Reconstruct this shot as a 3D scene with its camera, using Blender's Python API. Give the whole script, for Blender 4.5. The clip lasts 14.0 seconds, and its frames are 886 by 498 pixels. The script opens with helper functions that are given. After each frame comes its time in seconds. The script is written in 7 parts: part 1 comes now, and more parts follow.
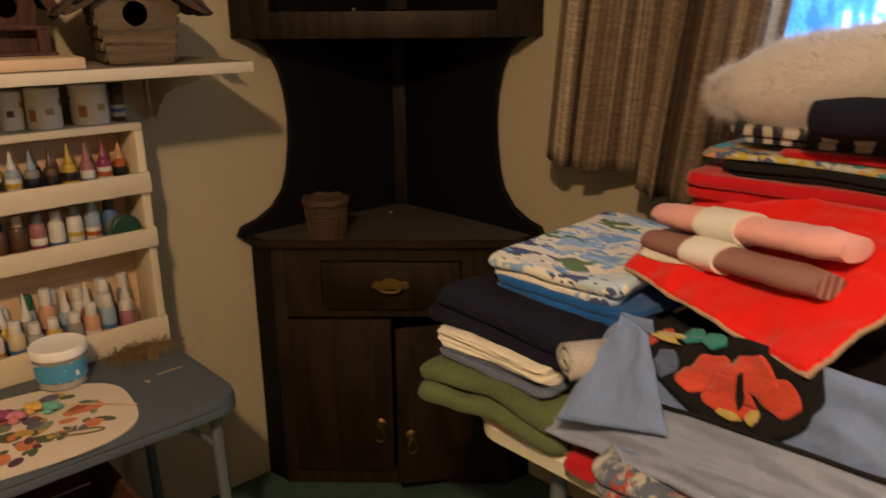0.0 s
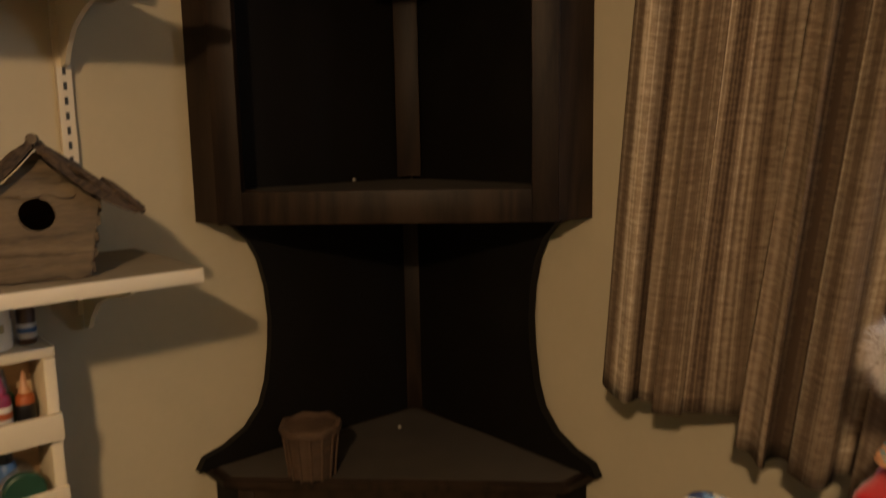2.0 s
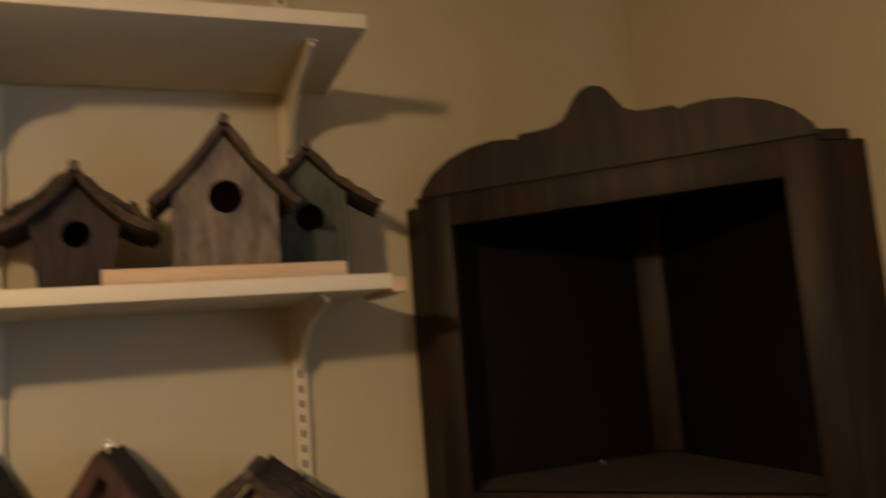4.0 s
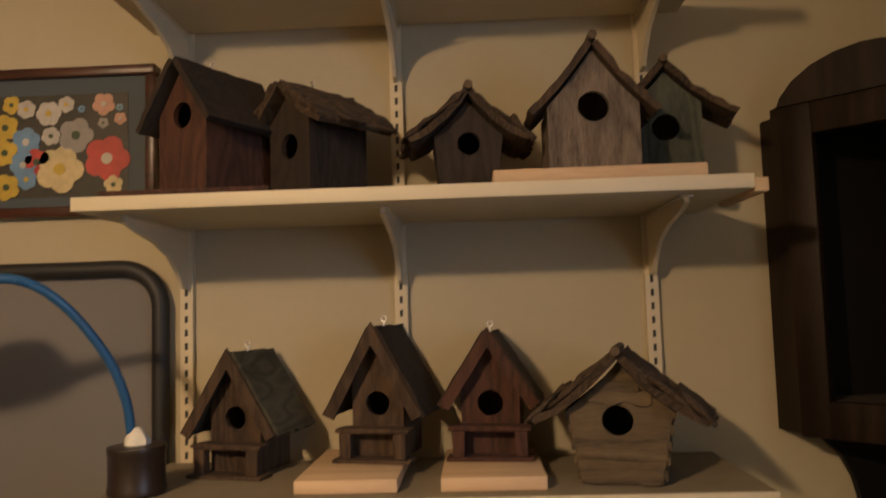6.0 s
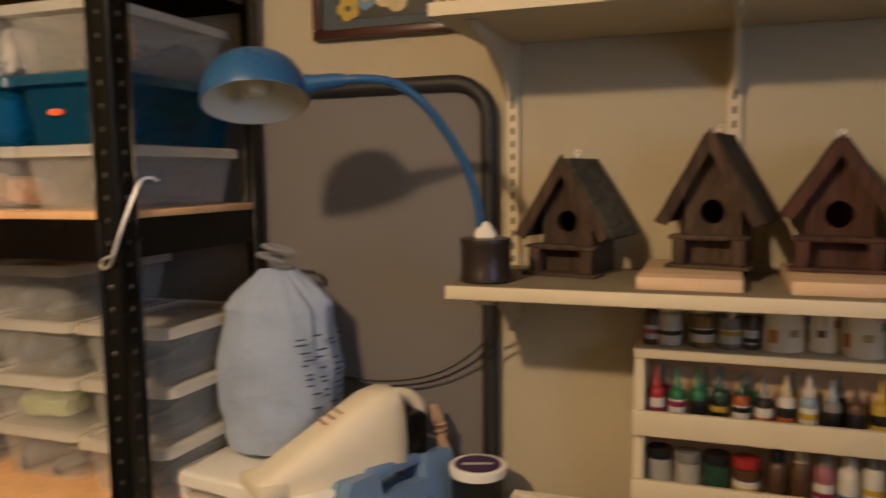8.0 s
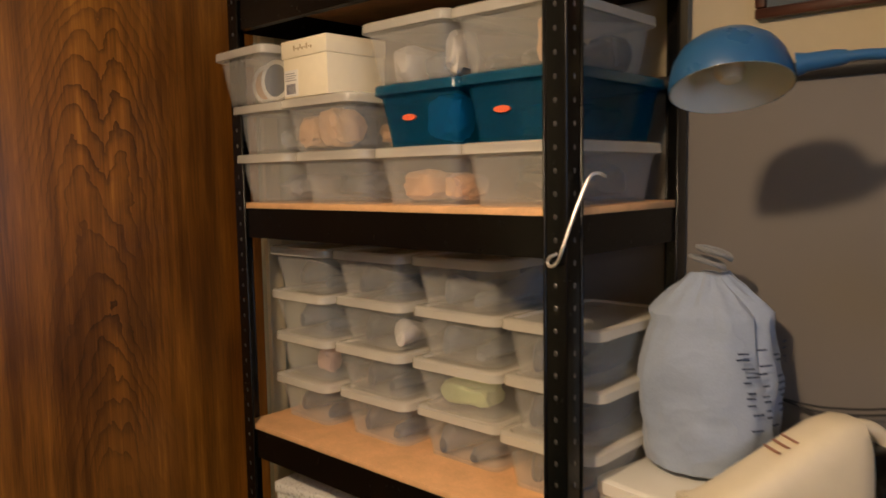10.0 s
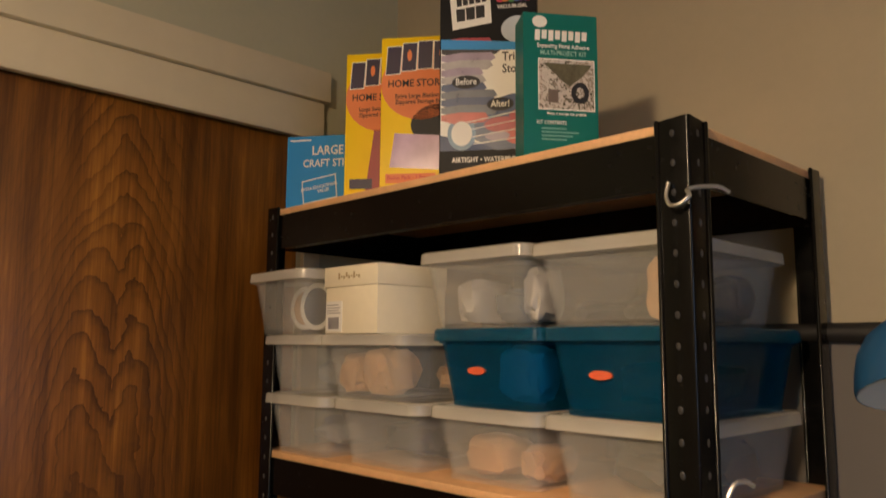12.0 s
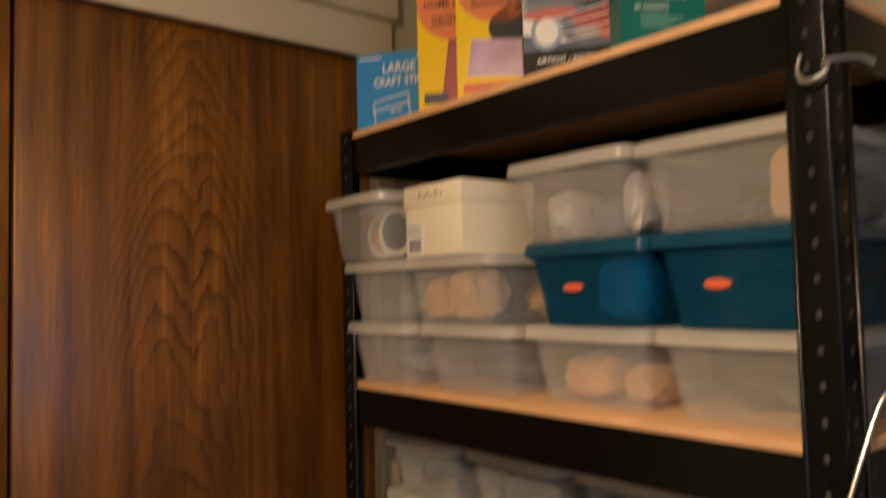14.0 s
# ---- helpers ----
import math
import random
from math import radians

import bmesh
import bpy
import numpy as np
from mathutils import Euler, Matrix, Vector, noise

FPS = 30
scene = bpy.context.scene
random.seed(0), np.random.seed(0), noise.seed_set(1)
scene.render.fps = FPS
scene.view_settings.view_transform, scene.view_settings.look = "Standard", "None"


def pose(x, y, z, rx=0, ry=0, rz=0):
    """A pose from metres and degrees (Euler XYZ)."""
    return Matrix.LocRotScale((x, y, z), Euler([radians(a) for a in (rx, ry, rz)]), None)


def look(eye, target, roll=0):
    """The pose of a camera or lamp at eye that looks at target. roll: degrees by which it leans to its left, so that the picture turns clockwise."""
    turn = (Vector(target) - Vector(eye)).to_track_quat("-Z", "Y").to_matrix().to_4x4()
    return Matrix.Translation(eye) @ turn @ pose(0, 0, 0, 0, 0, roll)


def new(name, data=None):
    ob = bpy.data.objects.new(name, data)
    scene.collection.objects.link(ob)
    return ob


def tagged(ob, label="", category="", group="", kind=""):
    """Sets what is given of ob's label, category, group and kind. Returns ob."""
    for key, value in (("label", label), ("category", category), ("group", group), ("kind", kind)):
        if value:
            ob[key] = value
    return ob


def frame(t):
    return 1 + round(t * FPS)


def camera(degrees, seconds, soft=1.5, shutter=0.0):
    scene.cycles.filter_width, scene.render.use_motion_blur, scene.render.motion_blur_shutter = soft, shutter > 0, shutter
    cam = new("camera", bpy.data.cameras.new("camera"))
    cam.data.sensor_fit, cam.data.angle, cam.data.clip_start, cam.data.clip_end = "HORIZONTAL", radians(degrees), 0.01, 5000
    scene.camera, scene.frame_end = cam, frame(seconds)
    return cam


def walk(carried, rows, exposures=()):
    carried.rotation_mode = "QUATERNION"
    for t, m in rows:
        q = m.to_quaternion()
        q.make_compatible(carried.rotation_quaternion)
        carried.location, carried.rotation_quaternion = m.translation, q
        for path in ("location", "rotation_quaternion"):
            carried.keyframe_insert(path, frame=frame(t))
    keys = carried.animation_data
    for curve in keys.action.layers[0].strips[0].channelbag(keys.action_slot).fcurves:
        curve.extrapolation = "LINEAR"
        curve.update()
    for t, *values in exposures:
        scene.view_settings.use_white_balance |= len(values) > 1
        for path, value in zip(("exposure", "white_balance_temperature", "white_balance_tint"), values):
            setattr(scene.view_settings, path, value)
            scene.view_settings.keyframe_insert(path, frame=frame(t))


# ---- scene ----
cam = camera(60.4, 14.0, shutter=0.5)
PATH = [
    (0, (0.021, 0.003, 1.334), (1.327, 1.397, 0.74), -0.5),
    (0.5, (0.088, 0.08, 1.343), (1.311, 1.565, 0.795), -0.6),
    (1, (0.121, 0.194, 1.379), (1.361, 1.685, 0.89), -1.4),
    (1.5, (0.209, 0.272, 1.407), (1.494, 1.749, 0.997), -1.7),
    (2, (0.379, 0.339, 1.438), (1.664, 1.842, 1.14), -1.1),
    (2.2, (0.423, 0.347, 1.457), (1.681, 1.886, 1.228), -1.2),
    (2.5, (0.463, 0.388, 1.507), (1.686, 1.965, 1.372), -2.0),
    (3, (0.479, 0.459, 1.554), (1.665, 2.069, 1.586), -4.1),
    (3.5, (0.518, 0.458, 1.582), (1.591, 2.142, 1.698), -5.1),
    (4, (0.532, 0.428, 1.596), (1.235, 2.285, 1.835), -4.5),
    (4.2, (0.521, 0.433, 1.581), (1.049, 2.336, 1.896), -4.3),
    (6.3, (0.384, 0.339, 1.497), (0.297, 2.336, 1.567), -1.7),
    (6.4, (0.364, 0.34, 1.49), (0.288, 2.338, 1.524), -1.6),
    (6.5, (0.358, 0.334, 1.479), (0.265, 2.332, 1.485), -1.7),
    (7, (0.295, 0.323, 1.444), (0.199, 2.316, 1.308), -1.8),
    (7.5, (0.283, 0.31, 1.435), (-0.057, 2.273, 1.266), -1.4),
    (8, (0.265, 0.292, 1.422), (-0.41, 2.164, 1.229), -0.7),
    (8.3, (0.287, 0.296, 1.398), (-0.604, 2.077, 1.21), -0.7),
    (8.5, (0.254, 0.253, 1.42), (-0.695, 1.999, 1.192), -0.8),
    (9, (0.187, 0.195, 1.419), (-0.956, 1.818, 1.171), -1.2),
    (9.2, (0.156, 0.194, 1.417), (-1.05, 1.771, 1.17), -1.4),
    (11.3, (-0.183, 0.432, 1.507), (-1.617, 1.826, 1.564), 0.7),
    (11.5, (-0.195, 0.444, 1.533), (-1.631, 1.83, 1.66), 0.6),
    (12, (-0.239, 0.45, 1.582), (-1.658, 1.837, 1.834), 0.4),
    (12.5, (-0.264, 0.468, 1.609), (-1.68, 1.843, 1.935), 0.1),
    (13, (-0.285, 0.491, 1.633), (-1.716, 1.835, 2.017), -0.5),
    (13.5, (-0.293, 0.484, 1.621), (-1.759, 1.796, 1.981), -0.9),
    (14, (-0.332, 0.485, 1.541), (-1.874, 1.754, 1.652), -1.4),
]
EXPOSURES = [(0.0, 0.0, 6900, 14), (0.7, -0.04, 7000, 13), (1.5, -0.06, 7000, 12), (2.2, 0.05, 7100, 11), (3.5, -0.06, 7000, 10), (4.2, 0.02, 6900, 10), (6.4, -0.12, 6950, 12), (7.0, -0.10, 6800, 11), (8.0, -0.03, 6500, 10), (9.2, 0.06, 6450, 10), (11.3, -0.24, 6400, 12), (12.0, -0.34, 6400, 10), (13.5, -0.42, 6450, 10), (14.0, -0.26, 6450, 13)]
walk(cam, [(t, look(eye, target, roll)) for t, eye, target, roll in PATH], EXPOSURES)

FZ, CZ = 0.04, 2.60                    # floor and ceiling
YN, XE, XW, YS = 1.79, 1.525, -1.80, -1.70   # inner faces of the walls

# ---- world and light ----
world = bpy.data.worlds.new("world")
scene.world = world
world.use_nodes = True
wn = world.node_tree
sky = wn.nodes.new("ShaderNodeTexSky")
sky.sky_type = "NISHITA"
sky.sun_disc = False
sky.sun_elevation = radians(35)
sky.sun_rotation = radians(200)
wn.nodes["Background"].inputs["Strength"].default_value = 0.12
wn.links.new(sky.outputs[0], wn.nodes["Background"].inputs[0])

bulb = bpy.data.lights.new("ceiling_bulb", "POINT")
bulb.energy = 38
bulb.color = (1.0, 0.715, 0.435)
bulb.shadow_soft_size = 0.08
new("ceiling_bulb", bulb).location = (-0.42, -0.17, 2.19)

# added fill disk just under the bulb, throwing extra light down on lower things
down_fill = bpy.data.lights.new("bulb_down_fill", "AREA")
down_fill.shape = "DISK"
down_fill.size = 0.10
down_fill.energy = 25
down_fill.color = bulb.color
new("bulb_down_fill", down_fill).matrix_world = look((-0.42, -0.17, 2.185), (-0.46, 0.10, 0.9))

# daylight entering through the window opening
daylight = bpy.data.lights.new("window_daylight", "AREA")
daylight.shape = "RECTANGLE"
daylight.size = 1.15
daylight.size_y = 0.85
daylight.energy = 8.0
daylight.color = (0.78, 0.90, 1.0)
new("window_daylight", daylight).matrix_world = look((XE + 0.015, 0.18, 1.66), (0.0, 0.30, 1.60))


# ---- materials ----
def nodes_of(name):
    m = bpy.data.materials.new(name)
    m.use_nodes = True
    nt = m.node_tree
    return m, nt, nt.nodes["Principled BSDF"]


def ramp(nt, fac, stops):
    r = nt.nodes.new("ShaderNodeValToRGB")
    el = r.color_ramp.elements
    while len(el) < len(stops):
        el.new(0.5)
    for e, (p, c) in zip(el, stops):
        e.position = p
        e.color = (*c, 1)
    nt.links.new(fac, r.inputs[0])
    return r.outputs[0]


def coords(nt, scale=(1, 1, 1), kind="Object", rot=(0, 0, 0)):
    tc = nt.nodes.new("ShaderNodeTexCoord")
    mp = nt.nodes.new("ShaderNodeMapping")
    mp.inputs["Scale"].default_value = scale
    mp.inputs["Rotation"].default_value = [radians(a) for a in rot]
    nt.links.new(tc.outputs[kind], mp.inputs[0])
    return mp.outputs[0]


def noise_tex(nt, vec, scale, detail=4, rough=0.55):
    n = nt.nodes.new("ShaderNodeTexNoise")
    n.inputs["Scale"].default_value = scale
    n.inputs["Detail"].default_value = detail
    n.inputs["Roughness"].default_value = rough
    nt.links.new(vec, n.inputs["Vector"])
    return n.outputs["Fac"]


def math_node(nt, op, a, b=None):
    n = nt.nodes.new("ShaderNodeMath")
    n.operation = op
    for k, v in enumerate((a, b)):
        if v is None:
            continue
        if isinstance(v, (int, float)):
            n.inputs[k].default_value = v
        else:
            nt.links.new(v, n.inputs[k])
    return n.outputs[0]


def bump(nt, bsdf, height, strength, dist):
    b = nt.nodes.new("ShaderNodeBump")
    b.inputs["Strength"].default_value = strength
    b.inputs["Distance"].default_value = dist
    nt.links.new(height, b.inputs["Height"])
    nt.links.new(b.outputs[0], bsdf.inputs["Normal"])


def mul(c, k):
    return tuple(min(1.0, v * k) for v in c)


def plain(name, col, rough=0.5, metal=0.0, vary=0.15, scale=30, relief=0.15, dist=0.001, spec=None, stretch=(1, 1, 1), sheen=0.0):
    """A surface with colour variation at two scales, and fine relief."""
    m, nt, b = nodes_of(name)
    v = coords(nt, stretch)
    big = noise_tex(nt, v, scale * 0.12, 3)
    fine = noise_tex(nt, v, scale, 5)
    mix = math_node(nt, "ADD", math_node(nt, "MULTIPLY", big, 0.6), math_node(nt, "MULTIPLY", fine, 0.4))
    nt.links.new(ramp(nt, mix, [(0.3, mul(col, 1 - vary)), (0.7, mul(col, 1 + vary))]), b.inputs["Base Color"])
    nt.links.new(math_node(nt, "ADD", math_node(nt, "MULTIPLY", fine, 0.2), rough - 0.1), b.inputs["Roughness"])
    b.inputs["Metallic"].default_value = metal
    if spec is not None:
        b.inputs["Specular IOR Level"].default_value = spec
    if sheen:
        b.inputs["Sheen Weight"].default_value = sheen
    if relief:
        bump(nt, b, fine, relief, dist)
    return m


def wood(name, dark, light, rough=0.5, along=(1, 1, 0.08), rings=14, scale=6, relief=0.2, coat=0.0, per_object=True, lines=0.5):
    """Grain as the contour lines of a stretched noise, plus fine pores."""
    m, nt, b = nodes_of(name)
    v = coords(nt, along)
    if per_object:
        oi = nt.nodes.new("ShaderNodeObjectInfo")
        add = nt.nodes.new("ShaderNodeVectorMath")
        add.operation = "MULTIPLY_ADD"
        comb = nt.nodes.new("ShaderNodeCombineXYZ")
        for k in range(3):
            nt.links.new(oi.outputs["Random"], comb.inputs[k])
        nt.links.new(comb.outputs[0], add.inputs[0])
        add.inputs[1].default_value = (9, 7, 5)
        nt.links.new(v, add.inputs[2])
        v = add.outputs[0]
    n = noise_tex(nt, v, scale, 2, 0.4)
    line = math_node(nt, "PINGPONG", math_node(nt, "MULTIPLY", n, rings), 0.5)
    pores = noise_tex(nt, v, scale * 28, 4, 0.6)
    tone = noise_tex(nt, v, scale * 0.5, 3)
    f = math_node(nt, "ADD", math_node(nt, "MULTIPLY", line, 1.5 * lines), math_node(nt, "MULTIPLY", pores, 1.0 - lines))
    f = math_node(nt, "ADD", f, math_node(nt, "MULTIPLY", math_node(nt, "SUBTRACT", tone, 0.5), 0.7))
    nt.links.new(ramp(nt, f, [(0.15, dark), (0.45, tuple((a + c) / 2 for a, c in zip(dark, light))), (0.8, light)]), b.inputs["Base Color"])
    b.inputs["Roughness"].default_value = rough
    if coat:
        b.inputs["Coat Weight"].default_value = coat
        b.inputs["Coat Roughness"].default_value = 0.2
    bump(nt, b, f, relief, 0.0015)
    return m


def clear_plastic(name, col, see, rough=0.25):
    """Cloudy plastic: part of the light goes straight through, the rest scatters."""
    m, nt, b = nodes_of(name)
    v = coords(nt)
    n = noise_tex(nt, v, 9, 4)
    nt.links.new(ramp(nt, n, [(0.3, mul(col, 0.85)), (0.7, mul(col, 1.1))]), b.inputs["Base Color"])
    b.inputs["Roughness"].default_value = rough
    tr = nt.nodes.new("ShaderNodeBsdfTransparent")
    tr.inputs[0].default_value = (*[min(1, 0.45 + 0.6 * c / max(col)) for c in col], 1)
    mx = nt.nodes.new("ShaderNodeMixShader")
    nt.links.new(math_node(nt, "ADD", see - 0.08, math_node(nt, "MULTIPLY", n, 0.16)), mx.inputs[0])
    nt.links.new(b.outputs[0], mx.inputs[1])
    nt.links.new(tr.outputs[0], mx.inputs[2])
    nt.links.new(mx.outputs[0], nt.nodes["Material Output"].inputs["Surface"])
    return m


def cloth(name, col, rough=0.95, vary=0.2, rib=0.0):
    m, nt, b = nodes_of(name)
    v = coords(nt)
    n1 = noise_tex(nt, v, 7, 3)
    n2 = noise_tex(nt, v, 420, 3)
    f = math_node(nt, "ADD", math_node(nt, "MULTIPLY", n1, 0.6), math_node(nt, "MULTIPLY", n2, 0.4))
    nt.links.new(ramp(nt, f, [(0.3, mul(col, 1 - vary)), (0.7, mul(col, 1 + vary))]), b.inputs["Base Color"])
    b.inputs["Roughness"].default_value = rough
    b.inputs["Sheen Weight"].default_value = 0.25 * min(1.0, max(col) * 3)
    b.inputs["Specular IOR Level"].default_value = 0.15
    # soft creases, pressed in by folding
    n3 = noise_tex(nt, coords(nt, (1.0, 2.2, 1.6)), 9, 2, 0.45)
    ridge = math_node(nt, "SUBTRACT", 1.0, math_node(nt, "ABSOLUTE", math_node(nt, "SUBTRACT", math_node(nt, "MULTIPLY", n3, 4.0), 2.0)))
    height = math_node(nt, "ADD", math_node(nt, "MULTIPLY", math_node(nt, "MAXIMUM", ridge, 0.0), 0.8), math_node(nt, "MULTIPLY", f, 0.25))
    bump(nt, b, height, 0.55, 0.007)
    return m


def patches(name, cols, scale, base=None, rough=0.8, stretch=(1, 1, 1), cover=0.5):
    """A print of irregular patches of several colours on a plain ground."""
    m, nt, b = nodes_of(name)
    v = coords(nt, stretch)
    vo = nt.nodes.new("ShaderNodeTexVoronoi")
    vo.inputs["Scale"].default_value = scale
    wob = nt.nodes.new("ShaderNodeTexNoise")
    wob.inputs["Scale"].default_value = scale * 1.6
    mixv = nt.nodes.new("ShaderNodeMixRGB")
    mixv.inputs[0].default_value = 0.12
    nt.links.new(v, wob.inputs["Vector"])
    nt.links.new(v, mixv.inputs[1])
    nt.links.new(wob.outputs["Color"], mixv.inputs[2])
    nt.links.new(mixv.outputs[0], vo.inputs["Vector"])
    sep = nt.nodes.new("ShaderNodeSeparateColor")
    nt.links.new(vo.outputs["Color"], sep.inputs[0])
    col = ramp(nt, sep.outputs[0], [(k / len(cols), c) for k, c in enumerate(cols)])
    nt.nodes[-1].color_ramp.interpolation = "CONSTANT"
    if base is not None:
        mx = nt.nodes.new("ShaderNodeMixRGB")
        nt.links.new(math_node(nt, "LESS_THAN", vo.outputs["Distance"], cover), mx.inputs[0])
        mx.inputs[1].default_value = (*base, 1)
        nt.links.new(col, mx.inputs[2])
        col = mx.outputs[0]
    nt.links.new(col, b.inputs["Base Color"])
    b.inputs["Roughness"].default_value = rough
    bump(nt, b, noise_tex(nt, v, scale * 20, 3), 0.2, 0.001)
    return m


WALL = plain("wall_paint", (0.47, 0.405, 0.285), 0.75, vary=0.04, scale=60, relief=0.12, dist=0.002, spec=0.25)
CEIL = plain("ceiling_texture", (0.58, 0.53, 0.44), 0.9, vary=0.30, scale=70, relief=1.0, dist=0.014, spec=0.1)
TRIM = plain("cream_trim_paint", (0.66, 0.58, 0.41), 0.45, vary=0.05, scale=25, relief=0.05)
CARPET = plain("green_carpet", (0.05, 0.09, 0.075), 0.95, vary=0.35, scale=220, relief=0.8, dist=0.004, spec=0.05)
DOORWOOD, dnt, db = nodes_of("stained_oak_veneer")
dsep = dnt.nodes.new("ShaderNodeSeparateXYZ")
dnt.links.new(coords(dnt), dsep.inputs[0])


def dadd(*terms):
    """A weighted sum of (value, weight) pairs."""
    total = math_node(dnt, "MULTIPLY", terms[0][0], terms[0][1])
    for v, k in terms[1:]:
        total = math_node(dnt, "ADD", total, math_node(dnt, "MULTIPLY", v, k))
    return total


# flat-sawn veneer leaves: nested cathedral arches up the middle of each leaf, straight grain at its sides
broad = noise_tex(dnt, coords(dnt, (1, 1, 0.40)), 2.3, 2, 0.45)
ripple = noise_tex(dnt, coords(dnt, (1, 1, 0.8)), 15, 3, 0.55)
leaf_y = math_node(dnt, "PINGPONG", math_node(dnt, "ADD", dsep.outputs[1], 2.855), 0.28)
leaf_y = math_node(dnt, "ADD", leaf_y, math_node(dnt, "MULTIPLY", math_node(dnt, "SUBTRACT", broad, 0.5), 0.26))
spread = math_node(dnt, "SQRT", math_node(dnt, "ADD", math_node(dnt, "MULTIPLY", leaf_y, leaf_y), 0.0011))
rings = dadd((spread, 52.0), (dsep.outputs[2], 13.0), (broad, 7.0), (ripple, 2.0))
early = math_node(dnt, "POWER", math_node(dnt, "FRACT", rings), 3.5)
# the rings show where the cut runs flat and fade out towards the quarter-sawn sides
flat = math_node(dnt, "SUBTRACT", 1.0, math_node(dnt, "MINIMUM", 1.0, math_node(dnt, "MULTIPLY", spread, 6.5)))
patchy = noise_tex(dnt, coords(dnt, (1, 1, 0.5)), 4.5, 3)
early = math_node(dnt, "MULTIPLY", early, math_node(dnt, "ADD", 0.10, math_node(dnt, "MULTIPLY", flat, math_node(dnt, "MULTIPLY", math_node(dnt, "MAXIMUM", 0.0, math_node(dnt, "SUBTRACT", patchy, 0.30)), 4.5))))
pore = noise_tex(dnt, coords(dnt, (1, 1, 0.030)), 210, 3, 0.65)
streak = noise_tex(dnt, coords(dnt, (1, 1, 0.05)), 30, 4, 0.65)
tone = noise_tex(dnt, coords(dnt, (1, 1, 0.45)), 2.9, 3)
df = dadd((early, -0.20), (pore, 0.26), (streak, 0.52), (tone, 0.74))
df = math_node(dnt, "SUBTRACT", df, 0.075)
dnt.links.new(ramp(dnt, df, [(0.36, (0.032, 0.0098, 0.0012)), (0.55, (0.098, 0.034, 0.0038)), (0.70, (0.205, 0.077, 0.0085)), (0.88, (0.40, 0.165, 0.022))]), db.inputs["Base Color"])
dnt.links.new(math_node(dnt, "ADD", math_node(dnt, "MULTIPLY", streak, 0.18), 0.32), db.inputs["Roughness"])
db.inputs["Coat Weight"].default_value = 0.15
db.inputs["Coat Roughness"].default_value = 0.25
bump(dnt, db, df, 0.12, 0.0012)
BLACKWOOD = wood("dark_stained_wood", (0.010, 0.0055, 0.0035), (0.034, 0.0195, 0.0115), 0.52, along=(1, 1, 0.1), rings=9, scale=7, relief=0.10)
BLACKWOOD.node_tree.nodes["Principled BSDF"].inputs["Specular IOR Level"].default_value = 0.18
DUSTY = plain("dusty_dark_counter", (0.060, 0.050, 0.040), 0.7, vary=0.3, scale=16, relief=0.06, spec=0.2)
# near-black below the frame's stain: the recess shade is held in this colour
BACKWOOD = plain("shade_dark_cabinet_back", (0.004, 0.003, 0.0025), 0.6, vary=0.3, scale=14, relief=0.1, spec=0.2)
SHELFWOOD = plain("cream_painted_shelf", (0.63, 0.54, 0.38), 0.5, vary=0.06, scale=18, relief=0.08)
PINE = wood("raw_pine", (0.50, 0.33, 0.19), (0.70, 0.50, 0.32), 0.6, along=(0.1, 1, 1), rings=7, scale=9, relief=0.1)
BROWNTOP = plain("brown_shelf_face", (0.25, 0.205, 0.145), 0.8, vary=0.22, scale=14, relief=0.06, spec=0.2)
STEEL = plain("cream_enamelled_steel", (0.62, 0.53, 0.38), 0.35, metal=0.0, vary=0.06, scale=20, relief=0.03)
SLOT = plain("slot_shadow_steel", (0.03, 0.028, 0.025), 0.6, relief=0)
BLACKSTEEL = plain("black_powder_coated_steel", (0.0030, 0.0028, 0.0026), 0.24, vary=0.3, scale=60, relief=0.05, dist=0.0003, spec=0.28)
CHIP = plain("orange_particle_board", (0.80, 0.47, 0.235), 0.65, vary=0.15, scale=160, relief=0.2)
BRASS = plain("aged_brass", (0.45, 0.28, 0.10), 0.32, metal=1.0, vary=0.3, scale=60, relief=0.1)
WIRE = plain("bright_wire", (0.85, 0.83, 0.80), 0.38, metal=1.0, vary=0.05, relief=0)


# ---- mesh helpers ----
def bm_new():
    return bmesh.new()


def box(bm, lo, hi, bev=0.0, seg=2, m=None):
    r = bmesh.ops.create_cube(bm, size=1.0)
    vs = r["verts"]
    for v in vs:
        v.co = Vector([lo[k] + (v.co[k] + 0.5) * (hi[k] - lo[k]) for k in range(3)])
    if bev:
        es = list({e for v in vs for e in v.link_edges})
        out = bmesh.ops.bevel(bm, geom=es, offset=bev, segments=seg, affect="EDGES", profile=0.5)
        vs = list({v for f in out["faces"] for v in f.verts} | {v for v in vs if v.is_valid})
    if m is not None:
        bmesh.ops.transform(bm, matrix=m, verts=vs)
    return vs


def loft(bm, rings, cap0=True, cap1=True, closed=True):
    rows = [[bm.verts.new(p) for p in r] for r in rings]
    n = len(rows[0])
    for a, c in zip(rows, rows[1:]):
        for k in range(n if closed else n - 1):
            j = (k + 1) % n
            bm.faces.new((a[k], a[j], c[j], c[k]))
    if cap0:
        bm.faces.new(rows[0][::-1])
    if cap1:
        bm.faces.new(rows[-1])
    return [v for r in rows for v in r]


def lathe(bm, prof, seg=28, c=(0, 0, 0), cap0=True, cap1=True):
    return loft(bm, [[(c[0] + r * math.cos(2 * math.pi * k / seg), c[1] + r * math.sin(2 * math.pi * k / seg), c[2] + z) for k in range(seg)] for r, z in prof], cap0, cap1)


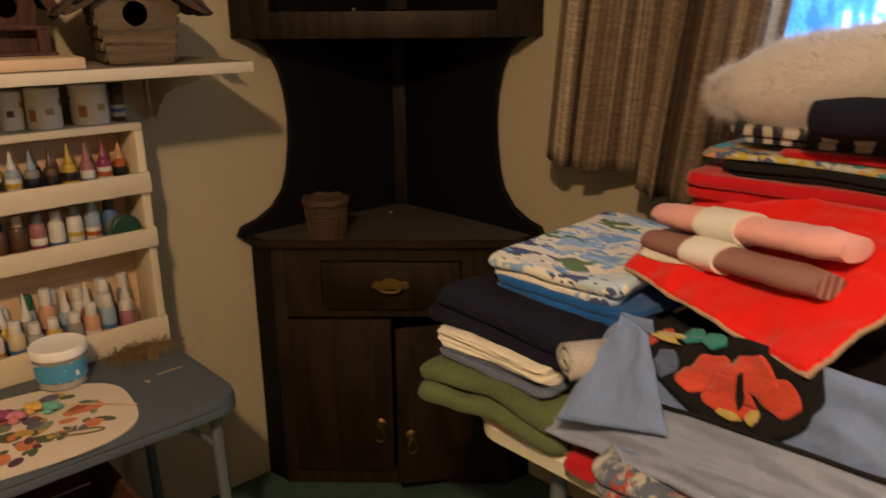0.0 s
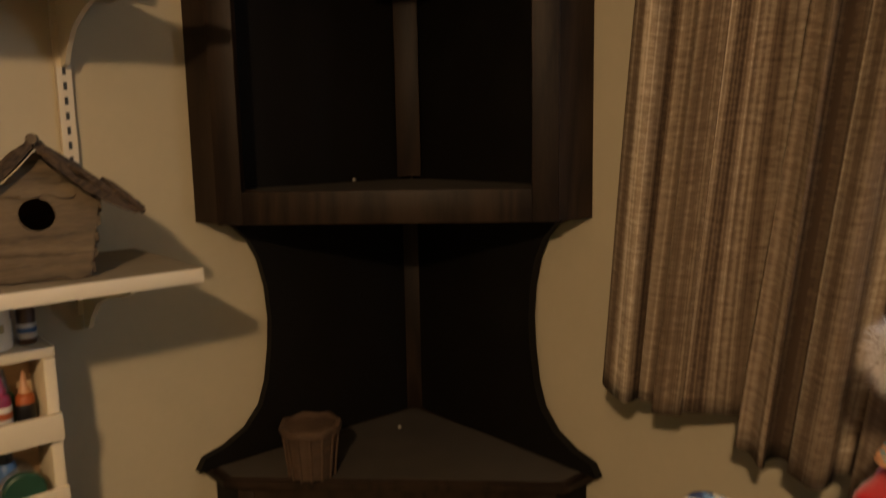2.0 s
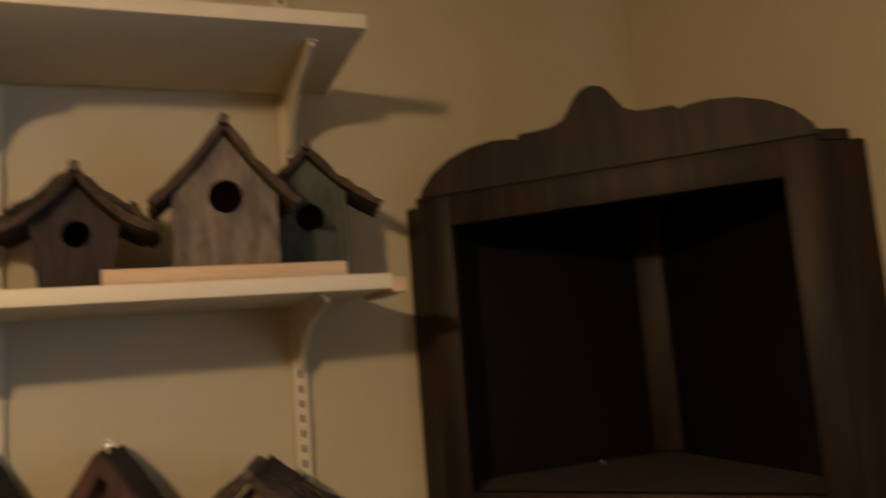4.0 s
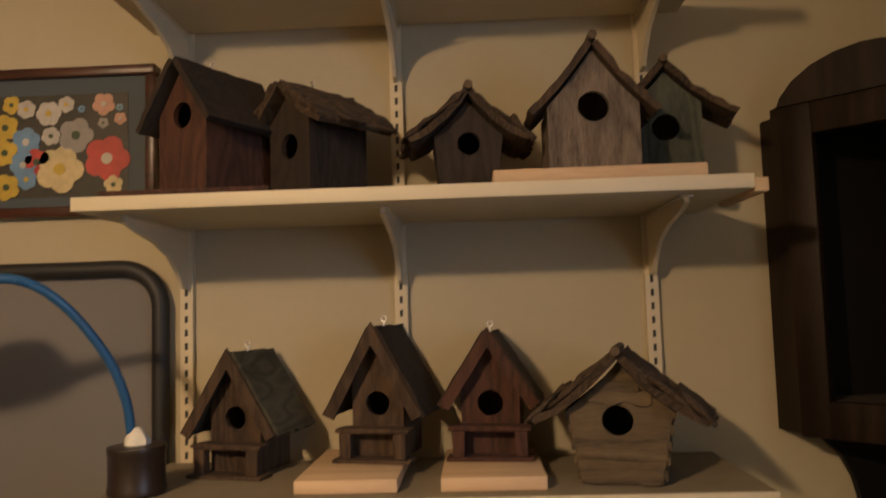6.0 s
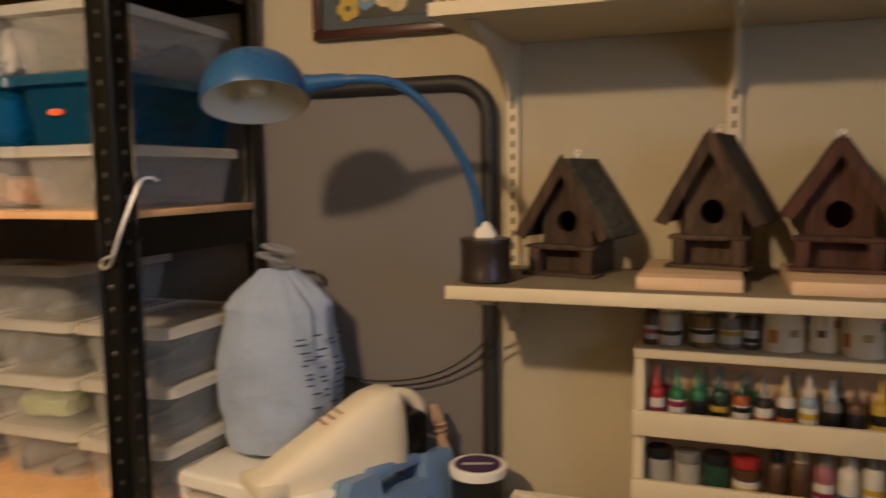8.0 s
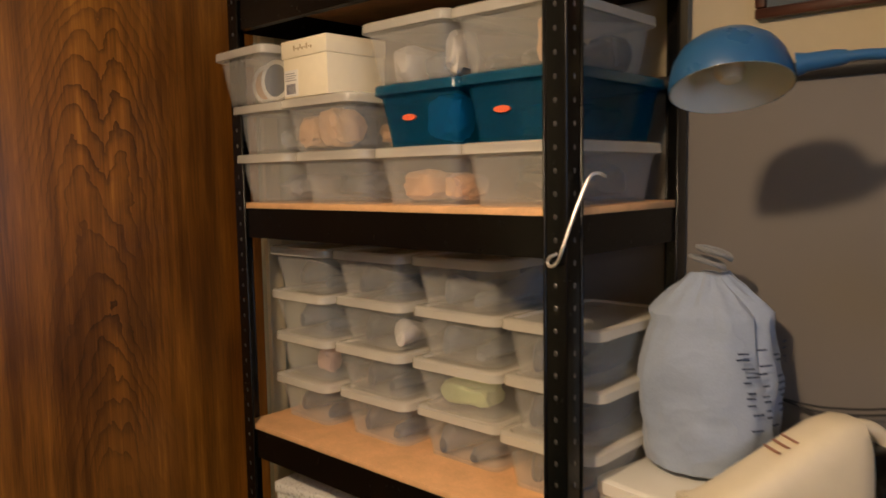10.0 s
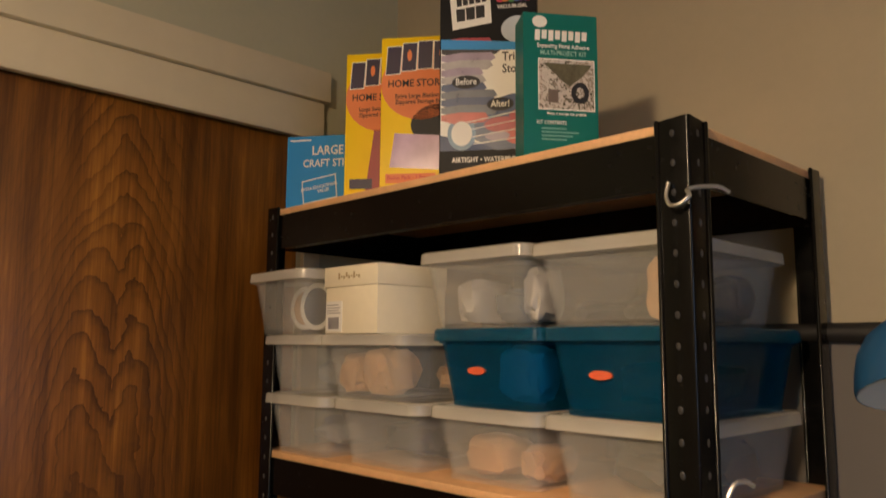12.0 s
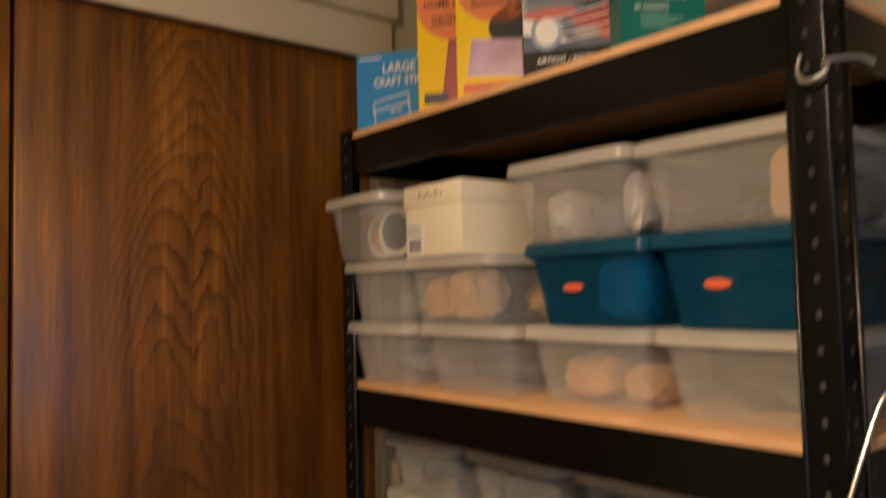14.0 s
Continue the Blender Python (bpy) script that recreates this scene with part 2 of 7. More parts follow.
def tube(bm, pts, r, seg=8):
    pts = [Vector(p) for p in pts]
    rings, up = [], Vector((0.123, 0.456, 0.88)).normalized()
    for k, p in enumerate(pts):
        d = (pts[min(k + 1, len(pts) - 1)] - pts[max(k - 1, 0)]).normalized()
        s = d.cross(up).normalized()
        u = s.cross(d).normalized()
        up = u
        rr = r[k] if isinstance(r, (list, tuple)) else r
        rings.append([p + rr * (s * math.cos(2 * math.pi * j / seg) + u * math.sin(2 * math.pi * j / seg)) for j in range(seg)])
    return loft(bm, rings)


def smooth_path(pts, n=6):
    """Catmull-Rom through the points."""
    pts = [Vector(p) for p in pts]
    q = [pts[0] * 2 - pts[1]] + pts + [pts[-1] * 2 - pts[-2]]
    out = []
    for k in range(1, len(q) - 2):
        for j in range(n):
            t = j / n
            a, b, c, d = q[k - 1], q[k], q[k + 1], q[k + 2]
            out.append(0.5 * (2 * b + (c - a) * t + (2 * a - 5 * b + 4 * c - d) * t * t + (3 * b - a - 3 * c + d) * t ** 3))
    out.append(pts[-1])
    return out


def prism(bm, poly, a0, a1, axis="y", hole=None, m=None):
    """A flat outline (two coordinates) with thickness a0 to a1 along an axis, and if asked a round hole (u, v, r)."""
    def at(u, v, a):
        return {"y": (u, a, v), "x": (a, u, v), "z": (u, v, a)}[axis]
    loops = [list(poly)]
    if hole:
        loops.append([(hole[0] + hole[2] * math.cos(2 * math.pi * k / 20), hole[1] + hole[2] * math.sin(2 * math.pi * k / 20)) for k in range(20)])
    made, allv = [], []
    for a in (a0, a1):
        es, layer = [], []
        for lp in loops:
            vs = [bm.verts.new(at(u, v, a)) for u, v in lp]
            es += [bm.edges.new((vs[k], vs[(k + 1) % len(vs)])) for k in range(len(vs))]
            layer.append(vs)
            allv += vs
        bmesh.ops.triangle_fill(bm, edges=es, use_beauty=True, use_dissolve=False)
        made.append(layer)
    for va, vb in zip(made[0], made[1]):
        for k in range(len(va)):
            j = (k + 1) % len(va)
            bm.faces.new((va[k], va[j], vb[j], vb[k]))
    if m is not None:
        bmesh.ops.transform(bm, matrix=m, verts=allv)
    return allv


def rrect(w, d, r, z, cx=0.0, cy=0.0, n=4):
    out = []
    for sx, sy, a0 in ((1, 1, 0), (-1, 1, 90), (-1, -1, 180), (1, -1, 270)):
        for k in range(n + 1):
            a = radians(a0 + 90 * k / n)
            out.append((cx + sx * (w / 2 - r) + r * math.cos(a), cy + sy * (d / 2 - r) + r * math.sin(a), z))
    return out


def mesh_of(name, bm, material, smooth=40):
    bmesh.ops.recalc_face_normals(bm, faces=bm.faces)
    me = bpy.data.meshes.new(name)
    bm.to_mesh(me)
    bm.free()
    me.materials.append(material)
    if smooth:
        me.shade_smooth()
        me.set_sharp_from_angle(angle=radians(smooth))
    return me


def part(name, bm, material, parent, label="", smooth=40):
    ob = new(name, mesh_of(name, bm, material, smooth))
    ob.parent = parent
    return tagged(ob, label)


def thing(name, loc, rz=0, label="", category="", group="", rx=0, ry=0):
    ob = new(name)
    ob.empty_display_size = 0.05
    ob.matrix_basis = pose(*loc, rx, ry, rz)
    return tagged(ob, label, category, group)


def solid(name, bm, material, label, category, group="", loc=(0, 0, 0), rz=0, smooth=40):
    ob = new(name, mesh_of(name, bm, material, smooth))
    ob.matrix_basis = pose(*loc, 0, 0, rz)
    return tagged(ob, label, category, group)


def structure(name, bm, material, label=""):
    return tagged(new(name, mesh_of(name, bm, material)), label, kind="structure")


def text_part(body, size, material, parent, m, align="LEFT", name="printed_text", spread=1.0):
    cu = bpy.data.curves.new("text", "FONT")
    cu.body, cu.size, cu.align_x, cu.extrude, cu.space_character = body, size, align, 0.0002, spread
    cu.resolution_u = 2
    cu.offset = size * 0.016
    tmp = bpy.data.objects.new("text", cu)
    scene.collection.objects.link(tmp)
    me = bpy.data.meshes.new_from_object(tmp.evaluated_get(bpy.context.evaluated_depsgraph_get()))
    bpy.data.objects.remove(tmp)
    me.materials.clear()
    me.materials.append(material)
    ob = new(name, me)
    ob.parent = parent
    ob.matrix_basis = m
    return ob


# ---- the room ----
def slab(name, lo, hi, material, label=""):
    bm = bm_new()
    box(bm, lo, hi)
    return structure(name, bm, material, label)


slab("floor", (XW - 0.1, YS - 0.1, FZ - 0.1), (XE + 0.12, YN + 0.1, FZ), CARPET, "dark green carpet floor")
slab("ceiling", (XW - 0.1, YS - 0.1, CZ), (XE + 0.12, YN + 0.1, CZ + 0.1), CEIL, "rough textured off-white ceiling")
slab("wall_north", (XW - 0.1, YN, FZ), (XE + 0.12, YN + 0.1, CZ), WALL, "cream painted wall behind the shelves")
# unseen wall; its finish is invented, paled to bounce fill onto the north side
slab("wall_south", (XW - 0.1, YS - 0.1, FZ), (XE + 0.12, YS, CZ), plain("unseen_bounce_wall", (0.42, 0.34, 0.25), 0.7, vary=0.2, scale=8))
# east wall with the window opening
WY0, WY1, WZ0, WZ1 = -0.45, 0.82, 1.12, 2.15
bm = bm_new()
box(bm, (XE, YS, FZ), (XE + 0.12, WY0, CZ))
box(bm, (XE, WY1, FZ), (XE + 0.12, YN, CZ))
box(bm, (XE, WY0, FZ), (XE + 0.12, WY1, WZ0))
box(bm, (XE, WY0, WZ1), (XE + 0.12, WY1, CZ))
structure("wall_east", bm, WALL, "cream painted wall with a window")
# west wall with the closet opening
DY0, DY1, DZ1 = 0.02, 1.49, 2.10
bm = bm_new()
box(bm, (XW - 0.1, YS, FZ), (XW, DY0, CZ))
box(bm, (XW - 0.1, DY1, FZ), (XW, YN, CZ))
box(bm, (XW - 0.1, DY0, DZ1), (XW, DY1, CZ))
structure("wall_west", bm, plain("pale_green_wall_paint", (0.47, 0.455, 0.325), 0.75, vary=0.04, scale=60, relief=0.12, dist=0.002, spec=0.25), "pale wall above the closet door")
bm = bm_new()
box(bm, (XW, DY0 - 0.07, DZ1 - 0.012), (XW + 0.022, DY1 + 0.045, DZ1 + 0.085), 0.004)
box(bm, (XW, DY0 - 0.09, DZ1 + 0.085), (XW + 0.036, DY1 + 0.055, DZ1 + 0.165), 0.006)
structure("trim", bm, TRIM, "cream painted header board over the closet door")
bm = bm_new()
box(bm, (XW, DY1 - 0.002, FZ), (XW + 0.018, DY1 + 0.045, DZ1 - 0.014), 0.004)
structure("trim", bm, TRIM, "cream painted closet door casing")
for k, (a, c) in enumerate(((0.745, DY1 - 0.004), (DY0 + 0.004, 0.738))):
    door = thing("door_%d" % (k + 1), (XW - 0.012, (a + c) / 2, FZ), 0, "dark stained wood veneer closet door, closed")
    door["kind"] = "structure"
    bm = bm_new()
    w = (c - a) / 2
    box(bm, (-0.03, -w, 0.01), (0.0, w, DZ1 - FZ - 0.006), 0.003)
    part("door_panel", bm, DOORWOOD, door)
bm = bm_new()
box(bm, (XW - 0.14, DY0 - 0.1, FZ), (XW - 0.10, DY1 + 0.1, DZ1 + 0.1))
structure("wall_closet_back", bm, WALL)

# window
win = thing("window_1", (XE + 0.06, (WY0 + WY1) / 2, WZ0), 0, "bright window with a white frame, daylight outside")
win["kind"] = "structure"
hw, hh = (WY1 - WY0) / 2, WZ1 - WZ0
bm = bm_new()
for lo, hi in (((-0.03, -hw, 0), (0.03, -hw + 0.045, hh)), ((-0.03, hw - 0.045, 0), (0.03, hw, hh)), ((-0.03, -hw + 0.045, 0), (0.03, hw - 0.045, 0.05)), ((-0.03, -hw + 0.045, hh - 0.05), (0.03, hw - 0.045, hh)), ((-0.02, -0.02, 0.05), (0.02, 0.02, hh - 0.05))):
    box(bm, lo, hi, 0.003)
part("window_frame", bm, TRIM, win)

# what the window looks out on: pale sky between bright branches
m, nt, b = nodes_of("daylight_backdrop")
em = nt.nodes.new("ShaderNodeEmission")
em.inputs["Strength"].default_value = 4.2
bn = noise_tex(nt, coords(nt, (1, 1, 0.35)), 5.5, 7, 0.72)
nt.links.new(ramp(nt, bn, [(0.40, (0.02, 0.10, 0.30)), (0.52, (0.05, 0.26, 0.75)), (0.60, (0.80, 0.92, 1.0))]), em.inputs[0])
nt.links.new(em.outputs[0], nt.nodes["Material Output"].inputs["Surface"])
bm = bm_new()
box(bm, (XE + 1.6, -3.2, 0.2), (XE + 1.62, 3.4, 4.4))
structure("backdrop", bm, m, "bright blue daylight outside the window")

# ---- corner cabinet (local: u across, d into the corner) ----
CAB = thing("corner_cabinet", (1.218, 1.482, FZ), -45, "tall dark-stained wooden corner cabinet with open shelves, one door ajar", "cabinet")


def plan(front, side, back):
    """The cabinet's plan: half the front, the side return, the depth of the corner."""
    return [(-front, 0.0), (front, 0.0), (side, 0.05), (0.012, back), (-0.012, back), (-side, 0.05)]


def cab_part(name, bm, material=BLACKWOOD, parent=CAB, label=""):
    return part(name, bm, material, parent, label)


Zc = lambda z: z - FZ
# lower body: sides, floor, frame
for s in (-1, 1):
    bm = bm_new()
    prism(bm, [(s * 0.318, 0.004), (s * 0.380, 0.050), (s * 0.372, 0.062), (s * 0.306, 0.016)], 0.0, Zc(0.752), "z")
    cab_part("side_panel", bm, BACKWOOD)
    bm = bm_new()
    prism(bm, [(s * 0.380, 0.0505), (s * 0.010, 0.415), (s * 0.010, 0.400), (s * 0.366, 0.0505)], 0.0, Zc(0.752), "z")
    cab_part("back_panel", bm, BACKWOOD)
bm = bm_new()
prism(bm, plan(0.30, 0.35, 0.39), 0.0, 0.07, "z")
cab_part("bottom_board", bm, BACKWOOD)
bm = bm_new()
box(bm, (-0.316, -0.004, 0.0), (-0.282, 0.016, Zc(0.752)), 0.002)
box(bm, (0.282, -0.004, 0.0), (0.316, 0.016, Zc(0.752)), 0.002)
box(bm, (-0.282, -0.003, Zc(0.715)), (0.282, 0.015, Zc(0.752)))
box(bm, (-0.282, -0.003, Zc(0.556)), (0.282, 0.015, Zc(0.585)))
box(bm, (-0.282, -0.003, Zc(0.585)), (-0.186, 0.015, Zc(0.715)))
box(bm, (0.186, -0.003, Zc(0.585)), (0.282, 0.015, Zc(0.715)))
box(bm, (-0.282, -0.003, 0.0), (0.282, 0.015, 0.045))
cab_part("face_frame", bm)
drawer = bm_new()
box(drawer, (-0.182, -0.016, Zc(0.580)), (0.182, 0.010, Zc(0.712)), 0.005)
box(drawer, (-0.160, -0.021, Zc(0.602)), (0.160, -0.014, Zc(0.692)), 0.003)
drawer = cab_part("drawer_front", drawer)


def pull(parent, m, w=0.085):
    bm = bm_new()
    out = [(-w / 2, -0.008), (-w * 0.42, 0.010), (-w * 0.25, 0.008), (-w * 0.12, 0.016), (w * 0.12, 0.016), (w * 0.25, 0.008), (w * 0.42, 0.010), (w / 2, -0.008), (w * 0.3, -0.014), (-w * 0.3, -0.014)]
    prism(bm, out, -0.003, 0.0)
    tube(bm, smooth_path([(-w * 0.36, -0.003, 0), (-w * 0.32, -0.020, -0.004), (-w * 0.15, -0.026, -0.012), (w * 0.15, -0.026, -0.012), (w * 0.32, -0.020, -0.004), (w * 0.36, -0.003, 0)]), 0.0035)
    bmesh.ops.transform(bm, matrix=m, verts=bm.verts)
    return part("pull_handle", bm, BRASS, parent, "ornate aged brass bail pull")


pull(drawer, pose(0, -0.022, Zc(0.655)), 0.10)


def cab_door(s, swing):
    """A door hinged at its outer edge, s = -1 or 1."""
    hinge = Matrix.Translation((s * 0.280, 0.0, 0)) @ Matrix.Rotation(radians(swing), 4, "Z")
    w = 0.277
    bm = bm_new()
    x0, x1 = (0, w) if s < 0 else (-w, 0)
    box(bm, (x0, -0.018, 0.05), (x1, 0.0, Zc(0.552)), 0.004)
    box(bm, (x0 + 0.045, -0.023, 0.105), (x1 - 0.045, -0.016, Zc(0.500)), 0.004)
    bmesh.ops.transform(bm, matrix=hinge, verts=bm.verts)
    d = cab_part("door", bm)
    k = bm_new()
    px = w - 0.035 if s < 0 else -w + 0.035
    lathe(k, [(0.002, -0.004), (0.013, -0.003), (0.015, 0.0), (0.006, 0.004), (0.004, 0.014)], 14)
    bmesh.ops.transform(k, matrix=pose(0, 0, 0, 90), verts=k.verts)
    tube(k, smooth_path([(0, -0.014, 0), (-0.010, -0.018, -0.02), (-0.012, -0.018, -0.038), (0, -0.018, -0.048), (0.012, -0.018, -0.038), (0.010, -0.018, -0.02), (0, -0.014, 0)]), 0.003)
    bmesh.ops.transform(k, matrix=hinge @ pose(px, -0.023, Zc(0.245)), verts=k.verts)
    part("drop_handle", k, BRASS, d, "aged brass drop pull")


cab_door(-1, 0)
cab_door(1, 14)
# counter
bm = bm_new()
prism(bm, [(-0.336, -0.024), (0.336, -0.024), (0.398, 0.038), (0.012, 0.425), (-0.012, 0.425), (-0.398, 0.038)], Zc(0.752), Zc(0.776), "z")
bmesh.ops.bevel(bm, geom=[e for e in bm.edges if len(e.link_faces) == 2 and e.calc_face_angle(0) > 0.6], offset=0.005, segments=2, affect="EDGES")
counter = cab_part("counter_top", bm)
bm = bm_new()
prism(bm, [(-0.322, -0.016), (0.322, -0.016), (0.376, 0.036), (0.0, 0.372), (-0.376, 0.036)], Zc(0.7762), Zc(0.7770), "z")
part("dusty_top", bm, DUSTY, counter, "dull dusty counter surface")


# curved side boards that lie on the two walls (s: distance from the corner)
def side_board(s):
    prof = [(0.575, 0.776), (0.560, 0.800), (0.515, 0.812), (0.466, 0.838), (0.430, 0.880), (0.413, 0.930), (0.402, 1.000), (0.398, 1.065), (0.403, 1.130), (0.417, 1.190), (0.438, 1.232), (0.468, 1.262), (0.505, 1.276)]
    poly = [(a, Zc(z)) for a, z in prof] + [(0.030, Zc(1.276)), (0.030, Zc(0.776))]
    bm = bm_new()
    prism(bm, poly, 0.0, 0.020, "y")
    # the board runs along a wall, away from the corner
    m = Matrix.Translation((0, 0.418, 0)) @ Matrix.Rotation(radians(-45 if s > 0 else -135), 4, "Z")
    if s > 0:
        m = m @ Matrix.Diagonal((1, -1, 1, 1))
    bmesh.ops.transform(bm, matrix=m, verts=bm.verts)
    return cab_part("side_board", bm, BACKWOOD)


side_board(1)
side_board(-1)
# the strip in the corner, and the upper back boards
bm = bm_new()
box(bm, (-0.028, 0.372, Zc(0.777)), (0.028, 0.384, Zc(1.275)), 0.002)
cab_part("corner_strip", bm)
bm = bm_new()
box(bm, (-0.028, 0.372, Zc(1.342)), (0.028, 0.384, Zc(1.862)), 0.002)
cab_part("corner_strip", bm)
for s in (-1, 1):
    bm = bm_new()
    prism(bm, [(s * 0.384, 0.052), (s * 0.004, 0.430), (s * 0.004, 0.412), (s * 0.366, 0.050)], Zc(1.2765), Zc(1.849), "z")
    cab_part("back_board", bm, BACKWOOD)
    bm = bm_new()
    prism(bm, [(s * 0.320, 0.002), (s * 0.386, 0.048), (s * 0.378, 0.060), (s * 0.308, 0.014)], Zc(1.2765), Zc(1.845), "z")
    cab_part("side_panel", bm)
bm = bm_new()
prism(bm, plan(0.30, 0.366, 0.41), Zc(1.318), Zc(1.336), "z")
cab_part("shelf", bm, DUSTY)
bm = bm_new()
prism(bm, plan(0.30, 0.366, 0.41), Zc(1.850), Zc(1.866), "z")
cab_part("top_board", bm)
bm = bm_new()
for s in (-1, 1):
    x0, x1 = sorted((s * 0.270, s * 0.320))
    box(bm, (x0, -0.012, Zc(1.276)), (x1, 0.012, Zc(1.862)), 0.002)
box(bm, (-0.270, -0.0115, Zc(1.276)), (0.270, 0.0115, Zc(1.338)), 0.001)
box(bm, (-0.270, -0.0115, Zc(1.797)), (0.270, 0.0115, Zc(1.862)), 0.001)
cab_part("upper_frame", bm)
half = [(0.325, 1.852), (0.318, 1.868), (0.296, 1.893), (0.262, 1.914), (0.222, 1.927), (0.180, 1.932), (0.150, 1.930), (0.134, 1.926), (0.128, 1.934), (0.100, 1.934), (0.070, 1.936), (0.052, 1.944), (0.040, 1.960), (0.030, 1.976), (0.018, 1.988), (0.0, 1.993)]
bm = bm_new()
prism(bm, [(u, Zc(z)) for u, z in half] + [(-u, Zc(z)) for u, z in half[-2::-1]], -0.018, -0.001, "y")
cab_part("crest_board", bm)

# ---- wall shelves on slotted standards ----
for x in (-0.120, 0.291, 0.759):
    st = thing("shelf_standard", (x, YN, 0), 0, "cream slotted steel shelf standard screwed to the wall", "shelf standard", "shelf standards")
    bm = bm_new()
    box(bm, (-0.012, -0.014, 1.130), (-0.009, 0, 2.35))
    box(bm, (0.009, -0.014, 1.130), (0.012, 0, 2.35))
    box(bm, (-0.009, -0.014, 1.130), (0.009, -0.011, 2.35))
    part("channel", bm, STEEL, st)
    bm = bm_new()
    z = 1.145
    while z < 2.34:
        box(bm, (-0.0028, -0.0152, z), (0.0028, -0.0138, z + 0.013))
        z += 0.0254
    ob = part("slotting", bm, SLOT, st, smooth=0)
    ob["kind"] = "stuff"


def shelf_bracket(x, z):
    br = thing("shelf_bracket", (x, YN - 0.014, z), 0, "cream pressed steel bracket under a wall shelf", "bracket", "shelf brackets")
    bm = bm_new()
    poly = [(0.0, 0.0), (-0.255, 0.0), (-0.262, -0.012), (-0.225, -0.022), (-0.150, -0.034), (-0.085, -0.055), (-0.045, -0.085), (-0.026, -0.108), (0.0, -0.112)]
    prism(bm, poly, -0.004, 0.004, "x")
    part("web", bm, STEEL, br)
    bm = bm_new()
    box(bm, (-0.010, -0.262, -0.0035), (0.010, 0.0, -0.0005), 0.001)
    part("flange", bm, STEEL, br)


def wall_shelf(x0, x1, z, label):
    sf = thing("wall_shelf", ((x0 + x1) / 2, 1.62, z), 0, label, "shelf", "wall shelves")
    hw = (x1 - x0) / 2
    bm = bm_new()
    box(bm, (-hw, -0.150, -0.0105), (hw, 0.152, 0.0105), 0.0015)
    board = part("board", bm, SHELFWOOD, sf)
    # thin grey-brown sheet, darker than the cream board it covers
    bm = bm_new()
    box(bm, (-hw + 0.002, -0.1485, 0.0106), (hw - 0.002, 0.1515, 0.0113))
    part("top_face", bm, BROWNTOP, board, "dull grey-brown upper face")
    bm = bm_new()
    box(bm, (-hw, -0.154, -0.011), (hw, -0.1502, 0.011), 0.0012)
    part("front_edge", bm, SHELFWOOD, sf)
    for x in (-0.120, 0.291, 0.759):
        shelf_bracket(x, z - 0.0112)


wall_shelf(-0.156, 0.853, 1.229, "long cream painted board shelf holding four birdhouses")
wall_shelf(-0.180, 0.845, 1.687, "long cream painted board shelf crowded with birdhouses")
wall_shelf(-0.180, 0.832, 2.073, "long cream painted board shelf, empty, near the ceiling")
bm = bm_new()
box(bm, (0.8456, 1.470, 1.671), (0.867, 1.640, 1.692), 0.002)
solid("wood_batten", bm, PINE, "short rough wooden batten fixed to the shelf end", "batten")

# ---- steel storage rack ----
RX0, RX1, RY0, RY1 = -1.670, -0.687, 1.316, 1.762
RACK = thing("storage_rack", (0, 0, 0), 0, "black steel storage rack with orange particle-board decks", "rack")
HOLE_RIM = plain("punched_hole_edge", (0.045, 0.042, 0.040), 0.3, relief=0, spec=0.6)


def rack_post(px, py, sx, sy):
    """An angle post: two flanges with a rounded heel, a rolled bead along each edge and a peaked top."""
    wf, ws, th, top = 0.044, 0.044, 0.0022, 1.871
    bm = bm_new()
    heel = [(0.004 - 0.004 * math.sin(radians(a)), 0.004 - 0.004 * math.cos(radians(a))) for a in (0, 30, 60, 90)]
    outer = [(wf, 0.0)] + heel + [(0.0, ws)]
    inner = [(th, ws), (th, th), (wf, th)]
    loop = [(px + sx * u, py + sy * v) for u, v in outer + inner]
    loft(bm, [[(x, y, FZ) for x, y in loop], [(x, y, top + (0.0025 if k in (1, 2, 3, 4) else 0.0)) for k, (x, y) in enumerate(loop)]])
    for u, v in ((wf, -0.0004), (-0.0004, ws)):
        tube(bm, [(px + sx * u, py + sy * v, FZ), (px + sx * u, py + sy * v, top - 0.001), (px + sx * u, py + sy * v, top + 0.001)], [0.0034, 0.0034, 0.002], 10)
    post = part("post", bm, BLACKSTEEL, RACK)
    if sy < 0:
        return
    bm = bm_new()
    z = 0.12
    while z < 1.87:
        ring = [(0.0036 * math.cos(0.2 * math.pi * q), 0.0050 * math.sin(0.2 * math.pi * q)) for q in range(10)]
        loft(bm, [[(px + sx * (wf * 0.52 + u * sc), py - h, z + w * sc) for u, w in ring] for sc, h in ((1.0, 0.0001), (0.6, 0.0012))])
        loft(bm, [[(px - sx * h, py + sy * (ws * 0.52 + u * sc), z + w * sc) for u, w in ring] for sc, h in ((1.0, 0.0001), (0.6, 0.0012))])
        z += 0.0385
    part("slot_rim", bm, HOLE_RIM, post, smooth=0)["kind"] = "stuff"


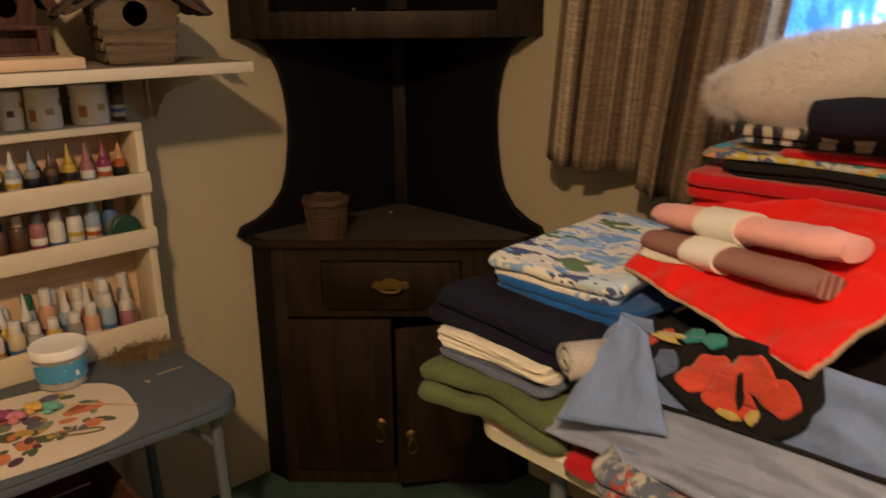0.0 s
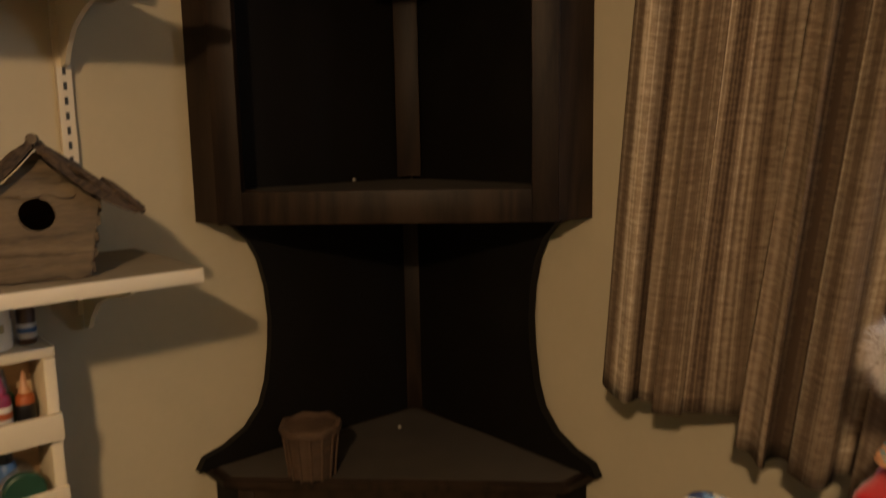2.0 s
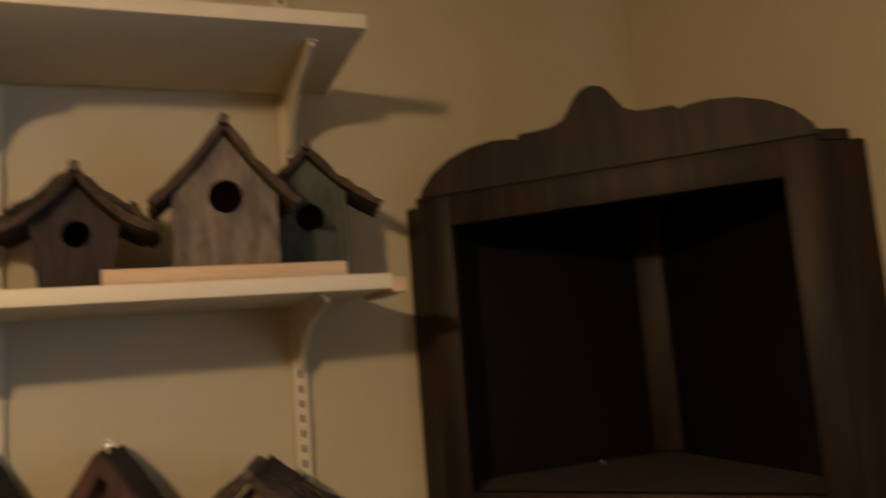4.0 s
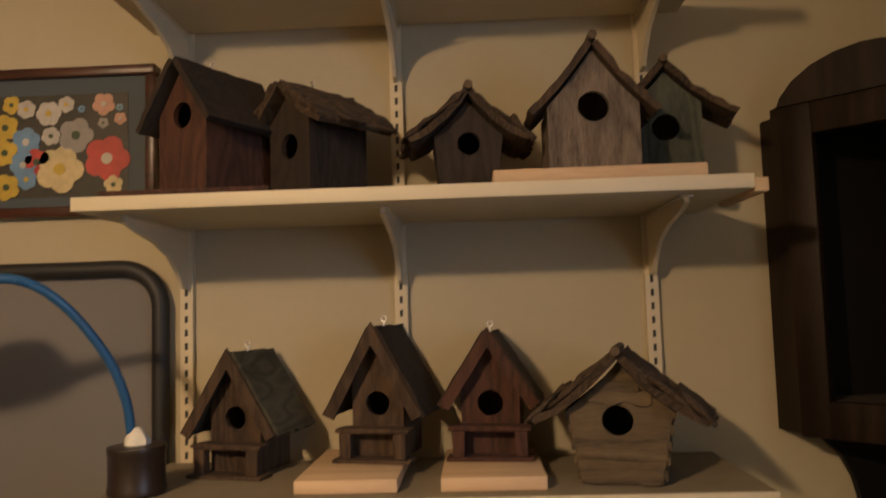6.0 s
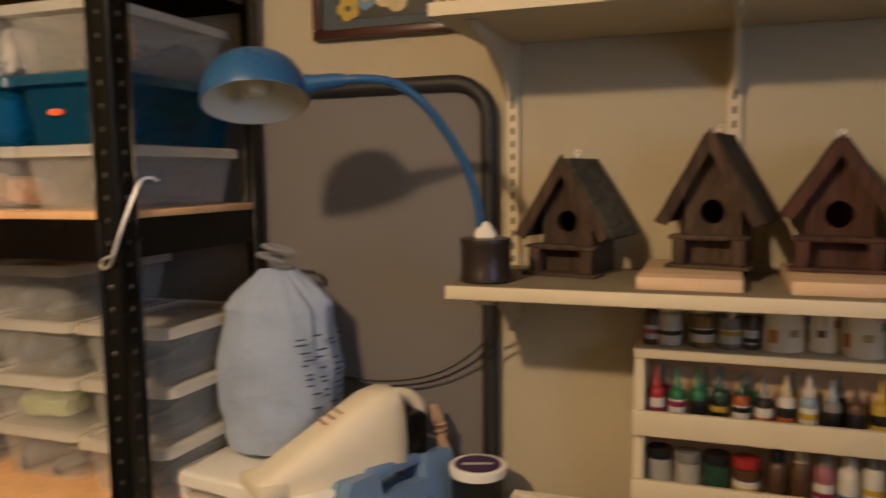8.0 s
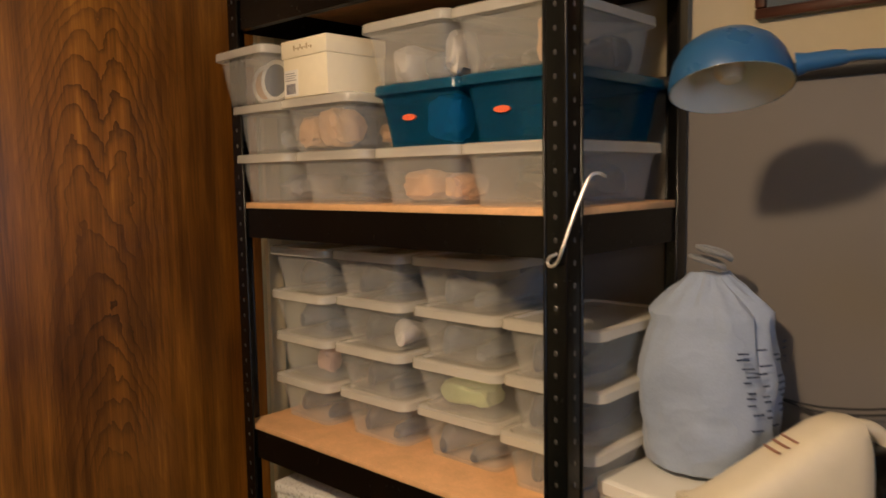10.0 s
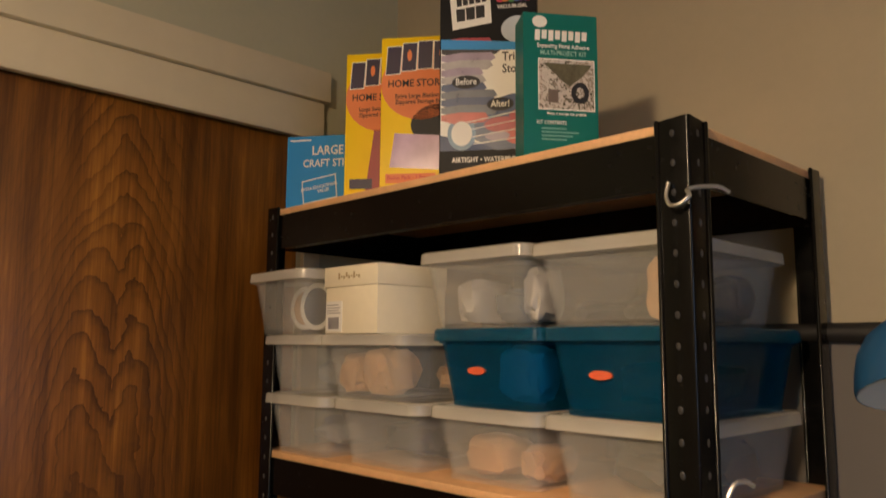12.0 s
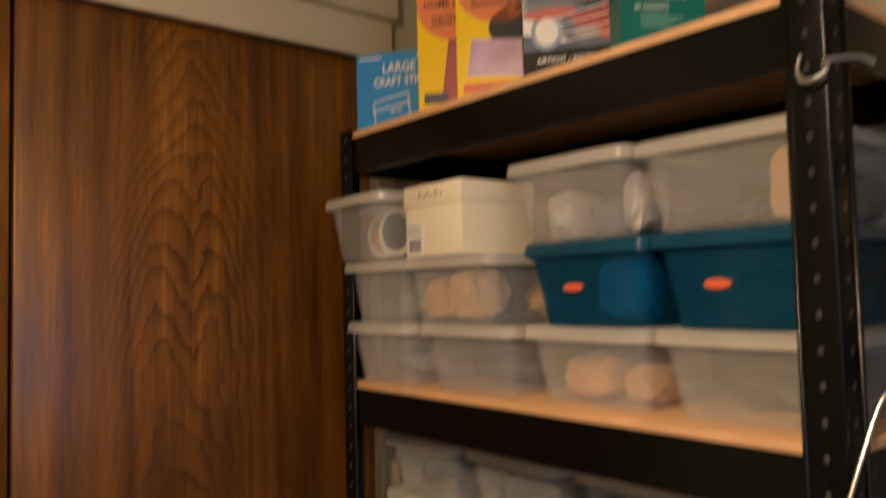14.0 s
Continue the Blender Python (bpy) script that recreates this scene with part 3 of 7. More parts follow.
for px, sx in ((RX0, 1), (RX1, -1)):
    for py, sy in ((RY0, 1), (RY1, -1)):
        rack_post(px, py, sx, sy)
for z in (1.868, 1.366, 0.805, 0.250):
    bm = bm_new()
    box(bm, (RX0 + 0.004, RY0 + 0.004, z - 0.013), (RX1 - 0.004, RY1 - 0.004, z), 0.001)
    part("deck", bm, CHIP, RACK, "orange-tan particle-board deck")
    for y0, y1 in ((RY0 + 0.003, RY0 + 0.006), (RY1 - 0.006, RY1 - 0.003)):
        bm = bm_new()
        box(bm, (RX0 + 0.003, y0, z - 0.082), (RX1 - 0.003, y1, z - 0.0135))
        box(bm, (RX0 + 0.003, min(y0, y1) , z - 0.085), (RX1 - 0.003, y0 + (0.02 if y0 < 1.5 else 0.003), z - 0.082))
        part("beam", bm, BLACKSTEEL, RACK)
    for x0 in (RX0 + 0.003, RX1 - 0.006):
        bm = bm_new()
        box(bm, (x0, RY0 + 0.006, z - 0.082), (x0 + 0.003, RY1 - 0.006, z - 0.0135))
        part("side_beam", bm, BLACKSTEEL, RACK)

# ---- storage bins on the rack ----
CLEAR = clear_plastic("cloudy_clear_plastic", (0.92, 0.90, 0.85), 0.845, 0.12)
CLEARLID = clear_plastic("cloudy_lid_plastic", (0.90, 0.86, 0.78), 0.54, 0.18)
TEAL = clear_plastic("teal_translucent_plastic", (0.004, 0.105, 0.200), 0.62, 0.14)
TEALLID = clear_plastic("teal_lid_plastic", (0.004, 0.09, 0.175), 0.25, 0.2)
ORANGE = plain("orange_red_badge", (0.85, 0.16, 0.07), 0.4, vary=0.05, relief=0)
CREAMBOX = plain("cream_card", (0.90, 0.82, 0.63), 0.6, vary=0.04, scale=50, relief=0.05)
WHITE = plain("white_card", (0.85, 0.83, 0.78), 0.55, vary=0.04, relief=0.03)
INK = plain("black_ink", (0.015, 0.015, 0.018), 0.6, relief=0)
SHOES = [plain("shoe_leather_" + n, c, 0.5, vary=0.25, scale=25) for n, c in (("charcoal", (0.03, 0.035, 0.045)), ("navy", (0.02, 0.03, 0.06)), ("tan", (0.55, 0.36, 0.22)), ("white", (0.50, 0.47, 0.43)), ("green", (0.42, 0.52, 0.25)), ("slate", (0.10, 0.12, 0.15)))]


def storage_bin(w, d, h, loc, rz, body_mat, lid_mat, label, badge=False):
    """A tapered tub with a rolled rim and a snap lid."""
    t = thing("storage_bin", loc, rz, label, "storage bin", "storage bins")
    bm = bm_new()
    hb = h - 0.014
    b, r, k = 0.026 + 0.11 * h, 0.022, 0.0022
    loft(bm, [rrect(w - b - 0.02, d - b - 0.02, r, 0.004), rrect(w - b, d - b, r, 0.0), rrect(w - b, d - b, r, 0.006), rrect(w - 0.012, d - 0.012, r, hb - 0.012), rrect(w - 0.003, d - 0.003, r, hb - 0.010), rrect(w - 0.003, d - 0.003, r, hb),
              rrect(w - 0.012 - 2 * k, d - 0.012 - 2 * k, r, hb), rrect(w - b - 2 * k, d - b - 2 * k, r, 0.008)], True, True)
    part("tub", bm, body_mat, t)
    bm = bm_new()
    loft(bm, [rrect(w - 0.02, d - 0.02, r, hb + 0.0008), rrect(w + 0.008, d + 0.008, r + 0.003, hb - 0.007), rrect(w + 0.012, d + 0.012, r + 0.004, hb - 0.006), rrect(w + 0.010, d + 0.010, r + 0.004, h - 0.003), rrect(w + 0.002, d + 0.002, r, h),
              rrect(w - 0.022, d - 0.022, r, h), rrect(w - 0.030, d - 0.030, r, h - 0.005)], True, True)
    part("lid", bm, lid_mat, t)
    if badge:
        bm = bm_new()
        y = -(d - 0.019) / 2 + 0.0015
        prism(bm, [(0.019 * math.cos(a), 0.0065 * math.sin(a)) for a in [2 * math.pi * q / 20 for q in range(20)]], y - 0.005, y + 0.001, "y", m=pose(-0.022, 0.002, h * 0.46))
        part("badge", bm, ORANGE, t, "small orange-red oval badge")
    return t


def shoe(loc, rz, material, label):
    bm = bm_new()
    rings = []
    for k in range(11):
        f = k / 10
        w = 0.026 + 0.016 * math.sin(math.pi * min(1, f * 1.15)) - 0.008 * math.sin(math.pi * min(1, f * 2))
        hgt = 0.055 - 0.026 * f + 0.010 * math.cos(f * 5)
        w *= 1.0 if 0 < k < 10 else 0.45
        hgt *= 1.0 if 0 < k < 10 else 0.55
        rings.append([(w * math.cos(2 * math.pi * j / 12), -0.12 + 0.24 * f, max(0, hgt * (0.5 + 0.5 * math.sin(2 * math.pi * j / 12)))) for j in range(12)])
    loft(bm, rings)
    return solid("shoe", bm, material, label, "shoe", "shoes in bins", loc, rz)


def folded_lump(loc, size, material, label, rz=0, name="folded_towel", category="towel"):
    bm = bm_new()
    bmesh.ops.create_icosphere(bm, subdivisions=3, radius=1.0)
    for v in bm.verts:
        c = v.co.copy()
        n = noise.noise(c * 2.3 + Vector(loc) * 7) * 0.20 - 0.16 * max(0.0, 0.25 - abs(noise.noise(c * 1.7 + Vector(loc) * 11))) / 0.25
        q = Vector([math.copysign(abs(a) ** 0.6, a) for a in c]) * (1 + n)
        v.co = Vector((q.x * size[0], q.y * size[1], (q.z + 1) * size[2]))
    return solid(name, bm, material, label, category, "bin contents", loc, rz)


BEIGE = cloth("beige_towelling", (0.56, 0.33, 0.17))
DARKCLOTH = cloth("dark_blue_grey_cloth", (0.05, 0.06, 0.075))
GREYCLOTH = cloth("grey_cloth", (0.22, 0.23, 0.24))
TEALCLOTH = cloth("turquoise_towelling", (0.14, 0.56, 0.66))
PALEGREEN = cloth("pale_green_cloth", (0.50, 0.58, 0.30))
random.seed(7)
D2 = 1.366
# middle deck, three layers
row1 = [(-1.552, 1.500, 0.205), (-1.318, 1.515, 0.232), (-1.070, 1.530, 0.228), (-0.832, 1.532, 0.226)]
for x, y, w in row1:
    storage_bin(w, 0.37, 0.118, (x, y, D2), 0, CLEAR, CLEARLID, "cloudy clear plastic storage bin with a snap lid")
row2 = [(-1.560, 1.500, 0.205), (-1.330, 1.490, 0.236)]
for x, y, w in row2:
    storage_bin(w, 0.37, 0.118, (x, y, D2 + 0.1185), 0, CLEAR, CLEARLID, "cloudy clear plastic storage bin with a snap lid")
for x in (-1.064, -0.828):
    storage_bin(0.230, 0.37, 0.126, (x, 1.530, D2 + 0.1185), 0, TEAL, TEALLID, "teal blue translucent plastic bin with an orange badge", True)
storage_bin(0.215, 0.37, 0.128, (-1.575, 1.470, D2 + 0.237), -3, CLEAR, CLEARLID, "cloudy clear bin of shoes stacked askew near the door")
storage_bin(0.236, 0.37, 0.130, (-1.096, 1.530, D2 + 0.245), 0, CLEAR, CLEARLID, "deep cloudy clear bin holding pale shoes, on a teal bin")
storage_bin(0.234, 0.37, 0.126, (-0.852, 1.535, D2 + 0.245), 0, CLEAR, CLEARLID, "deep cloudy clear bin of dark shoes, on a teal bin")
folded_lump((-1.402, 1.380, D2 + 0.127), (0.036, 0.045, 0.036), BEIGE, "beige rolled towel inside a clear bin")
folded_lump((-1.322, 1.378, D2 + 0.127), (0.038, 0.048, 0.043), BEIGE, "beige rolled towel inside a clear bin")
folded_lump((-1.26, 1.55, D2 + 0.127), (0.045, 0.09, 0.034), BEIGE, "beige folded towel inside a clear bin")
folded_lump((-1.09, 1.42, D2 + 0.008), (0.05, 0.05, 0.032), BEIGE, "small beige bundle inside a clear bin")
folded_lump((-1.00, 1.43, D2 + 0.008), (0.030, 0.05, 0.028), BEIGE, "small beige bundle inside a clear bin")
folded_lump((-0.83, 1.55, D2 + 0.008), (0.085, 0.12, 0.036), DARKCLOTH, "dark cloth folded inside a clear bin", name="folded_cloth", category="cloth")
folded_lump((-1.552, 1.52, D2 + 0.008), (0.07, 0.12, 0.032), GREYCLOTH, "grey cloth folded inside a clear bin", name="folded_cloth", category="cloth")
folded_lump((-1.32, 1.53, D2 + 0.008), (0.085, 0.12, 0.032), DARKCLOTH, "dark cloth folded inside a clear bin", name="folded_cloth", category="cloth")
folded_lump((-1.56, 1.52, D2 + 0.127), (0.07, 0.12, 0.032), GREYCLOTH, "grey cloth folded inside a clear bin", name="folded_cloth", category="cloth")
folded_lump((-1.02, 1.408, D2 + 0.127), (0.046, 0.036, 0.046), TEALCLOTH, "turquoise rolled cloth inside a teal bin", name="rolled_cloth", category="cloth")
folded_lump((-0.83, 1.55, D2 + 0.127), (0.07, 0.12, 0.034), DARKCLOTH, "dark cloth inside a teal bin", name="folded_cloth", category="cloth")


def round_tin(loc, r, h, body, rim, label, tilt=(0, 0, 0)):
    t = thing("round_tin", loc, tilt[2], label, "tin", rx=tilt[0], ry=tilt[1])
    bm = bm_new()
    lathe(bm, [(r - 0.003, 0), (r, 0.002), (r, h)], 28)
    part("drum", bm, body, t)
    bm = bm_new()
    lathe(bm, [(r + 0.004, h - 0.006), (r + 0.004, h + 0.003), (r - 0.006, h + 0.003), (r - 0.006, h + 0.0015)], 28, cap0=False, cap1=False)
    part("rim", bm, rim, t, "white rim")


round_tin((-1.640, 1.42, D2 + 0.295), 0.043, 0.02, SHOES[2], WHITE, "round tin with a white rim inside a bin", (90, 0, 8))
round_tin((-1.556, 1.40, D2 + 0.295), 0.045, 0.03, SHOES[1], WHITE, "dark blue round tin with a white rim inside a bin", (90, 0, 8))
folded_lump((-0.998, 1.420, D2 + 0.254), (0.020, 0.040, 0.044), SHOES[3], "pale canvas shoe standing on end inside a deep clear bin", name="shoe", category="shoe")
folded_lump((-1.150, 1.450, D2 + 0.254), (0.030, 0.060, 0.038), SHOES[3], "pale shoe inside a deep clear bin", name="shoe", category="shoe")
folded_lump((-1.080, 1.500, D2 + 0.254), (0.050, 0.080, 0.030), SHOES[5], "slate cloth bag inside a deep clear bin", name="shoe_bag", category="bag")
for x, mt in ((-0.89, 0), (-0.80, 0)):
    shoe((x, 1.50, D2 + 0.255), 180 + random.uniform(-12, 12), SHOES[mt], "dark charcoal leather shoe inside a deep clear bin")
    folded_lump((x, 1.64, D2 + 0.254), (0.035, 0.05, 0.040), SHOES[0], "dark shoe bag inside a deep clear bin", name="shoe_bag", category="bag")
folded_lump((-0.762, 1.405, D2 + 0.254), (0.034, 0.030, 0.046), BEIGE, "small tan bundle inside a deep clear bin")

# the cream card box
cb = thing("card_box", (-1.348, 1.382, D2 + 0.237), -2, "cream cardboard gift box with a barcode sticker", "box")
bm = bm_new()
box(bm, (-0.080, -0.080, 0), (0.080, 0.080, 0.086), 0.001)
part("base", bm, CREAMBOX, cb)
bm = bm_new()
box(bm, (-0.083, -0.083, 0.086), (0.083, 0.083, 0.124), 0.0015)
lid = part("lid", bm, CREAMBOX, cb)
bm = bm_new()
for k in range(9):
    x = -0.036 + k * 0.0078
    box(bm, (x, -0.0836, 0.100 + 0.003 * (k % 2)), (x + 0.005, -0.0830, 0.106 + 0.006 * (k % 3 == 0)))
part("script_mark", bm, plain("faded_gold_ink", (0.50, 0.38, 0.20), 0.5, relief=0), lid, smooth=0)
bm = bm_new()
box(bm, (-0.077, -0.0812, 0.003), (-0.026, -0.0801, 0.060))
lab = part("barcode_sticker", bm, WHITE, cb, "white barcode sticker")
bm = bm_new()
x = -0.069
while x < -0.036:
    wb = random.choice((0.0007, 0.0013, 0.002))
    box(bm, (x, -0.0816, 0.008), (x + wb, -0.0813, 0.030))
    x += wb + random.choice((0.0007, 0.0012))
for k in range(4):
    box(bm, (-0.073, -0.0816, 0.037 + k * 0.005), (-0.031 - 0.006 * (k % 2), -0.0813, 0.0385 + k * 0.005))
part("bars", bm, plain("grey_print", (0.18, 0.17, 0.2), 0.6, relief=0), lab, smooth=0)
# things behind the card box
bm = bm_new()
box(bm, (-0.07, -0.05, 0), (0.07, 0.05, 0.165), 0.002)
solid("card_box", bm, plain("brown_card", (0.35, 0.27, 0.18), 0.8), "brown cardboard carton behind the bins", "box", loc=(-1.36, 1.640, D2 + 0.237))

# third deck: four layers of four, set back
D3 = 0.805
xs = [(-1.540, 0.214), (-1.302, 0.226), (-1.048, 0.236), (-0.806, 0.222)]
for lay in range(4):
    for k, (x, w) in enumerate(xs):
        dx = random.uniform(-0.008, 0.008)
        dy = (-0.015, 0.0, 0.008, 0.004)[k] + random.uniform(-0.012, 0.012)
        if lay == 3 and k == 3:
            continue
        storage_bin(w, 0.32, 0.1115, (x + dx, 1.580 + dy, D3 + lay * 0.112), random.uniform(-2, 2), CLEAR, CLEARLID, "cloudy clear plastic shoe bin in a stack of four")
        z = D3 + lay * 0.112 + 0.009
        pick = (lay * 4 + k)
        if pick == 6:
            folded_lump((x, 1.50, z), (0.07, 0.05, 0.030), PALEGREEN, "pale green cloth inside a clear bin", name="folded_cloth", category="cloth")
        elif pick == 9:
            shoe((x + 0.04, 1.56, z), 20, SHOES[3], "white shoe inside a clear bin")
            shoe((x - 0.04, 1.57, z), 5, SHOES[0], "charcoal shoe inside a clear bin")
        elif pick == 4:
            folded_lump((x + 0.01, 1.49, z), (0.028, 0.026, 0.028), cloth("pink_beige_cloth", (0.60, 0.36, 0.28)), "pinkish rolled cloth inside a clear bin", name="rolled_cloth", category="cloth")
            folded_lump((x, 1.60, z), (0.07, 0.06, 0.034), DARKCLOTH, "dark cloth folded inside a clear bin", name="folded_cloth", category="cloth")
        else:
            sm = SHOES[(0, 1, 5, 0, 5, 1)[pick % 6]]
            shoe((x - 0.045, 1.575, z), random.uniform(-8, 8), sm, "dark leather shoe inside a clear bin")
            shoe((x + 0.045, 1.575, z), 180 + random.uniform(-8, 8), sm, "dark leather shoe inside a clear bin")

# bottom deck
D4 = 0.250
for x, w in ((-1.50, 0.26), (-1.20, 0.27), (-0.90, 0.27)):
    storage_bin(w, 0.36, 0.290, (x, 1.545, D4), 0, CLEAR, CLEARLID, "large cloudy clear bin on the lowest deck")
    folded_lump((x, 1.55, D4 + 0.01), (0.10, 0.13, 0.10), (DARKCLOTH, GREYCLOTH, BEIGE)[int(-x * 10) % 3], "folded cloth inside a large clear bin", name="folded_cloth", category="cloth")
wf = thing("fabric_box", (-1.475, 1.470, D4 + 0.2905), 8, "white patterned fabric covered box with a lid", "box")
WFAB = patches("white_toile_print", [(0.80, 0.78, 0.73), (0.78, 0.76, 0.71), (0.55, 0.52, 0.47), (0.82, 0.80, 0.76), (0.80, 0.78, 0.74)], 55)
bm = bm_new()
box(bm, (-0.12, -0.11, 0), (0.12, 0.11, 0.09), 0.004)
part("base", bm, WFAB, wf)
bm = bm_new()
box(bm, (-0.125, -0.115, 0.0905), (0.125, 0.115, 0.118), 0.005)
part("lid", bm, WFAB, wf)
bm = bm_new()
box(bm, (-0.035, -0.1135, 0.03), (0.035, -0.1105, 0.06), 0.001)
part("label_holder", bm, WIRE, wf, "small metal label holder")
storage_bin(0.26, 0.34, 0.11, (-1.19, 1.54, D4 + 0.2905), 2, CLEAR, CLEARLID, "cloudy clear bin on the lowest deck stack")
storage_bin(0.26, 0.34, 0.11, (-0.89, 1.54, D4 + 0.2905), -2, TEAL, TEALLID, "teal blue bin on the lowest deck stack")

# hooks on the front post
bm = bm_new()
tube(bm, smooth_path([(-0.703, 1.312, 1.292), (-0.713, 1.304, 1.286), (-0.717, 1.303, 1.277), (-0.709, 1.301, 1.271), (-0.699, 1.304, 1.278), (-0.690, 1.306, 1.300), (-0.676, 1.322, 1.360), (-0.664, 1.345, 1.415), (-0.655, 1.360, 1.424), (-0.648, 1.372, 1.418)]), 0.0028)
solid("wire_hook", bm, WIRE, "long bent bright wire hook on the rack post", "hook")
bm = bm_new()
tube(bm, smooth_path([(-0.714, 1.311, 1.788), (-0.714, 1.304, 1.770), (-0.706, 1.299, 1.757), (-0.693, 1.298, 1.756), (-0.683, 1.304, 1.766), (-0.688, 1.310, 1.775), (-0.679, 1.322, 1.779), (-0.664, 1.342, 1.780), (-0.654, 1.352, 1.773)]), 0.0028)
solid("wire_hook", bm, WIRE, "short bent bright wire hook high on the rack post", "hook")

# ---- packages on top of the rack ----
YEL = plain("yellow_carton", (0.93, 0.62, 0.002), 0.32, vary=0.04, relief=0.02, spec=0.14)
BLU = plain("sky_blue_carton", (0.008, 0.26, 0.66), 0.45, vary=0.06, relief=0.02)
BLK = plain("black_carton", (0.012, 0.012, 0.014), 0.42, relief=0.02, spec=0.12)
GRN = plain("sea_green_carton", (0.003, 0.155, 0.128), 0.36, vary=0.06, relief=0.02)
PEACH = plain("peach_print", (0.88, 0.25, 0.09), 0.45, vary=0.25, scale=8, relief=0, spec=0.2)
PURPLE = plain("deep_purple_print", (0.022, 0.010, 0.045), 0.45, relief=0)
MAROON = plain("maroon_print", (0.35, 0.03, 0.03), 0.45, vary=0.3, scale=12, relief=0)
LILAC = plain("lilac_print", (0.50, 0.33, 0.50), 0.22, vary=0.35, scale=20, relief=0, spec=0.35)
REDP = plain("red_print", (0.62, 0.05, 0.04), 0.45, vary=0.2, relief=0)
NAVYP = plain("navy_print", (0.02, 0.05, 0.15), 0.45, relief=0)
PHOTO = patches("dried_flower_photo", [(0.60, 0.55, 0.50), (0.55, 0.50, 0.45), (0.10, 0.09, 0.06), (0.58, 0.52, 0.48), (0.30, 0.25, 0.2)], 60)


def carton(w, d, h, corner, rz, material, label, k=(1, 1, 1)):
    """A carton that stands with its left front corner at the given place."""
    a = radians(rz)
    t = thing("carton", (corner[0] + w * k[0] / 2 * math.cos(a), corner[1] + w * k[0] / 2 * math.sin(a), D1), rz, label, "carton", "cartons on the rack")
    t.scale = k
    bm = bm_new()
    box(bm, (-w / 2, 0, 0), (w / 2, d, h), 0.0012, 1)
    part("card", bm, material, t)
    return t


def printed(t, poly, material, name="printed_patch", up=0.0006):
    """A flat printed shape on the front of a carton."""
    bm = bm_new()
    prism(bm, poly, -up, -up * 0.2, "y")
    return part(name, bm, material, t, smooth=0)


def rect(x0, x1, z0, z1):
    return [(x0, z0), (x1, z0), (x1, z1), (x0, z1)]


def oval(cx, cz, a, b, n=28, a0=0, a1=360):
    return [(cx + a * math.cos(radians(a0 + (a1 - a0) * k / n)), cz + b * math.sin(radians(a0 + (a1 - a0) * k / n))) for k in range(n)]


def words(t, body, size, material, x, z, align="LEFT", tilt=0, spread=1.0):
    return text_part(body, size, material, t, pose(x, -0.0016, z, 90) @ pose(0, 0, 0, 0, 0, tilt), align, spread=spread)


D1 = 1.868
c = carton(0.235, 0.05, 0.150, (-1.654, 1.350), 34, BLU, "sky blue box of large craft sticks", (0.97, 0.93, 1.13))
words(c, "LARGE", 0.025, WHITE, -0.020, 0.112, "CENTER")
words(c, "CRAFT STICKS", 0.021, WHITE, -0.010, 0.088, "CENTER")
printed(c, [(-0.075, 0.014), (0.005, 0.026), (0.0, 0.074), (-0.080, 0.060)], WHITE)
printed(c, [(-0.073, 0.017), (0.002, 0.029), (-0.002, 0.071), (-0.078, 0.058)], BLU, up=0.0010)
words(c, "EXTRA EDUCATIONAL\n       VALUE!", 0.0085, WHITE, -0.037, 0.046, "CENTER", 9)
printed(c, rect(0.02, 0.11, 0.134, 0.144), plain("pale_blue_print", (0.35, 0.55, 0.75), 0.5, relief=0))
printed(c, rect(-0.11, -0.06, 0.140, 0.143), WHITE)


def yellow_box(x, y, w, rest, label):
    c = carton(w, 0.055, 0.298, (x, y), 37, YEL, label, (0.92, 0.6, 1.0))
    x0 = -w / 2
    printed(c, [p for p in oval(x0 + 0.085, 0.205, 0.085, 0.070) if p[0] < w / 2 - 0.001] , PEACH)
    # the product's name, as plain tall blocks on an arc, rimmed in white
    for k in range(5):
        a = x0 + 0.010 + k * 0.0335
        rise = 0.222 + 0.012 * math.sin(math.pi * (k + 0.5) / 5.5)
        if a + 0.028 < w / 2:
            lean = 0.004 - 0.001 * k
            for grow, mat, up in ((0.0016, WHITE, 0.0009), (0.0, PURPLE, 0.0013)):
                printed(c, [(a - grow, rise - grow), (a + 0.029 + grow, rise - grow + 0.001), (a + 0.029 + lean + grow, rise + 0.054 + grow), (a + lean - grow, rise + 0.054 + grow)], mat, "title_block", up)
            if k % 2:
                printed(c, oval(a + 0.016, rise + 0.030, 0.005, 0.011, 14), PEACH, "title_block", 0.0016)
    words(c, "HOME STORAGE", 0.0195, INK, x0 + 0.014, 0.200)
    words(c, rest + "\nZippered Storage Bag", 0.0115, INK, x0 + 0.03, 0.178)
    return c, x0


c, x0 = yellow_box(-1.437, 1.345, 0.176, "Large Sweater", "yellow home storage bag carton, partly hidden")
printed(c, [(x0 + 0.045, 0.002), (x0 + 0.11, 0.002), (x0 + 0.12, 0.135), (x0 + 0.065, 0.14)], MAROON)
printed(c, rect(x0 + 0.012, x0 + 0.062, 0.02, 0.04), PURPLE, up=0.001)
c, x0 = yellow_box(-1.323, 1.342, 0.176, "Extra Large Blanket", "yellow home storage bag carton showing a folded blanket")
printed(c, oval(x0 + 0.125, 0.125, 0.062, 0.040), INK)
printed(c, [(x0 + 0.02, 0.045), (x0 + 0.165, 0.035), (x0 + 0.17, 0.10), (x0 + 0.03, 0.11)], LILAC, up=0.001)
printed(c, rect(x0 + 0.012, x0 + 0.115, 0.014, 0.032), PEACH)
words(c, "Bonus Pack - 1 Free!", 0.0105, REDP, x0 + 0.016, 0.021)

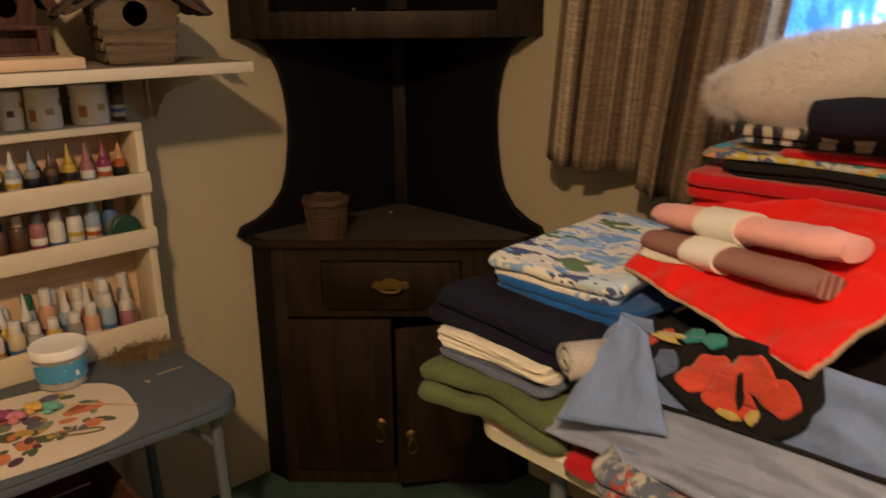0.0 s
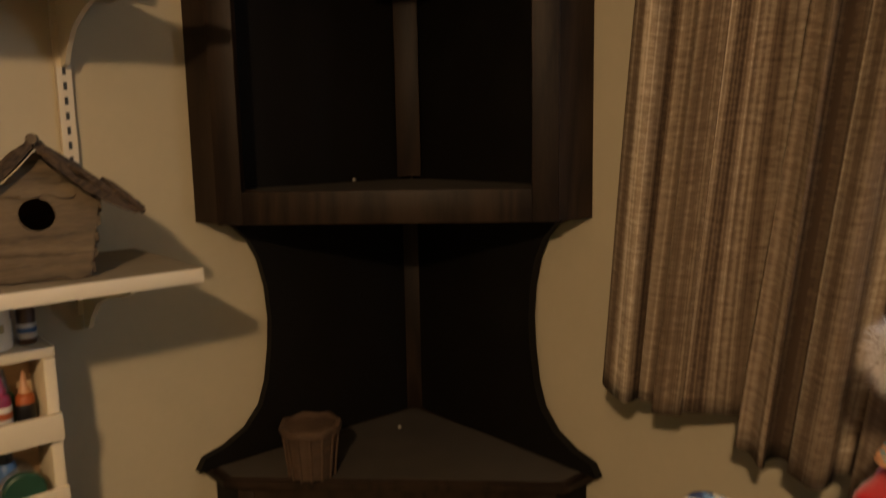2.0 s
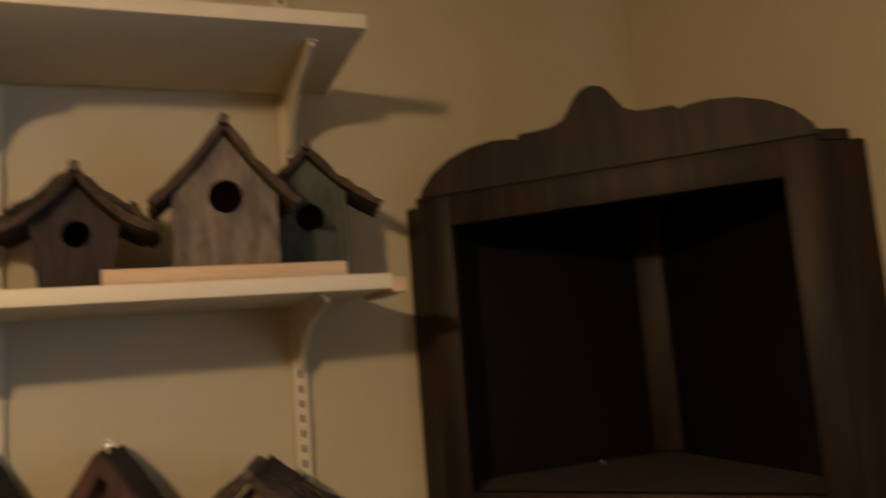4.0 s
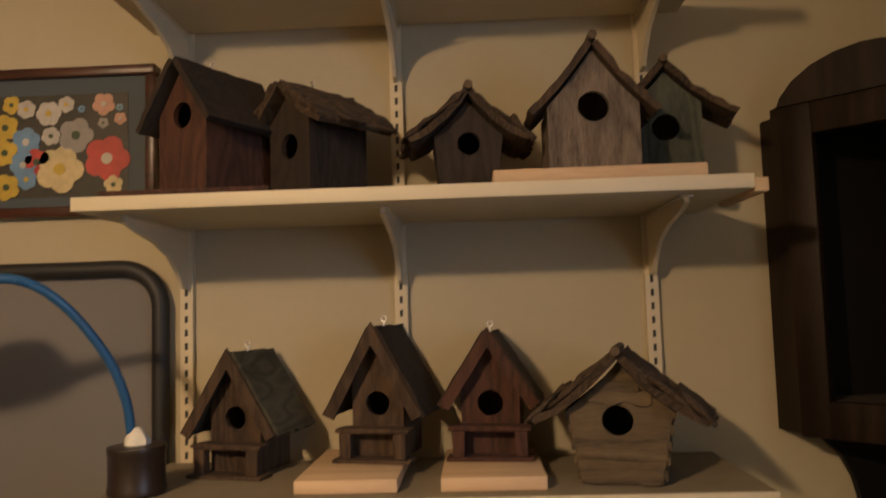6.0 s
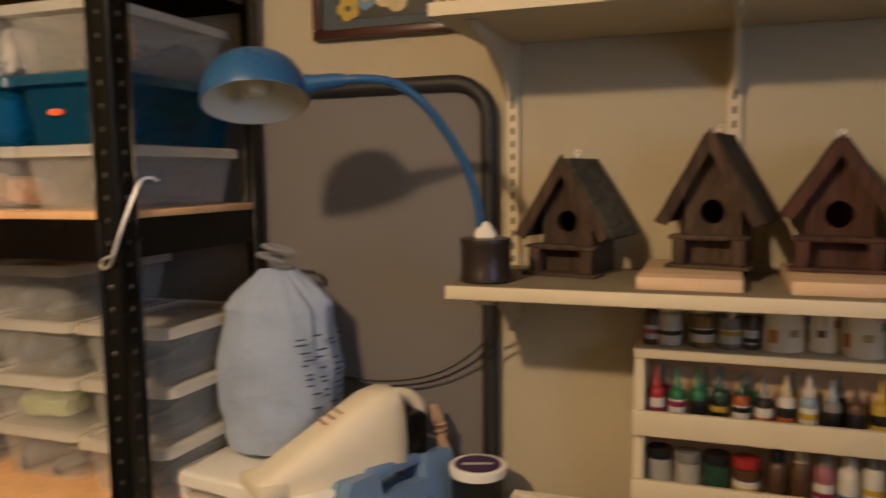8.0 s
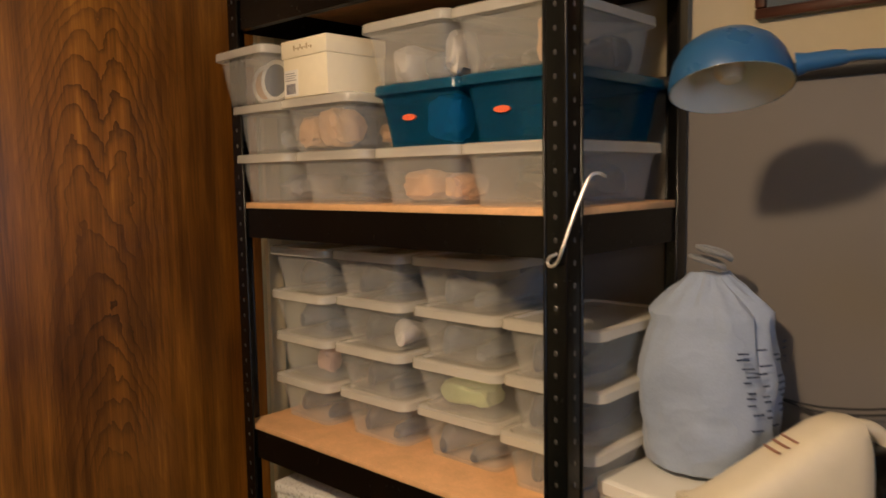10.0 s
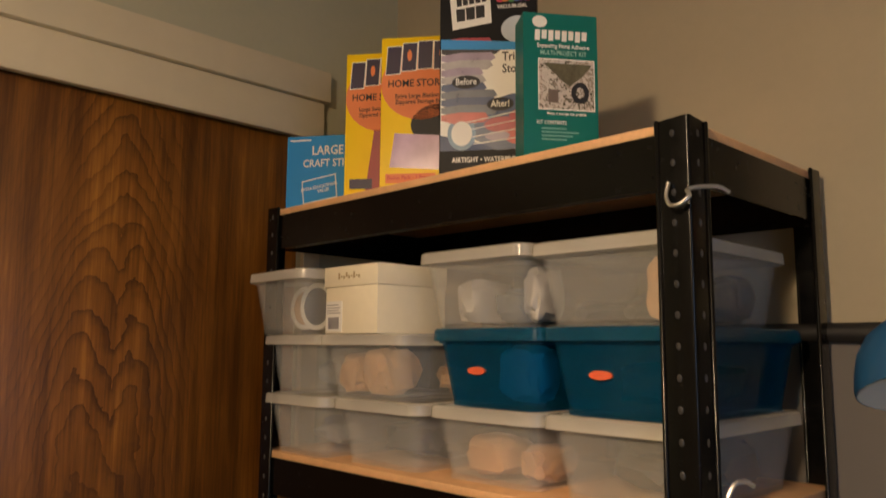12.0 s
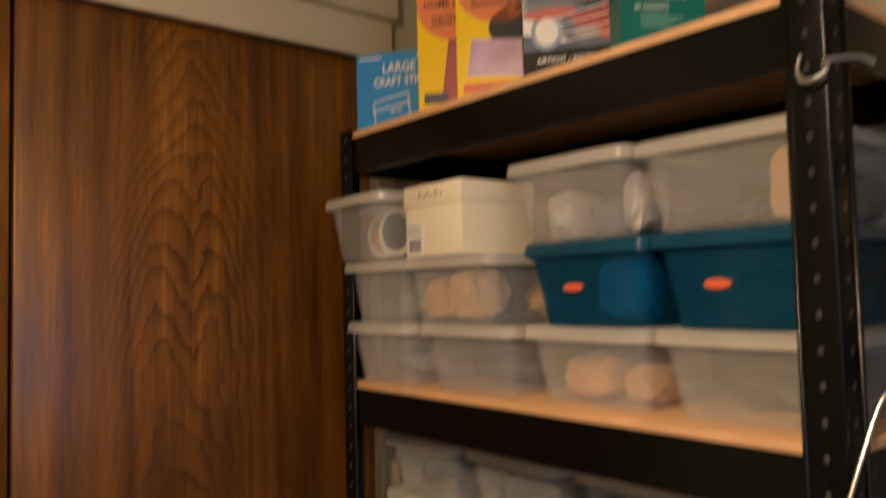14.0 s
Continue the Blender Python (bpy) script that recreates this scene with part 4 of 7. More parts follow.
c = carton(0.205, 0.07, 0.363, (-1.166, 1.345), 36, BLK, "tall black and white vacuum storage bag carton", (0.83, 0.7, 1.0))
printed(c, rect(-0.100, 0.100, 0.048, 0.240), WHITE)
printed(c, [(-0.100, 0.232), (0.100, 0.222), (0.100, 0.236), (-0.100, 0.250)], BLU, up=0.001)
printed(c, [(-0.075, 0.266), (0.008, 0.276), (0.004, 0.340), (-0.082, 0.330)], WHITE)
for n, z0, h, wb in ((5, 0.309, 0.020, 0.0105), (3, 0.281, 0.024, 0.0180)):
    for k in range(n):
        a = -0.066 + k * (wb + 0.0028)
        z = z0 + 0.11 * (a + 0.066)
        printed(c, [(a, z), (a + wb, z + 0.0012), (a + wb - 0.001, z + h), (a - 0.002, z + h - 0.001)], INK, "title_block", 0.001)
words(c, "ORIGINAL", 0.0165, WHITE, -0.080, 0.338, tilt=6)
FAMCOL = [plain("rainbow_ink_" + n, cc, 0.5, relief=0) for n, cc in (("red", (0.75, 0.05, 0.10)), ("orange", (0.8, 0.3, 0.05)), ("green", (0.10, 0.45, 0.15)), ("blue", (0.08, 0.25, 0.7)), ("violet", (0.40, 0.12, 0.55)))]
for line, zz in (("FAMILY", 0.334), ("COLORS", 0.313)):
    for k, ch in enumerate(line):
        words(c, ch, 0.022, FAMCOL[k % 5], 0.024 + k * 0.0125, zz, "CENTER")
words(c, "VACUUM-SEAL", 0.0095, WHITE, 0.020, 0.301)
printed(c, oval(0.062, 0.262, 0.034, 0.024), plain("pale_badge", (0.50, 0.55, 0.60), 0.5, relief=0), up=0.0012)
random.seed(31)
HUES = [plain("garment_print_" + n, cc, 0.3, vary=0.3, scale=40, relief=0) for n, cc in (("crimson", (0.38, 0.04, 0.06)), ("slate", (0.12, 0.14, 0.19)), ("grey", (0.40, 0.38, 0.40)), ("black", (0.03, 0.03, 0.04)), ("red", (0.48, 0.07, 0.06)), ("navy", (0.04, 0.07, 0.17)), ("lilac", (0.34, 0.28, 0.38)))]
for k in range(11):
    z0 = 0.243 - k * 0.0135
    xa, xb = -0.0985, 0.004 + 0.016 * math.sin(k * 0.9 + 0.5) + 0.008 * (k % 2)
    printed(c, [(xa, z0 - 0.006), (xa + 0.03, z0 - 0.013), (xb - 0.012, z0 - 0.011), (xb, z0 - 0.004), (xb - 0.008, z0 + 0.006), (xa + 0.04, z0 + 0.008), (xa, z0 + 0.004)], HUES[(k * 3 + k // 4) % 7], up=0.0007 + 0.00004 * k)
printed(c, [(-0.092, 0.110), (-0.030, 0.068), (0.02, 0.046), (0.10, 0.052), (0.10, 0.146), (0.05, 0.146), (-0.02, 0.130)], HUES[5], up=0.0008)
for q, (cx, cz, a, b, n) in enumerate(((-0.045, 0.104, 0.030, 0.012, 2), (-0.015, 0.118, 0.040, 0.010, 5), (0.030, 0.092, 0.038, 0.014, 0), (0.066, 0.072, 0.032, 0.016, 4), (0.072, 0.108, 0.028, 0.010, 0), (0.020, 0.072, 0.026, 0.008, 6), (0.060, 0.132, 0.034, 0.008, 5))):
    printed(c, oval(cx, cz, a, b, 18), HUES[n], up=0.0009 + 0.00005 * q)
for k in range(4):
    printed(c, [(-0.06 + 0.01 * k, 0.094 - 0.012 * k), (0.09, 0.118 - 0.016 * k), (0.09, 0.1195 - 0.016 * k), (-0.06 + 0.01 * k, 0.0955 - 0.012 * k)], WHITE, "glint", 0.0014)
printed(c, [(-0.100, 0.048), (0.100, 0.048), (0.100, 0.062), (0.02, 0.054), (-0.04, 0.064), (-0.100, 0.076)], NAVYP, up=0.0007)
printed(c, oval(-0.046, 0.170, 0.030, 0.012), INK, up=0.0012)
words(c, "Before", 0.0165, WHITE, -0.046, 0.1655, "CENTER")
printed(c, oval(0.026, 0.128, 0.028, 0.012), INK, up=0.0012)
words(c, "After!", 0.0165, WHITE, 0.026, 0.1235, "CENTER")
words(c, "Triple\nStorage", 0.022, INK, 0.030, 0.206)
printed(c, oval(-0.055, 0.078, 0.030, 0.030), plain("blue_grey_print", (0.25, 0.36, 0.48), 0.5, vary=0.3, relief=0), up=0.001)
printed(c, oval(-0.055, 0.078, 0.022, 0.022), WHITE, up=0.0014)
words(c, "AIRTIGHT \u2022 WATERPROOF", 0.0125, WHITE, 0.0, 0.027, "CENTER")

c = carton(0.150, 0.075, 0.243, (-0.964, 1.330), 54, GRN, "sea-green floral adhesive kit carton", (0.80, 0.7, 0.96))
for k in range(8):
    printed(c, [(-0.052 + 0.0135 * k, 0.196 + 0.003 * (k % 2)), (-0.042 + 0.0135 * k, 0.196 + 0.003 * (k % 2)), (-0.041 + 0.0135 * k, 0.214), (-0.051 + 0.0135 * k, 0.214)], WHITE, "title_block")
words(c, "Expanding Floral Adhesive", 0.0100, WHITE, 0.005, 0.184, "CENTER")
words(c, "MULTI-PROJECT KIT", 0.0105, plain("pale_green_ink", (0.35, 0.6, 0.5), 0.5, relief=0), 0.005, 0.172, "CENTER")
printed(c, oval(-0.042, 0.228, 0.015, 0.010), WHITE)
printed(c, rect(-0.046, 0.068, 0.080, 0.166), WHITE)
printed(c, rect(-0.044, 0.066, 0.082, 0.164), PHOTO, up=0.001)
printed(c, oval(0.038, 0.110, 0.018, 0.018), INK, up=0.0014)
printed(c, oval(0.038, 0.110, 0.009, 0.009), PHOTO, up=0.0018)
printed(c, rect(-0.026, -0.006, 0.092, 0.114), plain("sepia_print", (0.16, 0.12, 0.10), 0.5, relief=0), up=0.0014)
printed(c, [(-0.036, 0.158), (0.062, 0.158), (0.046, 0.140), (0.018, 0.120), (0.004, 0.128), (-0.014, 0.142)], plain("twig_print", (0.10, 0.09, 0.05), 0.6, vary=0.6, scale=120, relief=0), up=0.0014)
words(c, "Makes 6 average size projects", 0.0066, WHITE, 0.01, 0.072, "CENTER")
words(c, "KIT CONTENTS", 0.0085, WHITE, -0.050, 0.056)
for k in range(4):
    printed(c, rect(-0.040, 0.01 + 0.012 * (k % 3), 0.030 + 0.006 * k, 0.0325 + 0.006 * k), plain("faint_bar_%d" % k, (0.18, 0.42, 0.36), 0.5, relief=0), "text_bar")

# ---- birdhouses ----
BW = {n: wood("weathered_" + n, d, l, 0.85, along=(1, 1, 0.16), rings=12, scale=13, relief=0.9, lines=0.35) for n, d, l in (
    ("brown", (0.014, 0.0075, 0.004), (0.105, 0.060, 0.033)), ("red", (0.018, 0.0065, 0.004), (0.105, 0.040, 0.023)),
    ("grey", (0.040, 0.028, 0.020), (0.24, 0.180, 0.132)), ("dark", (0.008, 0.005, 0.0035), (0.046, 0.028, 0.018)),
    ("green", (0.024, 0.027, 0.019), (0.095, 0.100, 0.072)), ("log", (0.034, 0.021, 0.011), (0.165, 0.110, 0.060)))}
PLANK = wood("level_split_plank", (0.048, 0.033, 0.019), (0.160, 0.112, 0.064), 0.9, along=(0.14, 1, 1), rings=8, scale=12, relief=0.6, lines=0.35)
BARK = wood("rough_bark_shingle", (0.010, 0.006, 0.004), (0.105, 0.064, 0.036), 0.95, along=(1, 0.3, 1), rings=16, scale=18, relief=1.0, lines=0.4)
MOSSY = wood("greenish_roof_board", (0.020, 0.019, 0.013), (0.105, 0.098, 0.066), 0.95, along=(1, 0.3, 1), rings=9, scale=16, relief=0.9, lines=0.4)


def roof_panel(t, s, apex_z, half, eave_z, y0, y1, material, th=0.011, name="roof_panel", ragged=0.004, sag=0.0):
    """One slope of a roof, an uneven board from the ridge to the eave (s = -1, 1)."""
    bm = bm_new()
    nu, nv = 8, 9
    dirv = Vector((s * half, 0, eave_z - apex_z))
    nrm = Vector((s * (apex_z - eave_z), 0, half)).normalized()
    top, bot = [], []
    for j in range(nv + 1):
        a, b = [], []
        for k in range(nu + 1):
            f = k / nu
            ln = 1 + (ragged * 6 * noise.noise(Vector((j * 0.9, s * 3.1, apex_z * 50))) if k == nu else 0)
            p = Vector((0, y0 + (y1 - y0) * j / nv, apex_z - sag * 4 * f * (1 - f))) + dirv * f * ln
            if j in (0, nv):
                p.y += ragged * noise.noise(Vector((f * 7, s, apex_z * 30 + j)))
            lift = ragged * 0.6 * noise.noise(Vector((f * 6, j * 0.8, s + apex_z * 20)))
            a.append(bm.verts.new(p + nrm * (th + lift)))
            b.append(bm.verts.new(p))
        top.append(a)
        bot.append(b)
    for j in range(nv):
        for k in range(nu):
            bm.faces.new((top[j][k], top[j][k + 1], top[j + 1][k + 1], top[j + 1][k]))
            bm.faces.new((bot[j][k], bot[j + 1][k], bot[j + 1][k + 1], bot[j][k + 1]))
    for j in range(nv):
        bm.faces.new((top[j][0], top[j + 1][0], bot[j + 1][0], bot[j][0]))
        bm.faces.new((top[j][nu], bot[j][nu], bot[j + 1][nu], top[j + 1][nu]))
    for k in range(nu):
        bm.faces.new((top[0][k], bot[0][k], bot[0][k + 1], top[0][k + 1]))
        bm.faces.new((top[nv][k], top[nv][k + 1], bot[nv][k + 1], bot[nv][k]))
    return part(name, bm, material, t)


def rough_board(bm, lo, hi, m=None, amp=0.0025, seed=0.0, n=9):
    """A hand-split board, its long x edges wavy and its faces uneven."""
    m = m or Matrix.Identity(4)
    (x0, y0, z0), (x1, y1, z1) = lo, hi
    rings = []
    for k in range(n + 1):
        f = k / n
        x = x0 + (x1 - x0) * f
        e = 0.0 if 0 < k < n else 0.18 * (z1 - z0)
        q = [noise.noise(Vector((x * 38, seed, c * 5.3))) * amp for c in range(4)]
        b = min((y1 - y0), (z1 - z0)) * 0.28
        ring = [(y0, z0 + b + q[0] + e), (y0 + b, z0 + q[0] + e), (y1, z0 + q[0] + e), (y1, z1 + q[1] - e), (y0 + b, z1 + q[1] - e), (y0 + q[2] * 0.6, z1 - b + q[1] - e), (y0 + q[3] * 0.6, (z0 + z1) / 2)]
        rings.append([tuple(m @ Vector((x + amp * 0.8 * noise.noise(Vector((seed, c * 3.1, k))), a, c))) for a, c in ring])
    loft(bm, rings)


def birdhouse(loc, rz, label, wall, roof, hw=0.05, depth=0.11, h=0.10, apex=0.20, half=0.09, eave=0.075, hole=(0.0, 0.10, 0.022), over=0.03, porch=False, flare=0.0, eye="screw", top_trim=None, base=None, shingles=0, sag=0.0):
    """A gabled birdhouse whose front looks along -y. Heights from its foot."""
    t = thing("birdhouse", loc, rz, label, "birdhouse", "birdhouses on the shelves")
    slope = (apex - eave) / half
    hwt = hw + flare
    zt = apex - 0.006 - slope * hwt
    dip = lambda x: sag * 4 * (abs(x) / half) * (1 - abs(x) / half)
    zt -= dip(hwt)
    gable = [(hwt * q, apex - 0.006 - slope * hwt * q - dip(hwt * q)) for q in (0.8, 0.6, 0.4, 0.2)]
    outline = [(-hw, 0.002), (hw, 0.002), (hwt, zt)] + gable + [(0, apex - 0.006)] + [(-x, z) for x, z in gable[::-1]] + [(-hwt, zt)]
    for nm, y0, y1, hl in (("front", 0.0, 0.010, hole), ("back", depth - 0.010, depth, None)):
        bm = bm_new()
        prism(bm, outline, y0, y1, "y", hl)
        part(nm, bm, wall, t)
    for s in (-1, 1):
        bm = bm_new()
        prism(bm, [(s * hw, 0.002), (s * hwt, zt - 0.002), (s * (hwt - 0.009), zt), (s * (hw - 0.009), 0.002)], 0.010, depth - 0.010, "y")
        part("side", bm, wall, t)
        roof_panel(t, s, apex, half, eave, -over, depth + over * 0.5, roof, sag=sag, ragged=0.009 if sag else 0.004)
        if top_trim:
            bm = bm_new()
            d = Vector((s * half, 0, eave - apex)).normalized()
            n = Vector((-d.z, 0, d.x)) * s
            q = [Vector((0, 0, apex + 0.010)), Vector((0, 0, apex + 0.010)) + d * (half / abs(d.x) * 1.03)]
            pl = [q[0] + Vector((0, 0, 0.003)), q[1] + n * 0.002, q[1] - n * 0.017, q[0] - Vector((0, 0, 0.017 / max(0.2, abs(d.x))))]
            prism(bm, [(p.x, p.z) for p in pl], -over - 0.007, -over - 0.001, "y")
            part("barge_board", bm, top_trim, t)
    bm = bm_new()
    box(bm, (-hw + 0.01, 0.011, 0.0), (hw - 0.01, depth - 0.011, 0.008))
    part("floor_board", bm, wall, t)
    if shingles:
        for s in (-1, 1):
            d = Vector((s * half, 0, eave - apex))
            n = Vector((s * (apex - eave), 0, half)).normalized()
            ang = math.atan2(d.z, d.x)
            for r in range(3):
                for k in range(shingles):
                    f = 0.22 + 0.30 * r
                    ctr = Vector((0, -over + (depth + over * 1.5) * (k + 0.5) / shingles, apex - sag * 4 * f * (1 - f))) + d * f + n * (0.013 + 0.002 * (r + random.random()))
                    bm = bm_new()
                    wl = d.length * 0.19
                    rough_board(bm, (-wl * (1 + 0.3 * random.random()), -0.5 * (depth + over * 1.5) / shingles * 1.05, -0.0045), (wl * (1 + 0.45 * random.random()), 0.5 * (depth + over * 1.5) / shingles * 1.05, 0.0035), amp=0.0045, seed=r * 7.7 + k * 3.3 + s + apex * 100, n=7, m=Matrix.Translation(ctr) @ Matrix.Rotation(-ang, 4, "Y") @ pose(0, 0, 0, random.uniform(-7, 7), random.uniform(-8, 8), random.uniform(-12, 12)))
                    part("shingle", bm, roof, t)
    if porch:
        pw = hw + 0.012
        bm = bm_new()
        rough_board(bm, (-pw - 0.006, -0.036, 0.047), (pw + 0.006, -0.001, 0.056), amp=0.002, seed=apex * 90)
        part("porch_beam", bm, wall, t)
        for s in (-1, 1):
            bm = bm_new()
            x0, x1 = sorted((s * pw, s * (pw - 0.020)))
            box(bm, (x0, -0.034, 0.006), (x1, -0.016, 0.048), 0.001)
            part("porch_post", bm, wall, t)
        bm = bm_new()
        box(bm, (-pw - 0.010, -0.042, 0.0), (pw + 0.010, -0.0005, 0.006), 0.001)
        part("porch_floor", bm, wall, t)
    if base:
        bm = bm_new()
        box(bm, *base, 0.002)
        part("base_board", bm, PINE, t, "pale raw pine base board")
    bm = bm_new()
    if eye == "screw":
        tube(bm, [(0, depth * 0.4, apex), (0, depth * 0.4, apex + 0.012)], 0.0015, 6)
        tube(bm, [(0.005 * math.cos(a), depth * 0.4, apex + 0.017 + 0.005 * math.sin(a)) for a in [k * math.pi / 5 for k in range(11)]], 0.0013, 6)
        part("screw_eye", bm, WIRE, t, "small wire screw eye")
    else:
        tube(bm, [(0, -over - 0.010, apex + 0.012), (0, depth * 0.6, apex + 0.012)], 0.0075, 8)
        part("ridge_stick", bm, BW["log"], t, "round stick along the ridge")
    return t


random.seed(3)
ZS1, ZS2 = 1.2405, 1.6985
birdhouse((0.012, 1.655, ZS1), -14, "small brown A-frame birdhouse with a porch and mossy roof", BW["brown"], MOSSY, 0.048, 0.105, 0.1, 0.203, 0.086, 0.066, (0, 0.096, 0.020), 0.022, True, top_trim=BW["brown"])
t = birdhouse((0.258, 1.655, ZS1 + 0.021), -12, "brown A-frame birdhouse on a raw pine board", BW["brown"], BW["dark"], 0.046, 0.105, 0.1, 0.220, 0.082, 0.072, (0, 0.094, 0.021), 0.024, True, top_trim=BW["brown"])
t2 = birdhouse((0.450, 1.655, ZS1 + 0.021), -6, "reddish-brown A-frame birdhouse on a raw pine board", BW["red"], BW["dark"], 0.050, 0.105, 0.1, 0.206, 0.080, 0.084, (0, 0.090, 0.022), 0.022, True, top_trim=BW["red"])
for x0, x1, y0, y1, h in ((0.148, 0.305, 1.502, 1.760, 0.0205), (0.370, 0.529, 1.502, 1.740, 0.0205)):
    bm = bm_new()
    box(bm, (x0, y0, ZS1), (x1, y1, ZS1 + h), 0.002)
    solid("pine_board", bm, PINE, "raw pine board lying under a birdhouse", "board", "pine boards")

# the stout birdhouse of horizontal slats
t = birdhouse((0.642, 1.520, ZS1), -14, "stout weathered birdhouse of horizontal slats with a bark roof", PLANK, BARK, 0.060, 0.155, 0.1, 0.190, 0.124, 0.094, (-0.003, 0.096, 0.0235), 0.030, False, flare=0.018, eye="stick", shingles=5, sag=0.013)
for k, (z0, z1) in enumerate(((0.003, 0.024), (0.021, 0.041), (0.038, 0.056), (0.053, 0.069), (0.121, 0.139), (0.135, 0.152))):
    wl = 0.060 + 0.018 * z0 / 0.11 if z0 < 0.1 else 0.076 - 1.3 * (z0 - 0.100)
    bm = bm_new()
    rough_board(bm, (-wl, -0.0045 + 0.0015 * (k % 2), z0), (wl, 0.0, z1), amp=0.0065, seed=k * 2.9 + 1, n=18)
    part("slat", bm, PLANK, t)
for s in (-1, 1):
    for k in range(5):
        z0 = 0.004 + k * 0.0225
        x = s * (0.0605 + 0.018 * (z0 + 0.01) / 0.11)
        bm = bm_new()
        rough_board(bm, (0.0, -0.004, z0), (0.153, 0.0, z0 + 0.021), Matrix.Translation((x, 0.001 if s > 0 else 0.154, 0)) @ Matrix.Rotation(radians(90 * s), 4, "Z"), 0.004, k * 4.1 + s)
        part("slat", bm, PLANK, t)

# upper shelf
A = birdhouse((-0.045, 1.565, ZS2 + 0.012), -28, "tall reddish-brown birdhouse with a steep board roof", BW["red"], BW["dark"], 0.056, 0.165, 0.1, 0.222, 0.080, 0.110, (0, 0.135, 0.022), 0.022)
bm = bm_new()
box(bm, (-0.150, 1.490, ZS2), (0.120, 1.740, ZS2 + 0.0115), 0.002)
solid("dark_board", bm, BW["red"], "dark reddish board lying under a birdhouse", "board")
Bh = birdhouse((0.125, 1.600, ZS2), -38, "dark birdhouse with lapped sides and a wide bark roof", BW["dark"], BARK, 0.052, 0.13, 0.1, 0.196, 0.100, 0.118, (0, 0.095, 0.022), 0.024, shingles=4, sag=0.010)
P = birdhouse((0.428, 1.570, ZS2), 4, "dark bark birdhouse with a wide drooping roof", BW["dark"], BARK, 0.046, 0.13, 0.1, 0.160, 0.094, 0.082, (0, 0.082, 0.019), 0.022, flare=0.010, eye="stick", shingles=4, sag=0.012)
bm = bm_new()
box(bm, (0.464, 1.488, ZS2), (0.786, 1.745, ZS2 + 0.022), 0.002)
solid("pine_board", bm, PINE, "long raw pine board under two birdhouses", "board", "pine boards")
T = birdhouse((0.626, 1.530, ZS2 + 0.0222), 0, "tall weathered grey birdhouse with a round hole", BW["grey"], BW["brown"], 0.072, 0.12, 0.1, 0.200, 0.096, 0.090, (0, 0.103, 0.0245), 0.012, eye="stick", sag=0.007)
U = birdhouse((0.765, 1.640, ZS2 + 0.0222), -10, "dull green birdhouse with a bark edged roof", BW["green"], BARK, 0.060, 0.10, 0.1, 0.194, 0.112, 0.104, (0.0, 0.090, 0.023), 0.014, eye="stick", sag=0.010)

# ---- north wall: folded cot, picture, lamp ----
COTTUBE = plain("black_foam_tube", (0.018, 0.017, 0.017), 0.55, vary=0.2, scale=40, relief=0.2)
COTCLOTH = plain("grey_stretched_fabric", (0.165, 0.150, 0.138), 0.85, vary=0.06, scale=12, relief=0.1, sheen=0.2)
cot = thing("folding_cot", (0, 1.768, FZ), 0, "folded cot with grey fabric in a black tube frame", "cot")
bm = bm_new()
tx0, tx1, tz, rr = -1.10, -0.166, 1.607 - FZ, 0.075
path = [(tx1, 0, 0.0), (tx1, 0, 0.8), (tx1, 0, tz - rr)]
path += [(tx1 - rr + rr * math.cos(radians(a)), 0, tz - rr + rr * math.sin(radians(a))) for a in range(10, 91, 10)]
path += [(tx0 + rr - rr * math.sin(radians(a)), 0, tz - rr + rr * math.cos(radians(a))) for a in range(0, 91, 10)]
path += [(tx0, 0, 0.8), (tx0, 0, 0.0)]
tube(bm, path, 0.0165, 12)
part("tube_frame", bm, COTTUBE, cot)
bm = bm_new()
box(bm, (tx0 + 0.012, 0.006, 0.06), (tx1 - 0.012, 0.018, tz - 0.012), 0.004)
part("fabric", bm, COTCLOTH, cot, "grey taupe stretched fabric")

MAHOG = wood("mahogany_moulding", (0.022, 0.007, 0.004), (0.085, 0.026, 0.013), 0.35, along=(0.2, 1, 1), rings=8, scale=12, relief=0.1)
MATB = plain("slate_blue_mount", (0.062, 0.078, 0.092), 0.7, vary=0.06, relief=0.05)
PICX, PICZ = -0.368, 1.712
pic = thing("picture", (PICX, YN, PICZ), 0, "framed flower picture with a slate blue mount, dark wood frame", "picture")
w, h = 0.380, 0.295
bm = bm_new()
box(bm, (-w / 2 + 0.012, -0.012, 0.012), (w / 2 - 0.012, -0.002, h - 0.012))
part("mount", bm, MATB, pic)
for nm, lo, hi in (("top", (-w / 2, -0.024, h - 0.020), (w / 2, -0.001, h)), ("bottom", (-w / 2, -0.024, 0), (w / 2, -0.001, 0.020)), ("left", (-w / 2, -0.024, 0.020), (-w / 2 + 0.020, -0.001, h - 0.020)), ("right", (w / 2 - 0.020, -0.024, 0.020), (w / 2, -0.001, h - 0.020))):
    bm = bm_new()
    box(bm, lo, hi, 0.004)
    part("frame_rail", bm, MAHOG, pic)
bm = bm_new()
box(bm, (-0.132, -0.0135, 0.040), (0.133, -0.0122, 0.242))
art = part("print", bm, plain("dark_print_ground", (0.035, 0.030, 0.022), 0.5, vary=0.5, scale=40, relief=0), pic, "printed bouquet of bright flowers on a dark ground")


